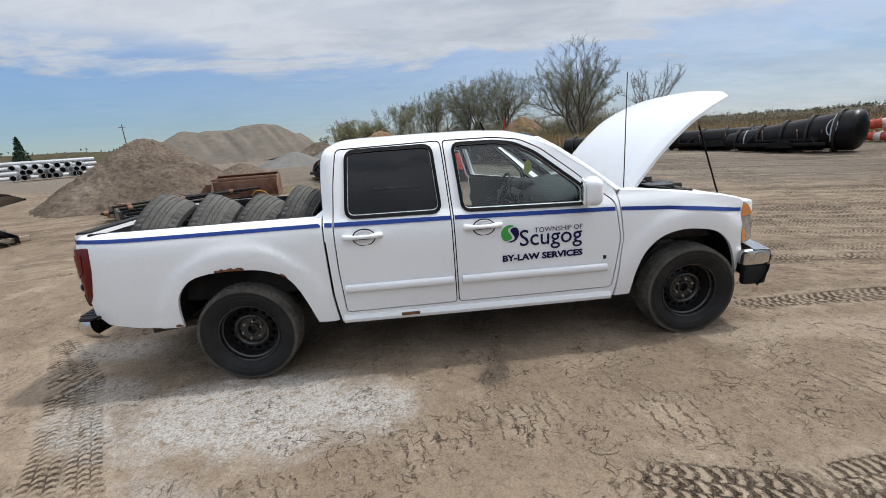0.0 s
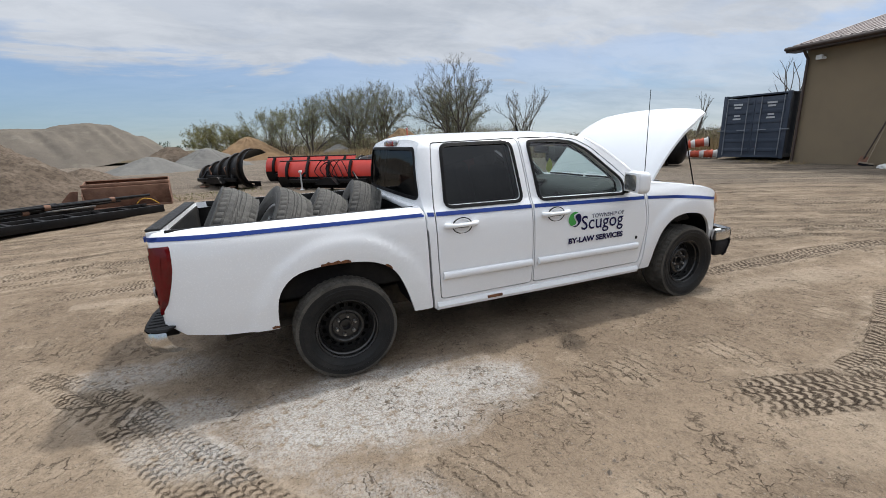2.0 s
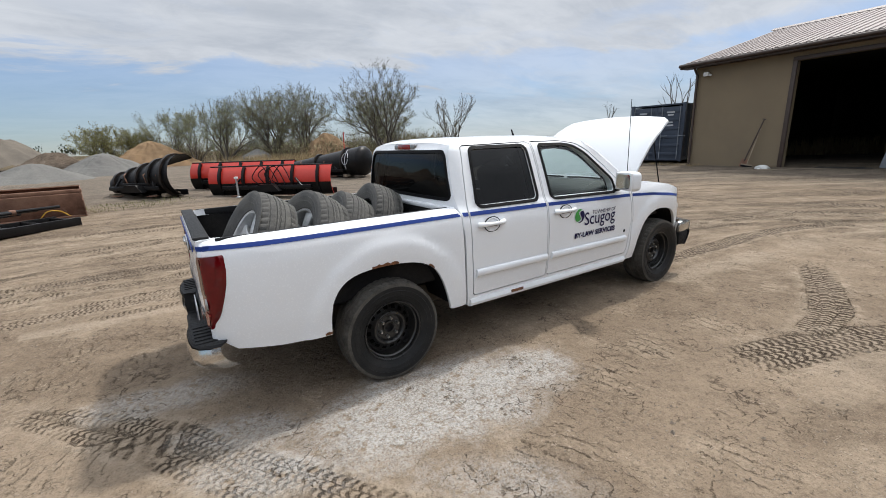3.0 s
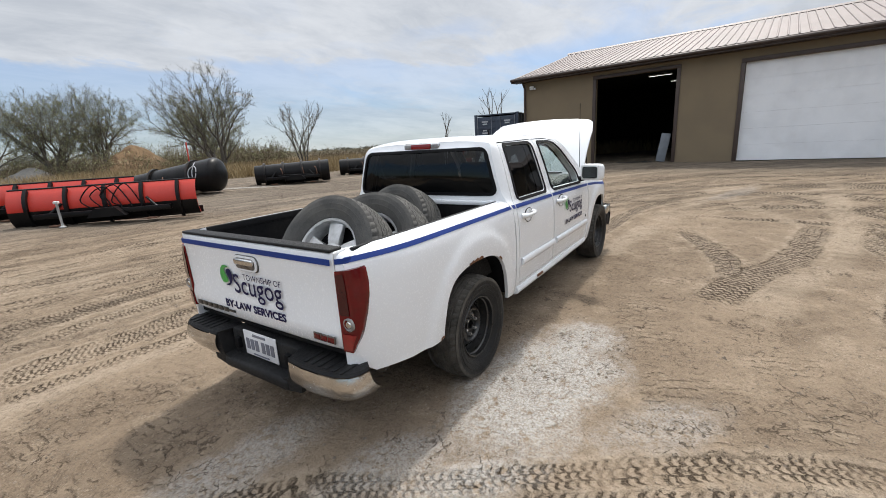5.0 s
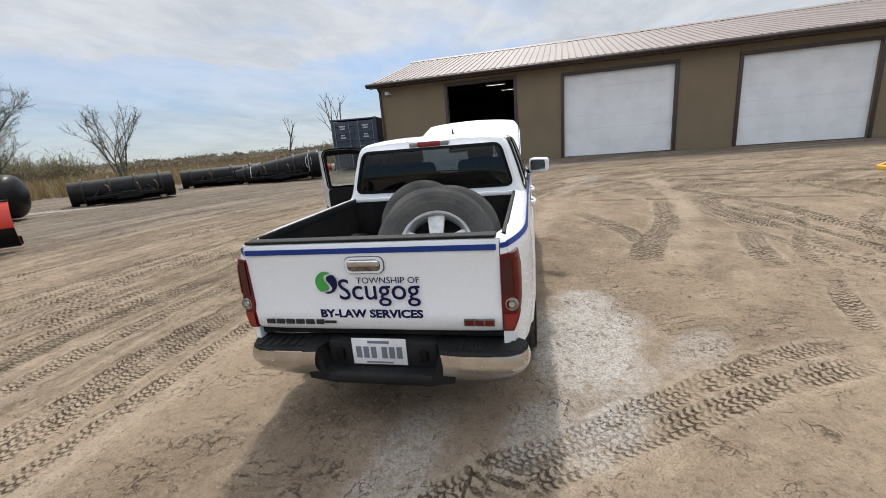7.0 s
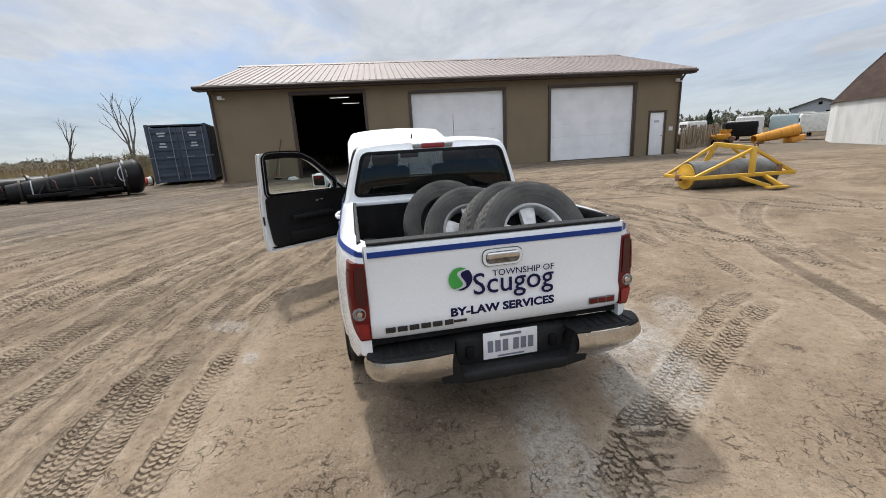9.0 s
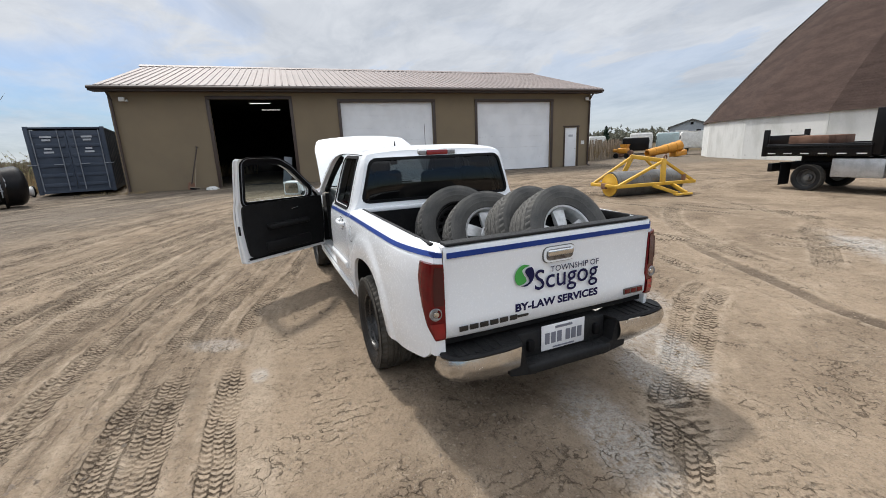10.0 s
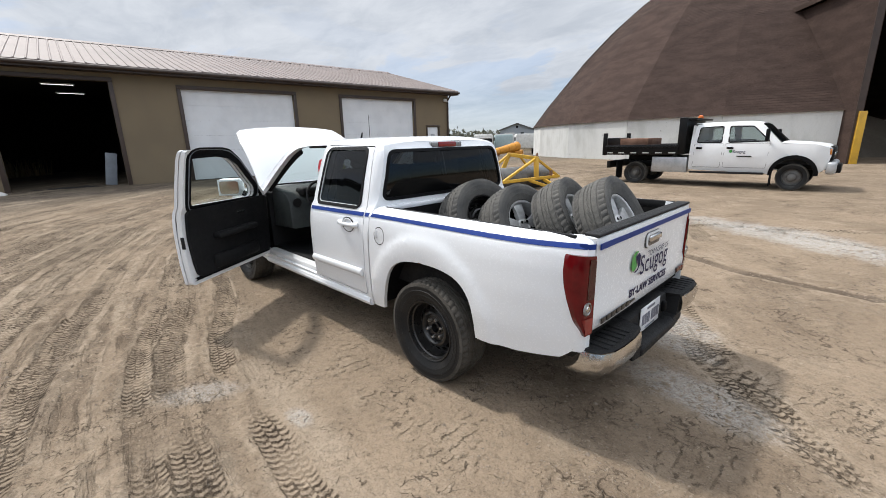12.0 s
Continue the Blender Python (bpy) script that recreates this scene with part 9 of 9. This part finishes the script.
def make_lot():
    """The lot past the shed: slat fence, yellow chute, trailers and a grey building."""
    fence = thing("slat_fence", "weathered wooden slat fence past the shed", "fence", pose(19.9, -19.4, 0.16, 0, 0, -61.7))
    rnd = random.Random(12)
    for k in range(5):
        part("post", box(B(), (0.3 + 1.6 * k, 0.05, 0.75), (0.1, 0.1, 1.5), 0.01), "wood", fence)
    for z in (0.35, 1.2):
        part("rail", box(B(), (3.7, 0.02, z), (7.4, 0.05, 0.09)), "wood", fence)
    slat = None
    for k in range(67):
        h = 1.45 + rnd.uniform(-0.10, 0.12)
        if slat is None:
            slat = part("slat", box(B(), (0, 0, 0.75), (0.085, 0.02, 1.5)), "wood", fence)
            slat_data = slat.data
            slat.location = (0.05, -0.03, 0)
        else:
            o = new("slat", slat_data)
            o.parent = fence
            o.matrix_basis = pose(0.05 + 0.11 * k, -0.03, 0.0, rnd.uniform(-2, 2), rnd.uniform(-2, 2), 0) @ Matrix.Diagonal((1, 1, h / 1.5, 1))
    chute = thing("spreader_chute", "orange-yellow steel spreader chute lying on the ground", "chute", pose(21.9, -29.0, 0.46, 0, -7.7, -93))
    part("barrel", lathe(B(), [(0.24, -1.72), (0.28, -1.7), (0.42, 1.6), (0.46, 1.7), (0.38, 1.7), (0.22, -1.7)], 24, pose(0, 0, 0.25, 0, 90, 0)), "orange", chute)
    for x, r in ((-1.0, 0.31), (0.2, 0.36), (1.1, 0.40)):
        part("band", lathe(B(), [(r, -0.04), (r + 0.035, 0.0), (r, 0.04)], 24, pose(x, 0, 0.25, 0, 90, 0)), "orange", chute)
    part("cradle", box(B(), (1.6, 0, -0.32), (1.2, 0.7, 0.40), 0.05), "orange", chute)
    part("skid", box(B(), (-1.3, 0, -0.20), (0.5, 0.4, 0.36), 0.04), "rusty_steel", chute)
    mach = thing("spreader_engine", "small orange-yellow machine standing by the fence", "machine part", on(21.6, -24.3, 20))
    part("housing", box(B(), (0, 0, 0.58), (0.75, 0.6, 0.42), 0.10, seg=3), "orange", mach)
    part("hopper", prism(B(), [(-0.16, 0.75), (0.16, 0.75), (0.30, 1.05), (-0.30, 1.05)], 0.5, pose(-0.1, 0, 0)), "orange", mach)
    part("arm", tube(B(), [(0.2, 0, 0.5), (0.75, 0.1, 0.62)], 0.12, 8), "orange", mach)
    part("motor", tube(B(), [(-0.55, -0.2, 0.45), (-0.55, 0.2, 0.45)], 0.16, 12), "rusty_steel", mach)
    part("base", box(B(), (0, 0, 0.22), (1.1, 0.55, 0.24), 0.04), "rusty_steel", mach)
    for sx in (-0.4, 0.4):
        part("wheel", lathe(B(), [(0.05, -0.05), (0.19, -0.06), (0.21, 0.0), (0.19, 0.06), (0.05, 0.05), (0.0, 0.04)], 16, pose(sx, 0.34, 0.20, 90, 0, 0)), "rubber", mach)

    def trailer(x, y, turn, L, h, paint, label, dz=0.0):
        t = thing("trailer", label, "trailer", pose(x, y, dz, 0, 0, turn), "vehicles in the lot")
        part("box_body", box(B(), (0, 0, 0.6 + h / 2), (L, 2.2, h), 0.12, seg=3), paint, t)
        part("roof", box(B(), (0, 0, 0.62 + h), (L * 0.96, 2.0, 0.1), 0.04), "white_plain", t)
        part("window_band", box(B(), (0, 0, 0.6 + h * 0.68), (L * 0.8, 2.23, h * 0.25), 0.02), "seal", t)
        for sx in (-0.3, 0.3):
            for sy in (1, -1):
                w = part("wheel", lathe(B(), [(0.15, -0.1), (0.38, -0.11), (0.42, 0.0), (0.38, 0.11), (0.15, 0.1), (0.0, 0.06)], 20, pose(sx * L, sy * 0.95, 0.42, 90, 0, 0)), "rubber", t)
    trailer(32.5, -38.4, -49, 6.0, 1.6, "white_plain", "white bus parked past the fence")
    trailer(32.3, -42.2, -49, 4.0, 1.6, "teal_van", "pale teal van parked past the fence")
    trailer(33.9, -46.2, -49, 3.6, 1.5, "white_plain", "white van parked beside the dome wall")
    trailer(25.5, -37.3, -49, 2.0, 1.5, "white_plain", "white truck cab beside the dome wall")
    trailer(46.0, -44.0, -30, 5.0, 1.6, "white_plain", "white trailer parked past the fence")
    trailer(26.7, -31.2, -49, 3.0, 1.15, "plow_black", "dark machine parked past the fence")
    b = thing("grey_building", "grey metal building with a gable far past the lot", "building", pose(56.5, -79.0, 1.1, 0, 0, 36) @ Matrix.Scale(0.72, 4))
    part("wall", box(B(), (0, 0, 0.70), (10, 14, 5.5)), "grey_siding", b)
    part("gable", prism(B(), [(-5.0, 3.44), (0, 5.2), (5.0, 3.44)], 14.0), "grey_siding", b)
    part("roof", prism(B(), [(-5.5, 3.30), (0, 5.22), (5.5, 3.30), (5.5, 3.55), (0, 5.48), (-5.5, 3.55)], 14.9), "blue_gravel", b)
    part("gable_vent", box(B(), (0, 7.03, 4.3), (0.7, 0.06, 0.6)), "seal", b)
    part("window", box(B(), (-1.6, 7.03, 2.2), (1.0, 0.06, 1.0)), "seal", b)
    part("bay_door", box(B(), (2.2, 7.03, 1.2), (3.0, 0.06, 3.0)), "white_plain", b)


make_lot()


# ---- stones and clods on the yard ----
def make_stones():
    rnd = np.random.default_rng(3)
    n = 26000
    x, y = rnd.uniform(-4.0, 7.0, n), rnd.uniform(-4.6, 6.0, n)
    keep = value_noise(x, y, 0.8, 21) > -0.25
    x, y = x[keep], y[keep]
    s = 0.0030 + 0.006 * rnd.random(len(x)) ** 3 + 0.013 * (rnd.random(len(x)) ** 20)
    oct_v = np.array([(1, 0, 0), (-1, 0, 0), (0, 1, 0), (0, -1, 0), (0, 0, 1), (0, 0, -0.6)], float)
    oct_f = np.array([(0, 2, 4), (2, 1, 4), (1, 3, 4), (3, 0, 4), (2, 0, 5), (1, 2, 5), (3, 1, 5), (0, 3, 5)])
    V = oct_v[None] * s[:, None, None] * rnd.uniform(0.6, 1.3, (len(x), 6, 3))
    a = rnd.uniform(0, 6.28, len(x))
    c, d = np.cos(a)[:, None], np.sin(a)[:, None]
    V = np.stack([V[..., 0] * c - V[..., 1] * d + x[:, None], V[..., 0] * d + V[..., 1] * c + y[:, None], V[..., 2] * 0.8 + GROUND_AT(x, y)[:, None]], -1)
    F = (oct_f[None] + 6 * np.arange(len(x))[:, None, None]).reshape(-1, 3)
    me = bpy.data.meshes.new("stones")
    me.from_pydata(V.reshape(-1, 3).tolist(), [], F.tolist())
    me.materials.append(M["stones"])
    tagged(new("stones", me), "scattered small stones and clods on the dirt", "stones", kind="stuff")
make_stones()
